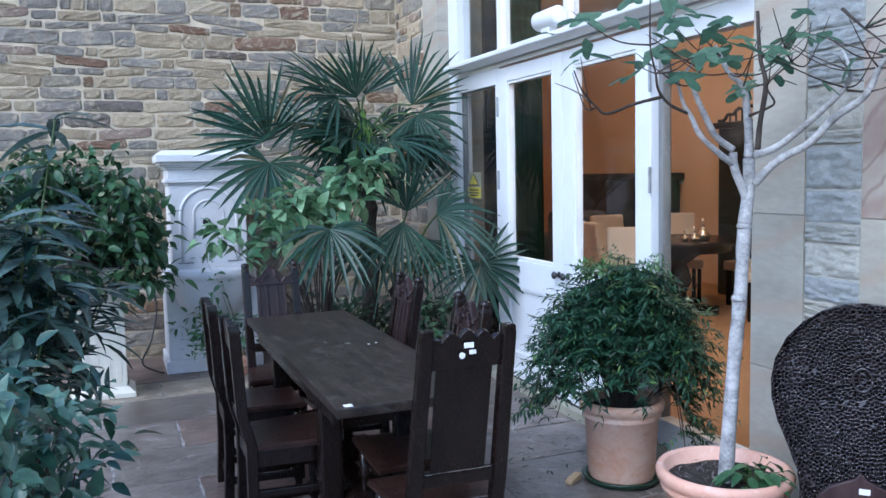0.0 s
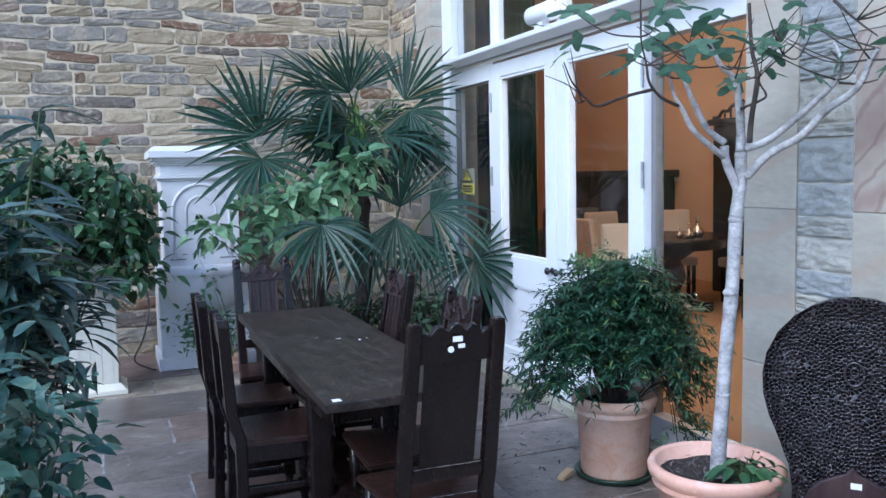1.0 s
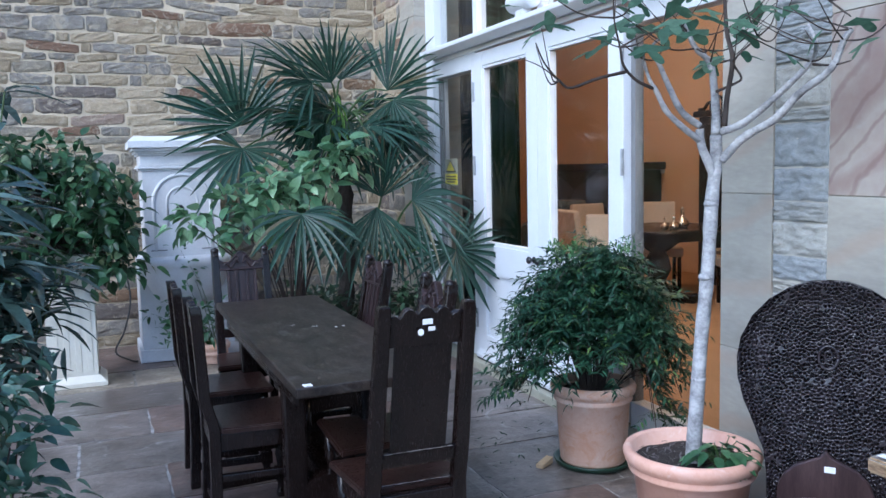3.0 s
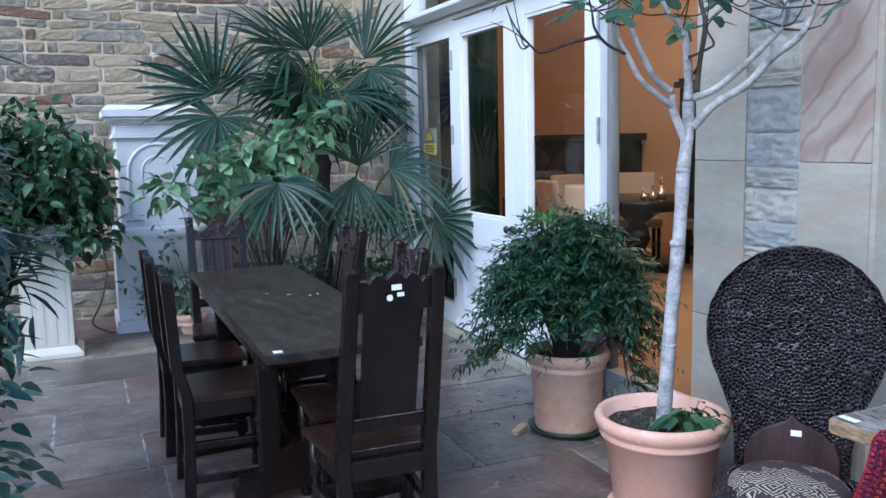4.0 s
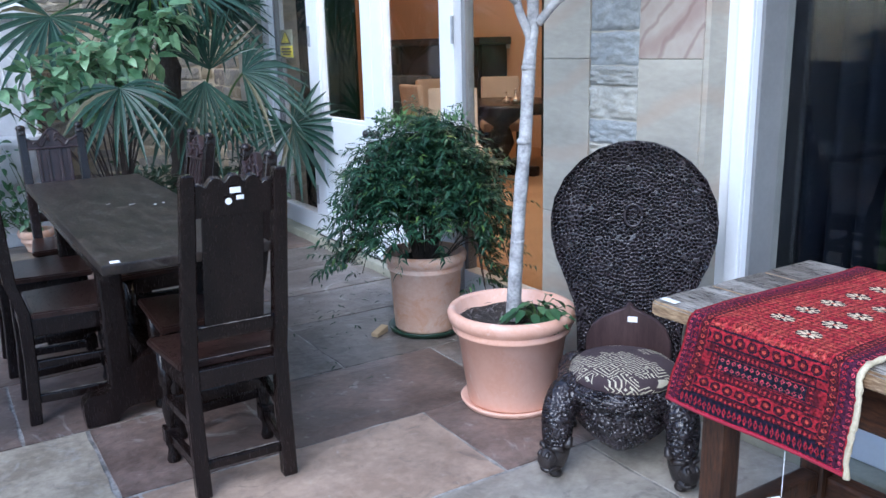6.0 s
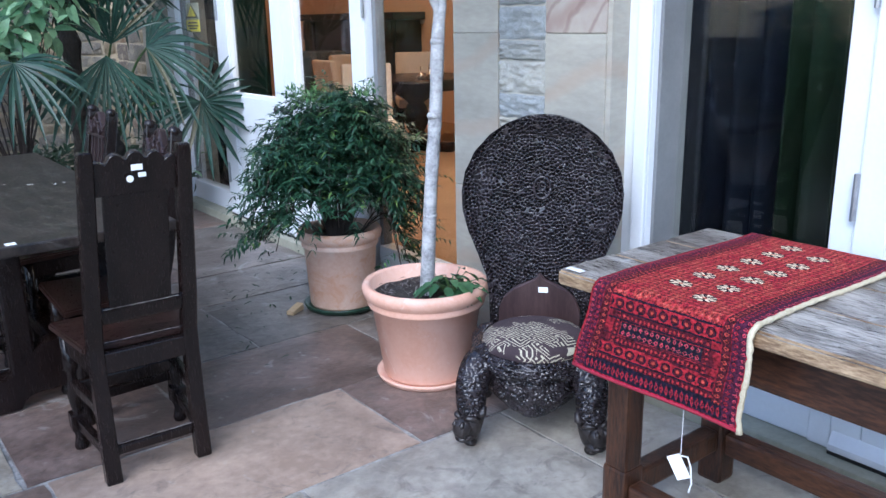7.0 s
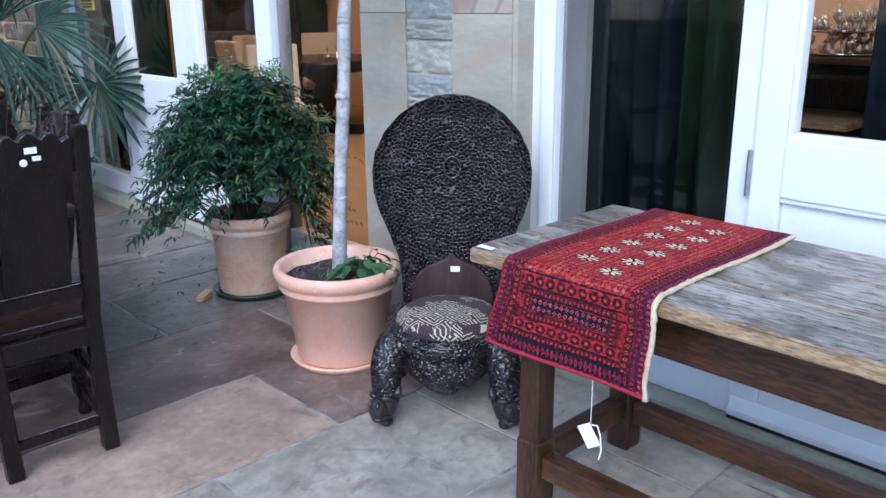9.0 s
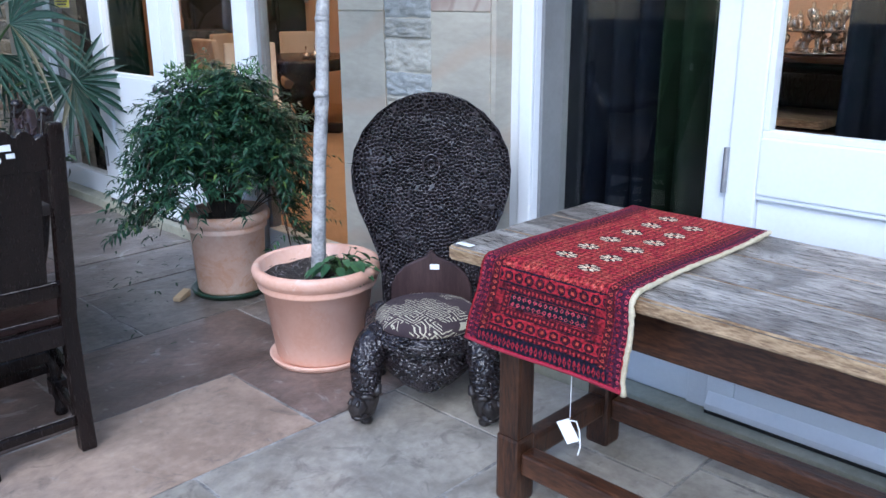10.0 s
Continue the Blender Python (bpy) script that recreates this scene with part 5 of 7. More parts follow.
def ring_seeds(cz, pitch, reach, rnd):
    """Hole centres set in uneven rings round a rosette, in a tree for look-up."""
    pts = [(0.0, 0.0)]
    for k in range(1, int(reach / pitch)):
        m = max(5, round(2 * math.pi * k * 0.95))
        turn = rnd.random() * 6.28
        for i in range(m):
            a = turn + 2 * math.pi * i / m + rnd.gauss(0, 0.27) / k
            r = pitch * (k + rnd.gauss(0, 0.26))
            pts.append((r * math.cos(a), r * math.sin(a)))
    tree = kdtree.KDTree(len(pts))
    for i, (x, z) in enumerate(pts):
        tree.insert((x, 0.0, cz + z * 1.15), i)
    tree.balance()
    return tree


def root_chair():
    """Faces -y in its own frame; origin under the middle of the front feet."""
    c = thing("carved_chair", pose(1.848, 1.60, 0, 0, 0, -48.3), "black-brown pierced root-wood chair with balloon back and round cushion", "chair")
    # balloon back: half widths by height
    prof = [(0.20, 0.185), (0.30, 0.182), (0.40, 0.185), (0.48, 0.198), (0.56, 0.228), (0.64, 0.262), (0.72, 0.284), (0.79, 0.288), (0.86, 0.276), (0.93, 0.243), (0.99, 0.190), (1.03, 0.130), (1.055, 0.06), (1.06, 0.01)]
    zs, ws = [p[0] for p in prof], [p[1] for p in prof]
    nu, nv, nb = 300, 440, 12
    pitch = 0.0125
    tree = ring_seeds(0.80, pitch, 0.66, random.Random(41))
    verts, faces = [], []

    def surface(x, z):
        return 0.395 + 0.10 * (z - 0.35) - 0.30 * x * x - 0.05 * max(0, z - 0.85)

    for j in range(nv + 1):
        z = 0.20 + 0.86 * (1 - (1 - j / nv) ** 1.25)
        w = float(np.interp(z, zs, ws)) * (1 + 0.004 * noise.noise(Vector((0, 0, z * 24))))
        for i in range(nu + 1):
            sx = math.sin((-1 + 2 * i / nu) * math.pi / 2)
            x = w * sx
            rim = min(1, (1 - abs(sx)) * 9, max(0, (1.06 - z) * 14))
            (_, _, d1), (_, _, d2) = tree.find_n((x, 0.0, z), 2)
            k = min(1.0, max(0.0, ((d2 - d1) / pitch - 0.24) / 0.18))
            k = k * k * (3 - 2 * k)
            wave = 0.004 * noise.noise(Vector((x * 22, 3, z * 22)))
            verts.append((x, surface(x, z) + wave + 0.022 * k * min(1, rim * 2) - 0.014 * (1 - rim), z))
    for j in range(nv):
        for i in range(nu):
            a = j * (nu + 1) + i
            faces.append((a, a + 1, a + nu + 2, a + nu + 1))
    b0 = len(verts)
    for j in range(nv + 1):
        x0, z = verts[j * (nu + 1)][0], verts[j * (nu + 1)][2]
        for i in range(nb + 1):
            sx = math.sin((-1 + 2 * i / nb) * math.pi / 2)
            rim = min(1, (1 - abs(sx)) * 9, max(0, (1.06 - z) * 14))
            verts.append((-x0 * sx, surface(x0 * sx, z) + 0.05 * math.sqrt(max(0.0, rim)) + 0.012, z))
    for j in range(nv):
        for i in range(nb):
            a = b0 + j * (nb + 1) + i
            faces.append((a + nb + 1, a + nb + 2, a + 1, a))
        a, b = j * (nu + 1), b0 + j * (nb + 1)
        faces.append((a, a + nu + 1, b + nb + 1, b))
        faces.append((a + nu + 1 + nu, a + nu, b + nb, b + nb + 1 + nb))
    me = bpy.data.meshes.new("back")
    me.from_pydata(verts, [], faces)
    me.materials.append(M_ROOT)
    me.shade_smooth()
    part("back", me, None, c, "pierced balloon-shaped back")
    ring = [(0.030 * math.cos(a), 0.436, 0.80 + 0.040 * math.sin(a)) for a in [2 * math.pi * i / 24 for i in range(25)]]
    part("rosette", tube(ring, 0.0055, 8), M_ROOT, c, smooth=True)
    part("rosette", tube([(0.012 * math.cos(a), 0.437, 0.806 + 0.016 * math.sin(a)) for a in [2 * math.pi * i / 16 for i in range(17)]], 0.004, 8), M_ROOT, c, smooth=True)
    # pointed wooden panel
    half = [(0.150, 0.30), (0.148, 0.36), (0.130, 0.405), (0.095, 0.44), (0.05, 0.462), (0.02, 0.475), (0.0, 0.50)]
    out = [(x, z) for x, z in half] + [(-x, z) for x, z in reversed(half[:-1])]
    part("panel", extrude_outline(out, 0.02, Matrix.Translation((0, 0.365, 0)), 0.004), M_PLUMWOOD, c, "polished plum-brown pointed panel")
    part("price_label", box((-0.004, 0.3625, 0.428), (0.030, 0.3645, 0.448)), M_PAPER, c, "white paper label")
    # seat ring and cushion
    bm = bmesh.new()
    n, rows = 300, []
    pr = [(0.17, 0.315), (0.205, 0.312), (0.222, 0.295), (0.225, 0.270), (0.205, 0.245), (0.188, 0.235), (0.190, 0.20), (0.184, 0.16), (0.168, 0.115), (0.150, 0.092), (0.10, 0.10)]
    fine = []
    for (r0, z0), (r1, z1) in zip(pr, pr[1:]):
        for q in range(12):
            fine.append((r0 + (r1 - r0) * q / 12, z0 + (z1 - z0) * q / 12))
    for r, z in fine:
        row = []
        for i in range(n):
            a = 2 * math.pi * i / n
            sc = 1 + (0.03 * math.sin(a * 12) if 0.22 < z < 0.26 else 0)
            p = Vector((r * math.cos(a), r * math.sin(a), z))
            k = cells(p, 88)
            zz = z + (0.235 - z) * 0.42 * abs(math.cos(a)) ** 1.4 if z < 0.235 else z
            row.append(bm.verts.new((p.x * sc * (1 - 0.085 * k), 0.185 + p.y * sc * (1 - 0.085 * k), zz)))
        rows.append(row)
    for a, b in zip(rows, rows[1:]):
        for i in range(n):
            j = (i + 1) % n
            bm.faces.new((a[i], b[i], b[j], a[j]))
    bm.faces.new(rows[0])
    bmesh.ops.recalc_face_normals(bm, faces=bm.faces)
    part("seat_drum", bm, M_ROOT, c, "carved drum under the seat", smooth=True)
    cush = lathe([(0.13, 0.29), (0.172, 0.30), (0.182, 0.318), (0.178, 0.336), (0.16, 0.352), (0.12, 0.364), (0.06, 0.370), (0.004, 0.371)], 48, Matrix.Translation((0, 0.165, 0)))
    part("cushion", cush, cushion_material(), c, "round aubergine cushion with cream geometric pattern", smooth=True)
    # legs
    for sx, y0, out in ((-1, 0.0, 1), (1, 0.0, 1), (-1, 0.36, 0), (1, 0.36, 0)):
        pts = [(sx * 0.150, y0 + 0.10 * (1 if out else -1), 0.285), (sx * 0.180, y0 + 0.055 * (1 if out else -1), 0.262), (sx * 0.196, y0 + 0.020, 0.215), (sx * 0.199, y0 + 0.004, 0.170), (sx * 0.198, y0, 0.125), (sx * 0.199, y0 - 0.004 * out, 0.105)]
        rads = [0.050, 0.055, 0.052, 0.048, 0.044, 0.038]
        pts2 = smooth_path(pts, 16)
        rad2 = list(np.interp([q / 16 for q in range(len(pts2))], range(len(rads)), rads))
        bm = add_tube(bmesh.new(), pts2, rad2, 72)
        bm.normal_update()
        moved = [v.co + v.normal * 0.013 * (0.30 - cells(v.co, 88)) for v in bm.verts]
        for v, p in zip(bm.verts, moved):
            v.co = p
        leg = part("leg", bm, M_ROOT, c, "thick carved leg with a snouted foot on a small ball", smooth=True)
        # the carved head under the leg, snout turned outwards
        turn = Matrix.Translation((sx * 0.199, y0 - 0.004 * out, 0)) @ Matrix.Rotation(sx * 0.55 if out else math.pi, 4, "Z")

        def at(*rows):
            return [turn @ Vector(p) for p in rows]

        bm = add_tube(bmesh.new(), at((0, 0.012, 0.135), (0, 0.004, 0.112), (0, -0.006, 0.088), (0, -0.006, 0.062), (0, 0.0, 0.040), (0, 0.004, 0.028)), [0.030, 0.045, 0.046, 0.040, 0.030, 0.016], 20)
        part("head", bm, M_WICKER, leg, smooth=True)
        bm = add_tube(bmesh.new(), at((0, -0.020, 0.098), (0, -0.038, 0.086), (0, -0.056, 0.074), (0, -0.068, 0.070), (0, -0.074, 0.070)), [0.026, 0.034, 0.031, 0.024, 0.010], 16)
        for e in (-1, 1):
            add_tube(bm, at((e * 0.010, -0.060, 0.088), (e * 0.016, -0.068, 0.098), (e * 0.016, -0.060, 0.106), (e * 0.012, -0.054, 0.100)), [0.010, 0.009, 0.007, 0.003], 10)
        part("snout", bm, M_WICKER, leg, smooth=True)
        bm = add_tube(bmesh.new(), at((0, -0.012, 0.050), (0, -0.036, 0.043), (0, -0.056, 0.044), (0, -0.066, 0.050)), [0.034, 0.032, 0.025, 0.010], 14)
        bmesh.ops.scale(bm, vec=(1, 1, 0.48), verts=bm.verts, space=Matrix.Translation((0, 0, -0.045)))
        part("jaw", bm, M_WICKER, leg, smooth=True)
        for e in (-1, 1):
            part("brow", tube(at((e * 0.008, -0.046, 0.112), (e * 0.024, -0.044, 0.120), (e * 0.038, -0.028, 0.116), (e * 0.044, -0.010, 0.104)), [0.006, 0.010, 0.010, 0.005], 10), M_WICKER, leg, smooth=True)
            part("ear", tube(at((e * 0.034, -0.006, 0.118), (e * 0.048, 0.004, 0.130), (e * 0.044, 0.014, 0.146), (e * 0.036, 0.012, 0.152)), [0.014, 0.015, 0.011, 0.004], 10), M_WICKER, leg, smooth=True)
            part("fang", tube(at((e * 0.020, -0.056, 0.068), (e * 0.021, -0.058, 0.056), (e * 0.020, -0.058, 0.048)), [0.006, 0.005, 0.002], 8), M_WICKER, leg, smooth=True)
        part("foot_ball", lathe([(0.012, 0), (0.021, 0.006), (0.023, 0.016), (0.016, 0.027), (0.018, 0.042)], 18, turn @ Matrix.Translation((0, -0.004, 0))), M_WICKER, leg, smooth=True)
    return c


root_chair()


# ---- inside the dining room ----
def inner_table(x, y):
    t = thing("room_table", Matrix.Translation((x, y, 0.045)), "dark polished dining table on a carved pedestal", "table")
    part("tabletop", lathe([(0.55, 0.715), (0.62, 0.722), (0.64, 0.740), (0.63, 0.757), (0.60, 0.762)], 48), M_OAK_DARK, t)
    part("apron", lathe([(0.50, 0.64), (0.52, 0.65), (0.52, 0.715)], 40), M_OAK_DARK, t)
    part("pedestal", lathe([(0.16, 0.08), (0.12, 0.13), (0.08, 0.2), (0.14, 0.33), (0.11, 0.45), (0.08, 0.5), (0.22, 0.60), (0.34, 0.64)], 24), M_OAK_DARK, t, smooth=True)
    for i in range(4):
        part("foot", box((-0.06, 0.05, 0.0), (0.06, 0.42, 0.10), 0.025, Matrix.Rotation(math.pi / 2 * i + 0.5, 4, "Z")), M_OAK_DARK, t)
    return t


def linen_chair(x, y, turn):
    c = thing("upholstered_chair", pose(x, y, 0.045, 0, 0, turn), "cream linen upholstered dining chair with dark legs", "chair", "chairs in the dining room")
    part("seat", box((-0.24, -0.22, 0.38), (0.24, 0.24, 0.48), 0.025), M_LINEN, c)
    part("backrest", box((-0.22, -0.035, 0), (0.22, 0.035, 0.52), 0.025, Matrix.Translation((0, -0.23, 0.45)) @ Matrix.Rotation(radians(8), 4, "X")), M_LINEN, c)
    for a in (-1, 1):
        for b in (-1, 1):
            part("leg", box((a * 0.2 - 0.02, b * 0.19 - 0.02, 0), (a * 0.2 + 0.02, b * 0.19 + 0.02, 0.39), 0.004), M_OAK_DARK, c)
        part("stretcher", box((a * 0.2 - 0.012, -0.18, 0.15), (a * 0.2 + 0.012, 0.18, 0.18), 0.003), M_OAK_DARK, c)
    return c


inner_table(5.22, 6.85)
ch = linen_chair(5.72, 6.16, 62)
for x, y, a in ((4.55, 7.0, -95), (5.10, 7.66, 185), (5.72, 7.50, 150), (6.15, 6.75, 90), (4.02, 5.88, 150), (3.85, 7.45, 190)):
    copy_thing(ch, pose(x, y, 0.045, 0, 0, a))
for x, y, s in ((5.32, 6.59, 0.78), (5.13, 6.48, 0.55), (5.08, 6.56, 0.45)):
    d = thing("decanter", Matrix.Translation((x, y, 0.805)), "small silvered decanter on the dark table", "decanter", "decanters on the dining room table")
    part("vessel", lathe([(0.05 * s, 0), (0.07 * s, 0.01), (0.09 * s, 0.05 * s), (0.075 * s, 0.09 * s), (0.028 * s, 0.14 * s), (0.022 * s, 0.2 * s), (0.035 * s, 0.22 * s)], 18), M_BRASS, d, smooth=True)
    part("stopper", lathe([(0.012 * s, 0.22 * s), (0.028 * s, 0.24 * s), (0.008 * s, 0.275 * s)], 12), M_BRASS, d, smooth=True)


def cabinet(x, y, w, h, depth):
    c = thing("tall_cabinet", Matrix.Translation((x, y, 0.045)), "tall dark carved cabinet with pierced cresting", "cabinet")
    part("body", box((-depth, -w / 2, 0), (0, w / 2, h), 0.01), M_BLACK, c)
    part("cornice", box((-depth - 0.05, -w / 2 - 0.05, h), (0, w / 2 + 0.05, h + 0.07), 0.015), M_BLACK, c)
    for s in (-1, 1):
        part("door", box((-depth - 0.02, min(0.02 * s, s * (w / 2 - 0.03)), 0.9), (-depth, max(0.02 * s, s * (w / 2 - 0.03)), h - 0.08), 0.006), M_BLACK, c)
        part("lower_door", box((-depth - 0.02, min(0.02 * s, s * (w / 2 - 0.03)), 0.1), (-depth, max(0.02 * s, s * (w / 2 - 0.03)), 0.82), 0.006), M_BLACK, c)
    pts = [(-depth, -w / 2 + w * i / 24, h + 0.07 + 0.16 * math.sin(math.pi * i / 24) + 0.02 * math.sin(i * 1.9)) for i in range(25)]
    part("cresting", tube(pts, 0.02, 6), M_BLACK, c)
    for i in range(2, 23, 2):
        part("crest_spindle", tube([(-depth, pts[i][1], h + 0.06), pts[i]], 0.012, 6), M_BLACK, c)
    return c


cabinet(6.9, 7.08, 1.15, 1.92, 0.5)
fp = thing("fireplace", Matrix.Translation((6.9, 10.2, 0.045)), "wide black fireplace with a heavy mantel", "fireplace")
part("breast", box((-0.42, -1.2, 0), (0, 1.2, 1.32), 0.01), M_BLACK, fp)
part("mantel", box((-0.52, -1.3, 1.32), (0, 1.3, 1.42), 0.02), M_BLACK, fp)
for s in (-1, 1):
    part("pilaster", box((-0.46, s * 1.05 - 0.14, 0), (-0.42, s * 1.05 + 0.14, 1.32), 0.01), M_BLACK, fp)
    part("bracket", box((-0.50, s * 1.05 - 0.10, 1.05), (-0.42, s * 1.05 + 0.10, 1.30), 0.02), M_BLACK, fp)
M_LEATHER = material("worn black leather", (0.018, 0.020, 0.022), (0.05, 0.052, 0.055), 0.35, scale=6, fine=80, bump=0.2)
sofa = thing("leather_armchair", pose(5.45, 9.25, 0.045, 0, 0, -30), "worn black leather wing armchair", "armchair")
part("seat", box((-0.33, -0.3, 0.12), (0.33, 0.36, 0.46), 0.06), M_LEATHER, sofa)
part("backrest", box((-0.36, -0.42, 0.2), (0.36, -0.24, 0.98), 0.08), M_LEATHER, sofa)
for s in (-1, 1):
    part("arm", box((s * 0.39 - 0.08, -0.35, 0.12), (s * 0.39 + 0.08, 0.34, 0.66), 0.06), M_LEATHER, sofa)
M_SILVER = material("tarnished silver plate", (0.50, 0.42, 0.34), (0.70, 0.62, 0.54), 0.20, metal=1.0, scale=15, fine=60, bump=0.05)
M_REDCLOTH = material("rust red cloth", (0.22, 0.05, 0.035), (0.30, 0.08, 0.05), 0.9, scale=9, fine=120, bump=0.2)
for a in (-0.34, 0.34):
    for b in (-0.32, 0.28):
        part("foot", lathe([(0.02, 0), (0.035, 0.03), (0.03, 0.13)], 12, Matrix.Translation((a, b, 0))), M_OAK_DARK, sofa)
sb = thing("sideboard", Matrix.Translation((4.2, 1.45, 0.045)), "dark sideboard with lit shelves of glass and silver", "sideboard")
part("body", box((0.0, -0.75, 0.0), (0.5, 0.45, 0.62), 0.01), M_OAK_DARK, sb)
part("back_board", box((0.46, -0.75, 0.62), (0.5, 0.45, 1.02), 0.004), M_OAK_DARK, sb)
part("runner", box((-0.006, -0.16, 0.60), (0.40, 0.30, 0.645), 0.008), M_REDCLOTH, sb, "rust red cloth runner")
part("drawer_edge", box((-0.02, -0.18, 0.715), (0.44, 0.32, 0.755), 0.006), M_OAK_EDGE, sb, "light oak shelf edge")
part("shelf", box((0.0, -0.75, 0.95), (0.5, 0.45, 0.975), 0.006), M_OAK_DARK, sb)
part("top", box((-0.03, -0.78, 1.025), (0.52, 0.48, 1.055), 0.008), M_OAK_APRON, sb)
for y in (-0.72, 0.42):
    part("upright", box((0.0, y - 0.02, 0.62), (0.5, y + 0.02, 1.03), 0.006), M_OAK_DARK, sb)
rg = random.Random(4)
tray = thing("silver_tray", Matrix.Translation((4.40, 1.42, 1.10)), "two-tier silver tray crowded with small vessels", "tray")
for z, r in ((0.0, 0.20), (0.105, 0.16)):
    part("tier", lathe([(r * 0.9, z), (r, z + 0.006), (r + 0.008, z + 0.016), (r - 0.004, z + 0.010)], 32), M_SILVER, tray, smooth=True)
part("stem", lathe([(0.03, 0.004), (0.012, 0.03), (0.016, 0.06), (0.010, 0.105)], 14), M_SILVER, tray, smooth=True)
for i in range(40):
    tier = i % 2
    a, q = rg.uniform(0, 6.28), (0.19 if tier == 0 else 0.145) * math.sqrt(rg.uniform(0.15, 1.0))
    sz = rg.uniform(0.35, 0.62)
    d = thing("silver_vessel", Matrix.Translation((4.40 + q * math.cos(a), 1.42 + q * math.sin(a), 1.112 + 0.105 * tier)), "small silver and glass vessel on the tray", "vessel", "vessels on the tray")
    shape = [(0.03, 0), (0.034, 0.005), (0.010, 0.03), (0.012, 0.07), (0.034, 0.10), (0.038, 0.15), (0.014, 0.17), (0.010, 0.21)] if i % 3 else [(0.026, 0), (0.042, 0.02), (0.046, 0.06), (0.030, 0.085), (0.034, 0.10), (0.010, 0.115), (0.006, 0.135)]
    part("vessel", lathe([(r * sz * 1.2, z * sz) for r, z in shape], 12), M_SILVER, d, smooth=True)


def curtain(y0, y1, x, mat, label):
    c = thing("curtain", Matrix.Translation((x, (y0 + y1) / 2, 0.05)), label, "curtain")
    bm = bmesh.new()
    n, w = 60, y1 - y0
    lo, hi = [], []
    for i in range(n + 1):
        u = i / n
        dx = 0.035 * math.sin(u * w / 0.11 * 2 * math.pi) + 0.012 * math.sin(u * 17)
        lo.append(bm.verts.new((dx * 1.2, -w / 2 + u * w, 0.0)))
        hi.append(bm.verts.new((dx, -w / 2 + u * w, 3.3)))
    for i in range(n):
        bm.faces.new((lo[i], lo[i + 1], hi[i + 1], hi[i]))
    ob = part("cloth", bm, mat, c, smooth=True)
    so = ob.modifiers.new("thickness", "SOLIDIFY")
    so.thickness = 0.006
    part("rail", tube([(0, -w / 2, 3.31), (0, w / 2, 3.31)], 0.015, 8), M_BLACK, c)
    return c


curtain(1.35, 1.90, 2.84, M_CURTAIN, "heavy navy-black curtain hanging behind the glass")
curtain(1.17, 1.35, 2.84, M_GREENCURTAIN, "dark green curtain hanging behind the glass")
curtain(-0.35, 0.72, 2.84, M_CURTAIN, "heavy navy-black curtain hanging behind the door glass")
curtain(5.40, 5.85, 2.84, M_GREENCURTAIN, "dark green curtain hanging behind the glass")
curtain(5.85, 6.35, 2.84, M_CURTAIN, "heavy navy-black curtain hanging behind the glass")
sw = thing("wall_switch", Matrix.Translation((6.895, 8.966, 1.357)), "small white wall switch on peach plaster", "switch")
part("plate", box((-0.012, -0.045, -0.045), (0, 0.045, 0.045), 0.004), M_WHITE, sw)


# ---- plants ----
def taper(a, b, n, knobs=0.0, rnd=None):
    return [(a + (b - a) * i / max(1, n - 1)) * (1 + (knobs * (rnd.random() - 0.3) if rnd else 0)) for i in range(n)]


LIMB_TRUNK = [(1.951, 2.3, 0.369), (1.982, 2.3, 0.781), (2.011, 2.3, 1.057), (2.028, 2.3, 1.321), (2.045, 2.3, 1.457), (2.044, 2.3, 1.561)]
LIMB_A = [(2.027, 2.3, 1.426), (1.979, 2.3, 1.521), (1.97, 2.3, 1.583)]
LIMB_A1 = [(1.971, 2.3, 1.542), (1.901, 2.3, 1.584), (1.824, 2.3, 1.645), (1.78, 2.3, 1.716), (1.75, 2.3, 1.756), (1.726, 2.3, 1.824), (1.726, 2.3, 1.874)]
LIMB_A2 = [(1.97, 2.3, 1.594), (1.897, 2.31, 1.646), (1.842, 2.321, 1.748), (1.812, 2.332, 1.819), (1.796, 2.343, 1.85), (1.804, 2.354, 1.881), (1.837, 2.364, 1.904)]
LIMB_A3 = [(1.763, 2.3, 1.725), (1.677, 2.283, 1.753), (1.617, 2.266, 1.8), (1.594, 2.25, 1.854), (1.559, 2.233, 1.946), (1.547, 2.216, 2.091)]
LIMB_A4 = [(1.654, 2.3, 1.78), (1.525, 2.283, 1.752), (1.412, 2.266, 1.718), (1.358, 2.25, 1.739), (1.294, 2.233, 1.791), (1.253, 2.216, 1.852)]
LIMB_B = [(2.044, 2.3, 1.561), (2.052, 2.31, 1.645), (2.052, 2.321, 1.729), (2.042, 2.332, 1.823), (1.986, 2.343, 1.875), (1.956, 2.354, 1.936), (1.939, 2.364, 1.978)]
LIMB_C = [(2.055, 2.283, 1.571), (2.09, 2.209, 1.599), (2.123, 2.123, 1.664), (2.146, 2.046, 1.727), (2.16, 1.978, 1.788), (2.163, 1.959, 1.842), (2.158, 1.991, 1.912)]
LIMB_D = [(2.055, 2.282, 1.467), (2.091, 2.208, 1.548), (2.13, 2.103, 1.605), (2.153, 2.016, 1.687), (2.169, 1.905, 1.753), (2.171, 1.856, 1.839), (2.171, 1.829, 1.871)]
LIMB_E = [(2.06, 2.274, 1.591), (2.064, 2.266, 1.694), (2.072, 2.249, 1.825), (2.062, 2.269, 1.928), (2.057, 2.279, 2.091)]
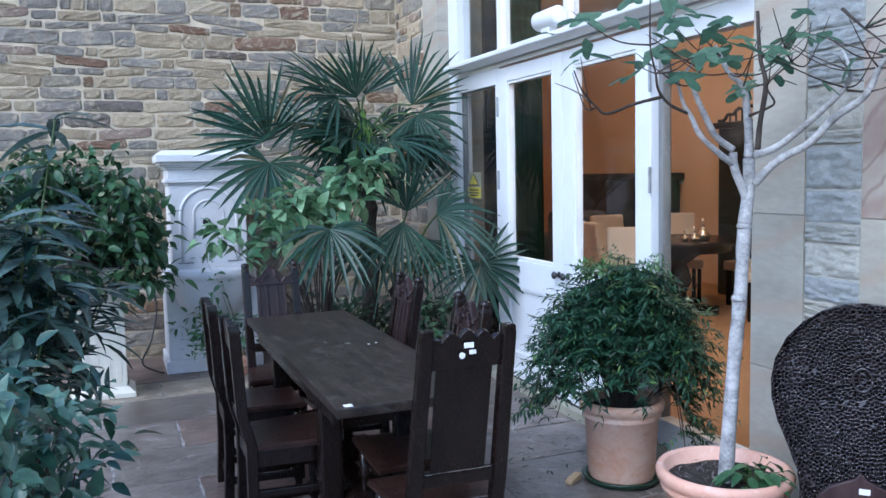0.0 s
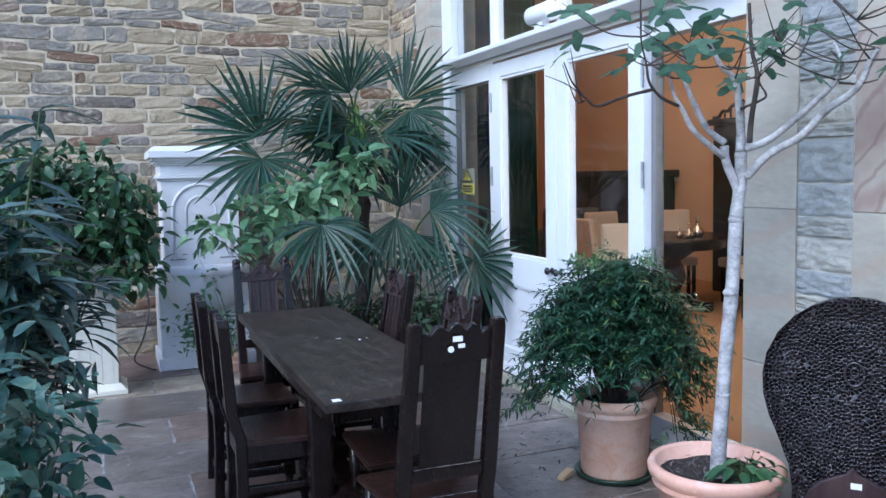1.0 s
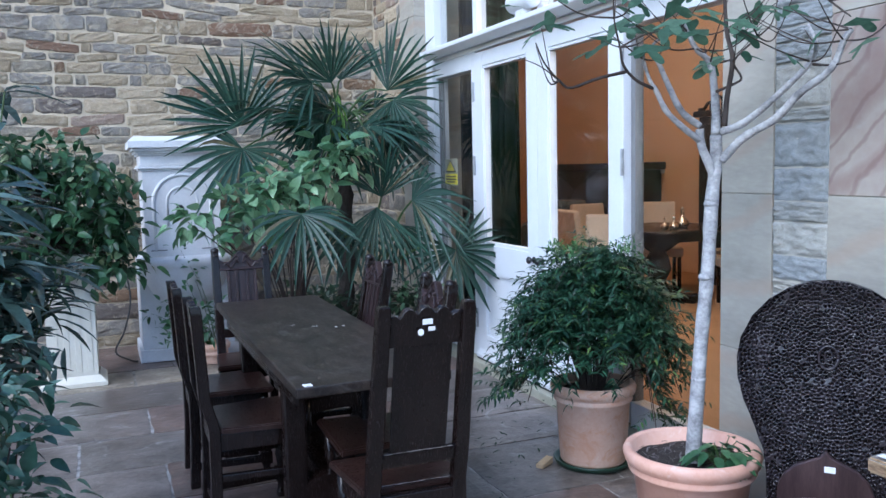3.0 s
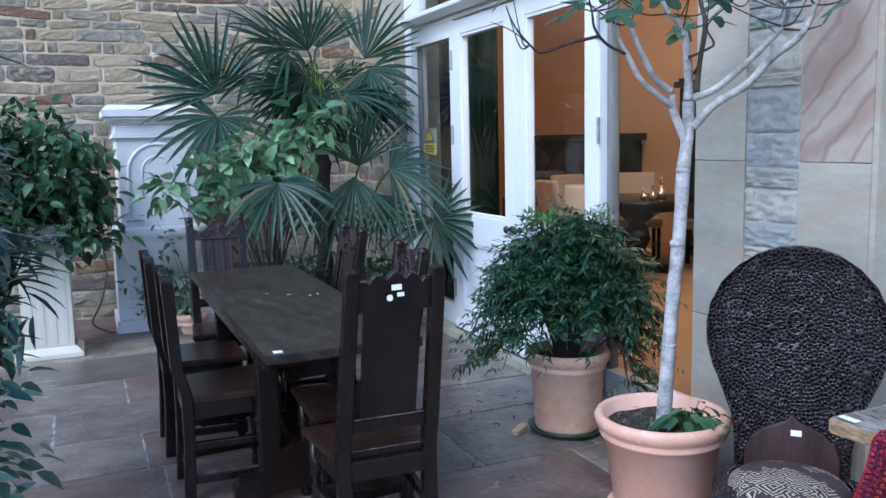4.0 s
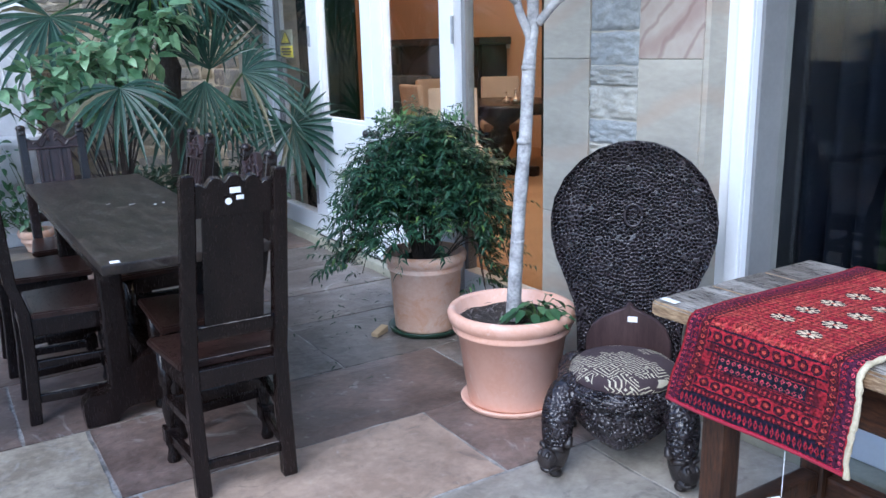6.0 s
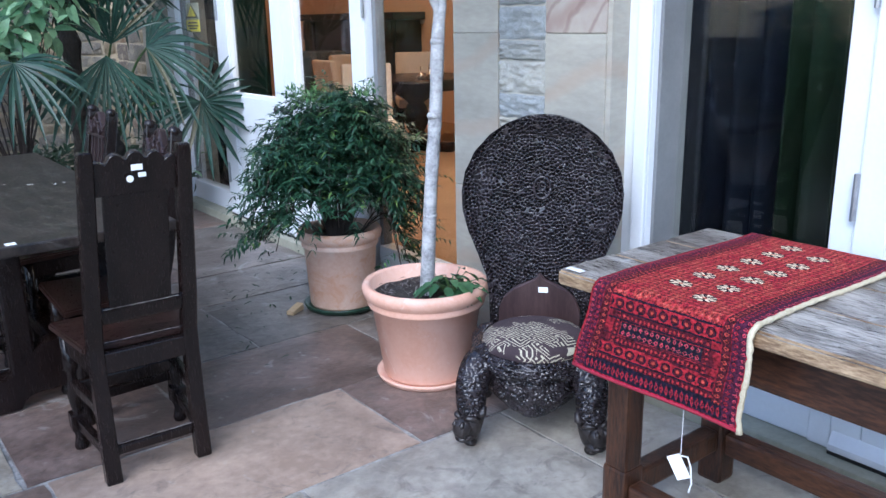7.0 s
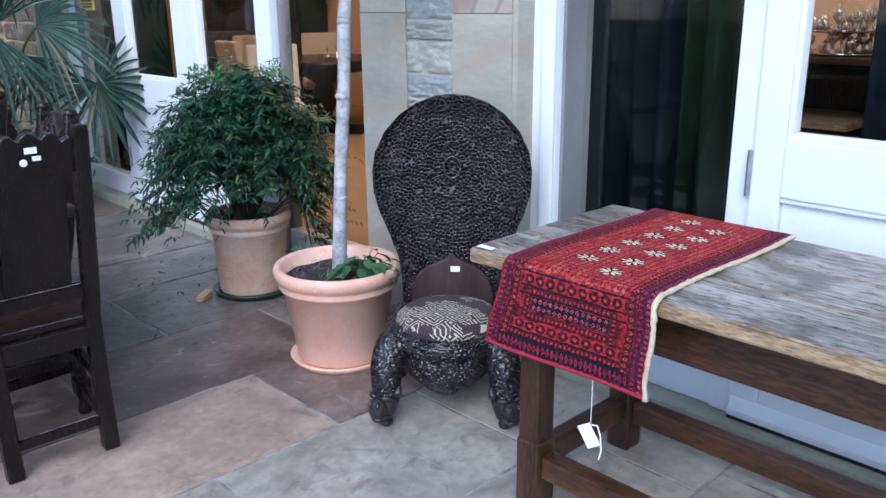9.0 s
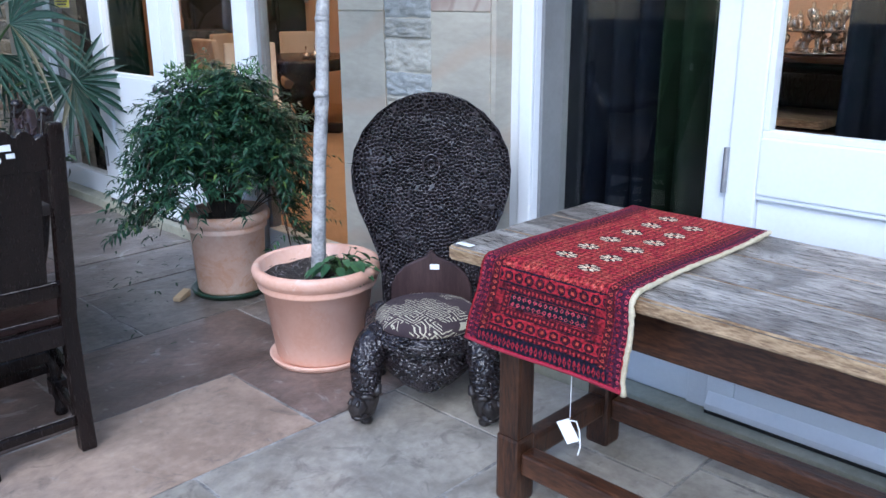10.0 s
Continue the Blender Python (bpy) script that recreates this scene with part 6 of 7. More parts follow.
LIMB_F = [(2.041, 2.3, 1.716), (2.087, 2.249, 1.743), (2.106, 2.242, 1.764), (2.105, 2.276, 1.828), (2.15, 2.209, 1.902), (2.179, 2.173, 1.948), (2.196, 2.165, 2.037)]
LIMB_G = [(2.161, 1.968, 1.778), (2.169, 1.895, 1.767), (2.171, 1.826, 1.773)]
LIMB_HH = [(2.157, 1.993, 2.051), (2.168, 1.911, 1.973), (2.171, 1.831, 1.91)]


def fig_leaf_shape():
    """A lobed leaf: five rounded lobes, slightly cupped."""
    pts = []
    for i in range(33):
        a = math.radians(-100 + 200 * i / 32)
        lobe = 0.5 + 0.5 * math.cos(a * 3.6)
        r = (0.20 + 0.44 * lobe ** 1.3) * (1.0 - 0.18 * abs(a) / 1.7)
        pts.append((r * math.sin(a), 0.35 + r * math.cos(a)))
    vs = [(0, 0.0, 0), (0, 0.35, -0.02)] + [(x, y, -0.22 * (x * x + (y - 0.35) ** 2) + 0.03 * math.sin(9 * x)) for x, y in pts]
    fs = [(1, i + 1, i) for i in range(2, len(vs) - 1)] + [(0, 1, 2), (0, len(vs) - 1, 1)]
    return np.array(vs, float), fs


FIG = fig_leaf_shape()


def fig_tree():
    rnd = random.Random(21)
    t = thing("fig_tree", Matrix.Translation((1.95, 2.30, 0.30)), "young fig tree with pale grey trunk and sparse lobed leaves", "tree")
    base = Matrix.Translation((-1.95, -2.30, -0.30))

    def limb(name, pts, r0, r1, mat, n=10):
        path = smooth_path([base @ Vector(p) for p in pts], 5)
        return part(name, tube(path, taper(r0, r1, len(path), 0.14, rnd), n), mat, t, smooth=True)

    limb("trunk", [(1.945, 2.30, 0.30)] + LIMB_TRUNK, 0.028, 0.021, M_BARK, 14)
    for z in (0.66, 1.04, 1.31):
        k = (z - 0.369) / 1.19
        x = 1.951 + 0.093 * k
        part("bark_ring", lathe([(0.021, -0.014), (0.0275, -0.004), (0.0278, 0.003), (0.021, 0.012)], 14, base @ Matrix.Translation((x, 2.30, z))), M_BARK, t, smooth=True)
    limb("limb", [(2.034, 2.30, 1.31), (2.030, 2.30, 1.37)] + LIMB_A, 0.016, 0.015, M_BARK)
    limb("limb", LIMB_A1, 0.013, 0.004, M_BARK)
    limb("limb", LIMB_A2, 0.013, 0.004, M_BARK)
    limb("limb", LIMB_B, 0.018, 0.006, M_BARK)
    limb("limb", LIMB_C, 0.015, 0.005, M_BARK)
    limb("limb", LIMB_D, 0.016, 0.009, M_BARK)
    limb("limb", LIMB_E, 0.011, 0.006, M_TWIG)
    tips = []
    for pts, r in ((LIMB_A3, 0.008), (LIMB_A4, 0.008), (LIMB_F, 0.007), (LIMB_G, 0.007), (LIMB_HH, 0.008)):
        limb("twig", pts, r * 0.75, r * 0.25, M_TWIG, 8)
        tips += pts[2:]
    # spreading dark twigs above the limbs
    starts = [LIMB_B[4], LIMB_B[5], LIMB_A1[5], LIMB_A2[6], LIMB_A3[3], LIMB_E[2], LIMB_C[5], LIMB_C[4], LIMB_D[5], LIMB_F[4], LIMB_A4[3], LIMB_B[3], LIMB_A3[4], LIMB_E[3], LIMB_D[6], LIMB_HH[1]]
    for i, s in enumerate(starts):
        for q in range(3):
            a = rnd.uniform(0, 2 * math.pi)
            L = rnd.uniform(0.15, 0.36)
            d = Vector((math.cos(a), math.sin(a) * 0.8, 0))
            p0 = Vector(s)
            p1 = p0 + d * L * 0.45 + Vector((0, 0, rnd.uniform(-0.02, 0.06)))
            p2 = p0 + d * L + Vector((0, 0, rnd.uniform(0.05, 0.15)))
            if p2.x > 2.33:
                continue
            limb("twig", [p0, p1, p2], 0.0035, 0.0012, M_TWIG, 6)
            tips += [tuple(p1), tuple(p2), tuple(p2)]
    rows = []
    for p in tips:
        for q in range(rnd.choice((0, 0, 1))):
            a = rnd.uniform(0, 2 * math.pi)
            d = Vector((math.cos(a), math.sin(a), rnd.uniform(-0.35, 0.1)))
            pos = base @ Vector(p) + d * 0.03
            if Vector(p).z < 1.80 and rnd.random() < 0.6:
                continue
            rows.append((pos, d + Vector((0, 0, -0.25)), Vector((rnd.gauss(-0.2, 0.4), rnd.gauss(-0.3, 0.4), 0.9)), rnd.uniform(0.085, 0.145)))
    for i in range(16):
        pos = Vector((rnd.uniform(1.25, 2.28), rnd.uniform(1.85, 2.5), rnd.uniform(1.93, 2.15)))
        if pos.x + 0.15 > 2.4:
            continue
        a = rnd.uniform(0, 2 * math.pi)
        rows.append((base @ pos, Vector((math.cos(a), math.sin(a), rnd.uniform(-0.6, 0.0))), Vector((rnd.gauss(-0.2, 0.4), rnd.gauss(-0.3, 0.4), 0.9)), rnd.uniform(0.08, 0.14)))
    part("crown", leaves_mesh("crown", FIG, rows, M_FIG), None, t, "broad lobed matt green leaves")
    return t


fig_tree()


def sprout(x, y, z, r, n, mat, label, name="seedling", size=0.06):
    rnd = random.Random(int(x * 100 + y * 10))
    s = thing(name, Matrix.Translation((x, y, z)), label, "plant")
    rows, bm = [], bmesh.new()
    for i in range(n):
        a, q = rnd.uniform(0, 6.28), rnd.uniform(0.2, 1.0)
        tip = Vector((math.cos(a) * r * q, math.sin(a) * r * q, rnd.uniform(0.015, 0.09)))
        add_tube(bm, [(0, 0, 0), tip * 0.5 + Vector((0, 0, 0.02)), tip], 0.0016, 5)
        rows.append((tip, Vector((math.cos(a + rnd.gauss(0, 0.5)), math.sin(a), rnd.uniform(-0.5, 0.1))), Vector((0, 0, 1)), size * rnd.uniform(0.7, 1.3)))
    part("stem", bm, M_STALK, s)
    part("foliage", leaves_mesh("foliage", BROAD, rows, mat), None, s)
    return s


sprout(1.985, 2.19, 0.350, 0.115, 46, M_IVY, "small fresh green seedlings in the fig pot", size=0.062)


# ---- potted bush ----
def fine_bush():
    rnd = random.Random(33)
    b = thing("potted_bush", Matrix.Translation((BX, BY, 0.35)), "dense evergreen bush with fine arching leaflets, in pot", "plant")
    rows, bm = [], bmesh.new()

    def spray(p, d, L):
        """A leaf stalk with paired leaflets."""
        n = 5
        for i in range(n):
            f = (i + 1) / n
            q = p + d * (L * f) + Vector((0, 0, -0.12 * L * f * f))
            for sgn in (-1, 1):
                side = d.cross(Vector((0, 0, 1)))
                if side.length < 0.05:
                    side = Vector((1, 0, 0))
                side.normalize()
                dd = (d * 0.65 + side * sgn * 0.8 + Vector((0, 0, -0.05 + rnd.gauss(0, 0.3)))).normalized()
                rows.append((q, dd, Vector((rnd.gauss(0, 0.3), rnd.gauss(0, 0.3), 1)), rnd.uniform(0.032, 0.056)))

    for i in range(190):
        a = rnd.uniform(0, 2 * math.pi)
        reach = 0.46 * math.sqrt(rnd.uniform(0.02, 1.0)) * rnd.uniform(0.85, 1.08)
        d = Vector((math.cos(a), math.sin(a), 0))
        top = 0.80 - 0.38 * min(1.0, reach / 0.46) + rnd.uniform(-0.16, 0.06)
        end = top - 0.10 - 0.42 * (reach / 0.46) ** 2 * rnd.random()
        wide = abs(d.x * 0.87 - d.y * 0.5)
        droop = max(end, 0.0 if reach > 0.36 and wide > 0.66 else 0.18)
        pts = [Vector((d.x * 0.05, d.y * 0.05, 0.0)), d * reach * 0.35 + Vector((0, 0, top * 0.72)), d * reach * 0.72 + Vector((0, 0, top)), d * reach + Vector((0, 0, droop))]
        if BX + pts[-1].x > 2.44:
            pts = [Vector((p.x * (2.44 - BX) / pts[-1].x, p.y, p.z)) for p in pts]
        path = smooth_path(pts, 4)
        add_tube(bm, path[::2] + [path[-1]], 0.0022, 4)
        for j in range(4, len(path)):
            for q in range(rnd.choice((1, 1, 2))):
                dd = (d + Vector((rnd.gauss(0, 0.8), rnd.gauss(0, 0.8), rnd.gauss(-0.1, 0.5)))).normalized()
                spray(path[j], dd, rnd.uniform(0.08, 0.15))
    for i in range(16):
        sgn = 1 if i < 11 else -1
        d = Vector((0.85 * sgn + rnd.gauss(0, 0.15), -0.55 * sgn + rnd.gauss(0, 0.2), 0)).normalized()
        reach = rnd.uniform(0.30, 0.44)
        pts = [Vector((d.x * 0.1, d.y * 0.1, 0.02)), d * 0.24 + Vector((0, 0, rnd.uniform(0.10, 0.2))), d * reach + Vector((0, 0, rnd.uniform(-0.24, -0.02) if sgn > 0 else rnd.uniform(-0.08, 0.05)))]
        if BX + pts[-1].x > 2.42:
            continue
        path = smooth_path(pts, 5)
        add_tube(bm, path, 0.0022, 4)
        for j in range(4, len(path)):
            spray(path[j], (d + rand_dir(rnd) * 0.6).normalized(), rnd.uniform(0.06, 0.1))
    part("stem", bm, M_TWIG, b, "thin brown stems")
    part("crown", leaves_mesh("crown", SMALL, rows, M_BAMBOO), None, b, "fine mid-green leaflets")
    # a few light shoots above the crown
    rows = []
    for i in range(26):
        p = Vector((-0.05 + rnd.gauss(0, 0.09), rnd.gauss(0, 0.09), 0.67))
        d = Vector((rnd.gauss(0, 0.5), rnd.gauss(0, 0.5), 1)).normalized()
        for j in range(15):
            q = p + d * (0.015 * j) + Vector((0, 0, -0.0007 * j * j))
            rows.append((q, (d * 0.4 + rand_dir(rnd)).normalized(), Vector((0, 0, 1)), rnd.uniform(0.025, 0.04)))
    part("young_growth", leaves_mesh("young_growth", SMALL, rows, M_SHOOT), None, b, "light green young shoots")
    return b


fine_bush()


# ---- fan palms ----
def fan(hub, axis, normal, radius, blades, span, droop, seed, tipdown=0.0):
    """Blades of one palm leaf round its hub: vertices and faces, folded and splitting towards the tips."""
    rnd = random.Random(seed)
    hub, ax = Vector(hub), Vector(axis).normalized()
    nz = (Vector(normal) - ax * Vector(normal).dot(ax)).normalized()
    side = ax.cross(nz)
    vs, fs = [], []
    blades = max(8, round(blades * 0.68))
    da = math.radians(span) / blades
    for i in range(blades):
        a = -math.radians(span) / 2 + (i + 0.5) * da + rnd.gauss(0, 0.02)
        L = radius * (0.78 + 0.22 * math.cos(a * 0.7)) * rnd.uniform(0.88, 1.08)
        d = (ax * math.cos(a) + side * math.sin(a) + nz * (0.12 + rnd.gauss(0, 0.05))).normalized()
        t = d.cross(nz).normalized()
        b0 = len(vs)
        steps = (0.0, 0.18, 0.36, 0.58, 0.8, 1.0)
        bend = droop * rnd.uniform(0.6, 1.5)
        kink = rnd.random() < 0.25
        for s in steps:
            c = hub + d * (L * s) + Vector((0, 0, -bend * L * s ** 2.2))
            if kink and s > 0.7:
                c += Vector((0, 0, -0.5 * L * (s - 0.7)))
            w = L * s * math.tan(da / 2) if s <= 0.36 else L * 0.37 * math.tan(da / 2) * (1 - ((s - 0.36) / 0.64) ** 3)
            w = max(w, 0.0012)
            vs += [c - t * w + nz * w * 0.5, c, c + t * w + nz * w * 0.5]
        for k in range(len(steps) - 1):
            p, q = b0 + 3 * k, b0 + 3 * k + 3
            fs += [(p, p + 1, q + 1, q), (p + 1, p + 2, q + 2, q + 1)]
    return vs, fs


def fan_palm(base, height, lean, fronds, label):
    p = thing("fan_palm", Matrix.Translation(base), label, "palm")
    off = Vector(base)
    top = Vector((lean[0], lean[1], height))
    rnd = random.Random(int(height * 100))
    path = smooth_path([Vector((0, 0, 0)), top * 0.5 + Vector((0.02, 0, 0)), top], 12)
    bm = add_tube(bmesh.new(), path, [(0.058 + 0.012 * math.sin(i * 2.1) + 0.012 * rnd.random()) * (0.45 if i == len(path) - 1 else 1.0) for i in range(len(path))], 14)
    part("trunk", bm, M_PALMTRUNK, p, "shaggy dark fibrous trunk")
    for i, (hub, axis, normal, radius, blades, span, droop, mat) in enumerate(fronds):
        h = Vector(hub) - off
        vs, fs = fan(h, axis, normal, radius, blades, span, droop, 100 + i + int(base[0] * 10))
        me = bpy.data.meshes.new("frond")
        me.from_pydata([tuple(v) for v in vs], [], fs)
        me.materials.append(mat)
        fr = part("frond", me, None, p)
        s = top + Vector((rnd.gauss(0, 0.03), rnd.gauss(0, 0.03), -0.1 * rnd.random()))
        mid = s.lerp(h, 0.55) + Vector((0, 0, 0.10))
        part("stalk", tube(smooth_path([s, mid, h], 5), taper(0.011, 0.006, 11), 6), M_STALK, fr, "green leaf stalk")
    return p


P, Y = M_PALM, M_PALMBRIGHT
TOWARD = (-0.35, -0.85, 0.35)
rp = random.Random(9)
INNER = []
for i in range(13):
    a = rp.uniform(0, 2 * math.pi)
    d = Vector((math.cos(a), math.sin(a) * 0.6 - 0.15, rp.uniform(-0.35, 0.75)))
    hub = Vector((1.76, 6.2, 1.88)) + d * rp.uniform(0.14, 0.34)
    INNER.append((tuple(hub), tuple(d + Vector((0, 0, -0.1))), (rp.gauss(0, 0.4), -0.7, 0.6), rp.uniform(0.36, 0.5), 24, rp.uniform(120, 190), rp.uniform(0.15, 0.35), P))
fan_palm((1.72, 6.25, 0.0), 1.85, (0.0, -0.05), INNER + [
    ((0.93, 6.00, 1.80), (-0.42, 0.15, 0.90), TOWARD, 0.62, 30, 170, 0.06, P),
    ((0.92, 5.95, 1.63), (-0.25, -0.1, -0.55), (-0.3, -0.8, 0.5), 0.50, 26, 250, 0.20, P),
    ((1.20, 6.10, 1.95), (-0.9, 0.0, 0.15), (-0.1, -0.5, 0.9), 0.62, 26, 150, 0.12, P),
    ((1.45, 5.95, 2.10), (-0.8, -0.2, 0.35), (-0.1, -0.6, 0.8), 0.66, 28, 150, 0.16, P),
    ((1.62, 6.05, 2.12), (-0.35, -0.1, 0.8), TOWARD, 0.50, 24, 130, 0.10, P),
    ((1.64, 5.95, 2.02), (-0.05, -0.15, -0.9), TOWARD, 0.42, 10, 40, 0.05, Y),
    ((1.72, 6.15, 2.15), (0.25, 0.1, 0.8), TOWARD, 0.45, 22, 120, 0.08, P),
    ((2.04, 5.98, 2.06), (0.45, -0.2, 0.85), (-0.6, -0.7, 0.4), 0.58, 26, 130, 0.05, P),
    ((2.06, 5.92, 1.98), (0.25, -0.35, -0.55), (-0.5, -0.7, 0.6), 0.42, 24, 200, 0.20, P),
    ((1.52, 5.85, 1.80), (-0.6, -0.5, 0.0), (0, -0.4, 0.9), 0.66, 28, 170, 0.22, P),
    ((1.78, 5.80, 1.78), (0.55, -0.45, -0.1), (0, -0.4, 0.9), 0.58, 26, 170, 0.25, P),
    ((2.10, 6.20, 1.72), (0.35, -0.3, -0.4), (-0.4, -0.8, 0.4), 0.45, 24, 180, 0.25, P),
    ((1.70, 6.35, 1.75), (0.1, -0.1, -0.8), TOWARD, 0.5, 24, 220, 0.2, P),
], "tall fan palm with dark trunk and deep green fronds")
fan_palm((1.80, 5.62, 0.0), 0.72, (-0.04, 0.0), [
    ((1.76, 5.35, 1.27), (-0.02, -0.05, 1.0), (-0.4, -0.9, 0.1), 0.47, 26, 130, 0.02, P),
    ((1.70, 5.28, 1.20), (-0.1, -0.25, -0.9), (-0.3, -0.9, 0.3), 0.52, 22, 110, 0.12, P),
    ((1.95, 5.26, 1.24), (0.8, -0.35, 0.05), (-0.3, -0.8, 0.55), 0.50, 26, 170, 0.42, P),
    ((1.12, 5.02, 1.19), (-0.05, -0.35, -0.45), (-0.2, -0.8, 0.6), 0.42, 28, 240, 0.34, P),
    ((2.26, 5.22, 0.88), (0.35, -0.25, -0.7), (-0.4, -0.9, 0.25), 0.44, 34, 300, 0.06, P),
    ((1.98, 5.55, 1.05), (0.3, -0.2, -0.8), (-0.3, -0.9, 0.3), 0.40, 22, 120, 0.15, P),
    ((1.55, 5.50, 1.08), (-0.3, -0.3, -0.5), (-0.3, -0.8, 0.5), 0.42, 24, 200, 0.25, P),
], "low fan palm with spreading drooping fronds beside the doors")


# ---- leafy plants ----
def leafy(name, origin, clusters, shape, mat, size, per, label, spread=0.09, stem=0.006, seed=1, up=0.5, droop=0.3, twig=M_STALK, outward=0.0):
    """Stems from the origin to each cluster, leaves whorled round the stem ends."""
    rnd = random.Random(seed)
    o = Vector(origin)
    t = thing(name, Matrix.Translation(o), label, "plant")
    bm, rows = bmesh.new(), []
    for c in clusters:
        c = Vector(c) - o
        mid = c * 0.5 + Vector((rnd.gauss(0, 0.04), rnd.gauss(0, 0.04), 0.06))
        path = smooth_path([Vector((rnd.gauss(0, 0.02), rnd.gauss(0, 0.02), 0)), mid, c], 5)
        add_tube(bm, path, taper(stem, stem * 0.4, len(path)), 6)
        for i in range(per):
            p = c + Vector((rnd.gauss(0, spread), rnd.gauss(0, spread), rnd.gauss(0, spread * 0.8)))
            d = (p - c).normalized() * (0.6 + outward) + rand_dir(rnd) * 0.5 + Vector((0, 0, up - droop * rnd.random() * 2))
            rows.append((p, d, Vector((rnd.gauss(0, 0.4), rnd.gauss(0, 0.4) - 0.2, 1)), size * rnd.uniform(0.6, 1.25)))
    part("stem", bm, twig, t)
    part("foliage", leaves_mesh("foliage", shape, rows, mat), None, t)
    return t


pot("terracotta_pot", 1.20, 5.74, 0.14, 0.175, 0.34, M_TERRA, "terracotta pot by the rubble wall").location.z = 0.005
leafy("citrus_bush", (1.20, 5.72, 0.30), [(0.96, 5.29, 1.38), (0.88, 5.25, 1.32), (1.06, 5.29, 1.35), (1.41, 5.29, 1.55), (1.48, 5.29, 1.58), (1.35, 5.34, 1.59), (0.52, 5.20, 1.21), (0.45, 5.25, 1.16),
                                          (0.70, 5.25, 1.27), (0.81, 5.29, 1.25), (1.14, 5.34, 1.43), (0.90, 5.20, 1.16), (1.02, 5.25, 1.22), (0.60, 5.29, 1.07), (1.20, 5.38, 1.28), (0.79, 5.29, 1.10),
                                          (1.29, 5.38, 1.19), (1.06, 5.38, 1.07), (1.00, 5.22, 1.42), (1.10, 5.22, 1.38), (0.94, 5.18, 1.30), (1.08, 5.18, 1.28), (1.16, 5.24, 1.33), (0.86, 5.18, 1.24), (1.22, 5.26, 1.42), (1.40, 5.25, 1.48), (1.30, 5.25, 1.52), (1.46, 5.25, 1.63), (1.25, 5.22, 1.36), (1.36, 5.22, 1.36), (1.52, 5.25, 1.55)],
      BROAD, M_CITRUS, 0.108, 14, "leafy shrub with broad fresh green leaves, in pot", 0.055, 0.006, 3, up=0.15, droop=0.35, outward=0.6, twig=M_TWIG)
pot("terracotta_pot", 0.70, 6.38, 0.075, 0.10, 0.16, M_TERRA, "small terracotta pot at the foot of the fountain").location.z = 0.003
rr = random.Random(12)
leafy("potted_ivy", (0.70, 6.38, 0.11), [(rr.uniform(0.35, 0.80), rr.uniform(6.2, 6.42), rr.uniform(0.18, 0.52)) for i in range(26)] + [(0.52, 6.4, 0.66), (0.55, 6.4, 0.78), (0.50, 6.42, 0.88), (0.60, 6.4, 0.72), (0.26, 6.4, 0.42)],
      OVATE, M_IVY, 0.062, 8, "small trailing green plant in a pot", 0.04, 0.003, 5)
cl = []
for i in range(150):
    a, q = rr.uniform(0, 6.28), math.sqrt(rr.random())
    cl.append((-0.46 + 0.58 * q * math.cos(a), 6.12 + rr.uniform(-0.28, 0.25), 1.20 + 0.50 * q * math.sin(a)))
for i in range(26):
    cl.append((rr.uniform(-0.2, 0.12), rr.uniform(5.9, 6.2), rr.uniform(0.75, 1.45)))
leafy("climbing_shrub", (-0.30, 6.22, 0.92), cl, OVATE, M_CLIMBER, 0.098, 14, "dense glossy-leaved shrub on the cream plinth", 0.07, 0.005, 6, up=0.1, droop=0.45, twig=M_TWIG, outward=0.2)
gc = [(rr.uniform(1.30, 2.30), rr.uniform(5.75, 6.6), rr.uniform(0.12, 0.50)) for i in range(90)]
leafy("ground_cover", (1.80, 6.15, 0.0), gc, OVATE, M_DARKLEAF, 0.07, 14, "dark low ground-cover plants behind the table", 0.06, 0.003, 7)
leafy("ground_cover", (2.15, 5.75, 0.0), [(rr.uniform(1.95, 2.32), rr.uniform(5.5, 6.0), rr.uniform(0.25, 0.52)) for i in range(14)], OVATE, M_CITRUS, 0.085, 6, "light green leafy plant beside the door jamb", 0.05, 0.003, 8)


def oleander():
    rnd = random.Random(17)
    o = Vector((-0.48, 3.0, 0.0))
    t = thing("oleander", Matrix.Translation(o), "tall shrub with long blue-green lance leaves", "plant")
    bm, rows = bmesh.new(), []
    for i in range(26):
        end = Vector((rnd.uniform(-0.72, -0.14), rnd.uniform(2.75, 3.3), rnd.uniform(1.0, 1.52))) - o
        if i == 0:
            end = Vector((-0.315, 2.90, 1.74)) - o
        mid = end * 0.55 + Vector((-0.05, 0, 0.05))
        path = smooth_path([Vector((rnd.gauss(0, 0.05), rnd.gauss(0, 0.05), 0)), mid, end], 10)
        add_tube(bm, path, taper(0.008, 0.003, len(path)), 6)
        for j in range(11, len(path)):
            for q in range(3):
                a = rnd.uniform(0, 6.28)
                d = Vector((math.cos(a), math.sin(a), rnd.uniform(-0.25, 0.45)))
                rows.append((path[j], d, Vector((0, 0, 1)) + rand_dir(rnd) * 0.4, rnd.uniform(0.14, 0.22)))
    for i in range(60):
        p = Vector((rnd.uniform(-0.66, -0.16), rnd.uniform(2.75, 3.2), rnd.uniform(0.80, 1.12))) - o
        rows.append((p, rand_dir(rnd) + Vector((0.3, -0.2, -0.4)), Vector((0, 0, 1)), rnd.uniform(0.11, 0.17)))
    part("stem", bm, M_STALK, t)
    part("foliage", leaves_mesh("foliage", LANCE, rows, M_OLEANDER), None, t)
    return t


oleander()
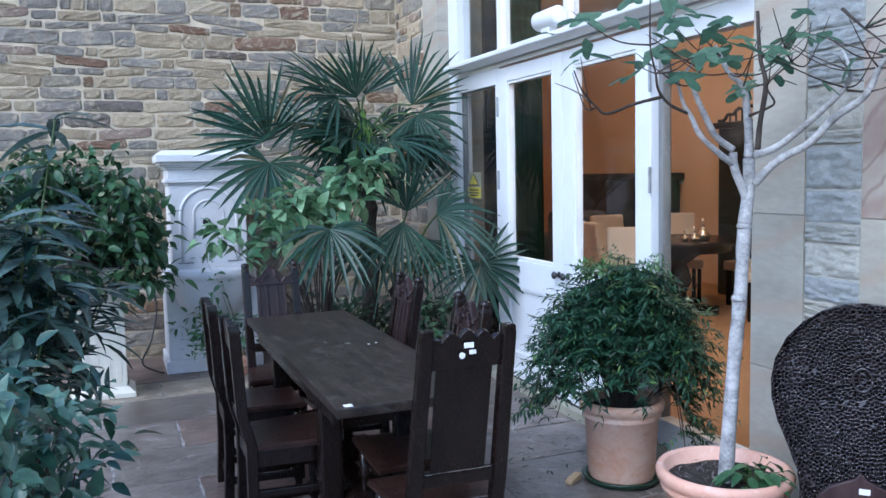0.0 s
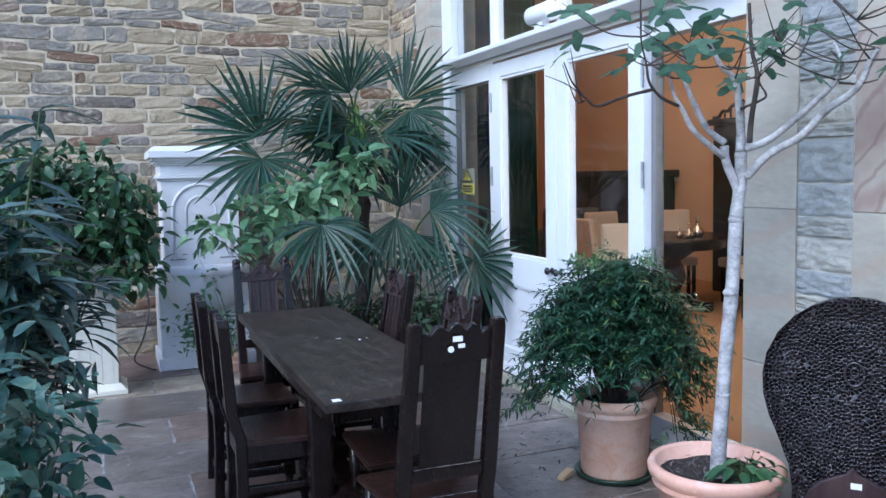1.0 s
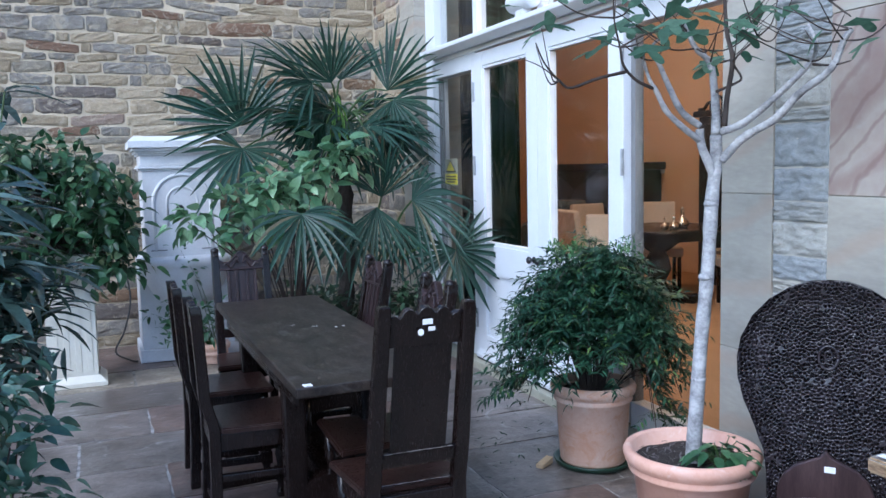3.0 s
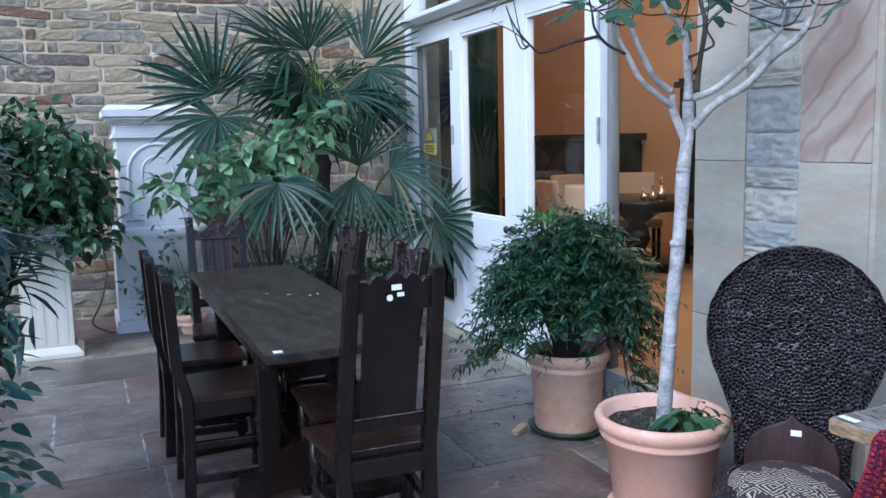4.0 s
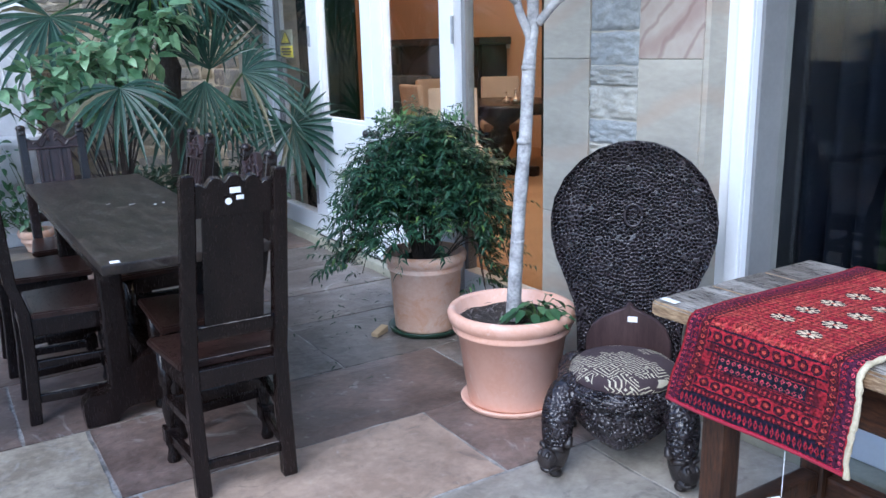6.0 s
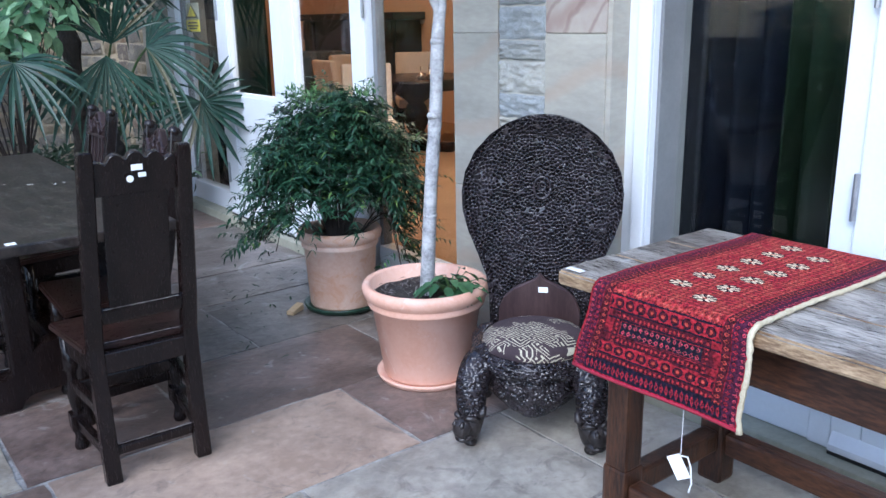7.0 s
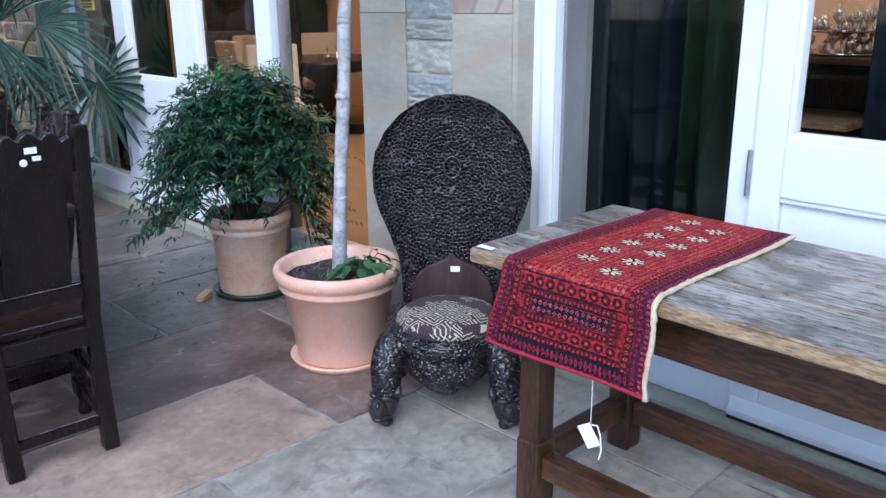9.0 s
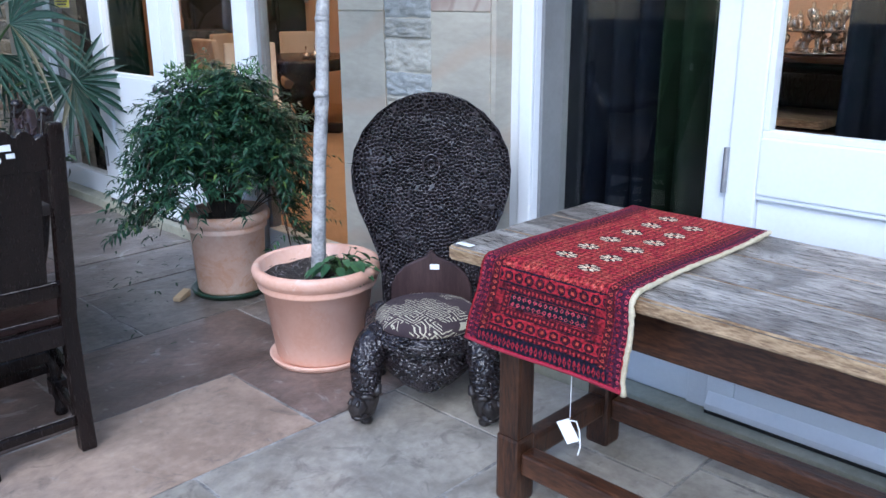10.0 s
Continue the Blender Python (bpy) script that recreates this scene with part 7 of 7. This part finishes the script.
nb = [(rr.uniform(-0.62, -0.22), rr.uniform(1.60, 1.95), rr.uniform(0.74, 1.15)) for i in range(58)]
nb = [(x, y, z - max(0, x + 0.33) * 1.5) for x, y, z in nb]
leafy("glossy_shrub", (-0.55, 1.80, 0.0), nb, OVATE, M_NEARBUSH, 0.055, 15, "low shrub with glossy blue-green oval leaves", 0.05, 0.005, 9, up=0.25, droop=0.4, twig=M_TWIG, outward=0.3)

# fallen leaves and a cable by the wall
lit = random.Random(3)
rows = []
for i in range(80):
    x, y = lit.choice(((1.82, 3.75), (1.70, 3.45), (1.9, 3.9), (1.55, 3.1), (2.2, 4.1)))
    rows.append(((x + lit.gauss(0, 0.13), y + lit.gauss(0, 0.14), 0.008), (lit.gauss(0, 1), lit.gauss(0, 1), 0.05), (0, 0, 1), lit.uniform(0.018, 0.048)))
tagged(part("leaf_litter", leaves_mesh("leaf_litter", SMALL, rows, M_DARKLEAF), None), "scattered small fallen leaves on the paving", "leaf litter", kind="stuff")
cable = thing("cable", Matrix.Translation((0.10, 6.95, 0.0)), "thin black cable trailing down the wall to the floor", "cable")
part("lead", tube(smooth_path([(-0.02, 0.38, 1.0), (0.0, 0.30, 0.75), (0.04, 0.2, 0.45), (-0.02, 0.1, 0.2), (-0.10, -0.02, 0.05), (0.0, -0.22, 0.012), (0.05, -0.30, 0.012)], 6), 0.008, 6), M_BLACK, cable, smooth=True)

# bark chips on the fig tree's soil
rows = []
for i in range(150):
    a, q = lit.uniform(0, 6.28), 0.20 * math.sqrt(lit.random())
    rows.append(((FX + q * math.cos(a), FY + q * math.sin(a), 0.352 + lit.uniform(0, 0.012)), (lit.gauss(0, 1), lit.gauss(0, 1), lit.gauss(0, 0.3)), (lit.gauss(0, 0.5), 0, 1), lit.uniform(0.014, 0.034)))
M_CHIP = material("grey-brown bark chip", (0.05, 0.045, 0.045), (0.17, 0.155, 0.15), 0.8, scale=20, fine=80, bump=0.3, coords="World")
tagged(part("bark_chips", leaves_mesh("bark_chips", SMALL, rows, M_CHIP), None), "grey bark chips and debris on the soil", "bark chips", kind="stuff")


# ---- stones of the rubble wall ----
rnd = random.Random(77)


def rough_stone(seed):
    """A unit stone: face in x and z towards -y, rough and rounded at the edges."""
    bm = bmesh.new()
    US, VS = (-0.5, -0.46, -0.34, -0.17, 0.0, 0.17, 0.34, 0.46, 0.5), (-0.5, -0.41, -0.22, 0.0, 0.22, 0.41, 0.5)
    nx, nz = 8, 6
    g = [[None] * (nx + 1) for _ in range(nz + 1)]
    for j in range(nz + 1):
        for i in range(nx + 1):
            u, v = US[i], VS[j]
            e = i in (0, nx) or j in (0, nz)
            c = (i in (0, nx)) and (j in (0, nz))
            n = noise.noise(Vector((u * 5 + seed * 7, v * 4, seed)))
            n2 = noise.noise(Vector((u * 2 + seed * 3, v * 2 + 9, seed)))
            s = 0.93 if c else 1.0
            near = i in (1, nx - 1) or j in (1, nz - 1)
            x = u * s * (1 - 0.04 * abs(2 * v) ** 6) + (0.030 * n2 if e else 0)
            z = v * s * (1 - 0.12 * abs(2 * u) ** 10) + (0.13 * n if e else 0.05 * n2)
            g[j][i] = bm.verts.new((x, 0.014 if e else (0.001 + 0.012 * n) if near else (-0.003 + 0.024 * n), z))
    for j in range(nz):
        for i in range(nx):
            bm.faces.new((g[j][i], g[j][i + 1], g[j + 1][i + 1], g[j + 1][i]))
    ex = bmesh.ops.extrude_edge_only(bm, edges=[e for e in bm.edges if len(e.link_faces) == 1])
    for v in [v for v in ex["geom"] if isinstance(v, bmesh.types.BMVert)]:
        v.co.y = 0.06
    bmesh.ops.recalc_face_normals(bm, faces=bm.faces)
    me = mesh_of(bm, "rubble_stone", M_RUBBLE)
    return me


STONES = [rough_stone(i) for i in range(24)]


def lay_courses(parent, start, end, z1, to_world, mean=0.32):
    z = 0.0
    while z < z1:
        h = rnd.choice((0.07, 0.085, 0.10, 0.115, 0.13, 0.15))
        u = start - rnd.uniform(0, 0.2)
        while u < end:
            w = mean * rnd.choice((0.3, 0.5, 0.7, 0.9, 1.0, 1.2, 1.5)) * rnd.uniform(0.85, 1.15)
            split = h > 0.12 and rnd.random() < 0.12
            for k in range(2 if split else 1):
                hh = h / 2 if split else h
                ob = part("rubble_stone", rnd.choice(STONES), None, parent)
                a, b = max(u, start), min(u + w, end)
                if b - a < 0.05:
                    bpy.data.objects.remove(ob)
                    continue
                joint = rnd.uniform(0.002, 0.018)
                ob.matrix_world = to_world((a + b) / 2, z + hh * (k + 0.5)) @ Matrix.Diagonal((b - a - joint, rnd.uniform(0.45, 1.0), hh - joint * 0.9, 1)) @ Matrix.Rotation(rnd.uniform(-0.035, 0.035), 4, "Y")
            u += w
        z += h


lay_courses(wall_north, -1.25, XW, 3.25, lambda u, z: Matrix.Translation((u, YB, z)), 0.36)
lay_courses(wall_east, 6.69, YB, 3.3, lambda u, z: Matrix.Translation((XW, 6.69 + YB - u, z)) @ Matrix.Rotation(-math.pi / 2, 4, "Z"), 0.26)


# ---- flagstones ----
def slab(seed, mat=None):
    bm = bmesh.new()
    nx, ny = 8, 8
    bmesh.ops.create_grid(bm, x_segments=nx, y_segments=ny, size=0.5)
    for v in bm.verts:
        e = max(abs(v.co.x), abs(v.co.y)) > 0.49
        n = noise.noise(Vector((v.co.x * 4 + seed * 5, v.co.y * 4, seed)))
        v.co.z = (-0.006 if e else 0.0) + 0.0022 * n
        if e:
            v.co.x += 0.010 * n
            v.co.y += 0.012 * noise.noise(Vector((v.co.x * 4, v.co.y * 4 + 8, seed + 3)))
    ex = bmesh.ops.extrude_edge_only(bm, edges=[e for e in bm.edges if len(e.link_faces) == 1])
    for v in [v for v in ex["geom"] if isinstance(v, bmesh.types.BMVert)]:
        v.co.z = -0.03
    bmesh.ops.recalc_face_normals(bm, faces=bm.faces)
    return mesh_of(bm, "flagstone", mat or M_FLAG)


SLABS = [slab(i) for i in range(8)]
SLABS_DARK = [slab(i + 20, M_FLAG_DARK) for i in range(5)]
SLABS_PINK = [slab(i + 30, M_FLAG_PINK) for i in range(3)]
SLABS_GREY = [slab(i + 40, M_FLAG_GREY) for i in range(4)]
# Rows from 2.43 to 5.92 are dark: partly stone colour, partly painted shade.
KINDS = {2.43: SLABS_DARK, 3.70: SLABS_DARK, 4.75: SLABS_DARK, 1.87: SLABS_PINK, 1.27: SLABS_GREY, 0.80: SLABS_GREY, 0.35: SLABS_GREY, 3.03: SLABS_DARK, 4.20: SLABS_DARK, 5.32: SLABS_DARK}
ROWS = [(-3.2, -2.5, ()), (-2.5, -1.7, ()), (-1.7, -0.9, ()), (-0.9, -0.3, ()), (-0.3, 0.35, ()), (0.35, 0.80, (0.9, 1.7, 2.24)), (0.80, 1.27, (0.7, 1.59, 2.10)), (1.27, 1.87, (0.35, 1.13, 1.95)), (1.87, 2.43, (0.52, 1.60)), (2.43, 3.03, (0.46, 1.05, 2.0)),
        (3.03, 3.70, (0.24, 0.95, 1.55, 2.15)), (3.70, 4.20, (-0.30, 0.18, 1.2)), (4.20, 4.75, (-0.23, 0.65, 1.7)), (4.75, 5.32, (0.15, 1.1, 1.9)), (5.32, 5.92, (-0.40, 0.6, 1.5)),
        (5.92, 6.42, (0.11, 0.9, 1.7)), (6.42, 7.40, (0.4, 1.3))]
for y0, y1, cuts in ROWS:
    xs = sorted({-3.5, -2.6 + rnd.uniform(-0.2, 0.2), -1.8 + rnd.uniform(-0.2, 0.2), -1.0 + rnd.uniform(-0.2, 0.2), *cuts, 2.43} | (set() if cuts else {-0.1, 0.8, 1.6}))
    for a, b in zip(xs, xs[1:]):
        if b - a < 0.1:
            continue
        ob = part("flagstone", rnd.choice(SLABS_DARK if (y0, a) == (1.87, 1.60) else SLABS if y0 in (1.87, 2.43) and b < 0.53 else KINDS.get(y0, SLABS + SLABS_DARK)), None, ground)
        g = rnd.uniform(0.009, 0.018)
        ob.matrix_world = Matrix.Translation(((a + b) / 2, (y0 + y1) / 2, rnd.uniform(-0.002, 0.002))) @ Matrix.Diagonal((b - a - g, y1 - y0 - g, 1, 1))
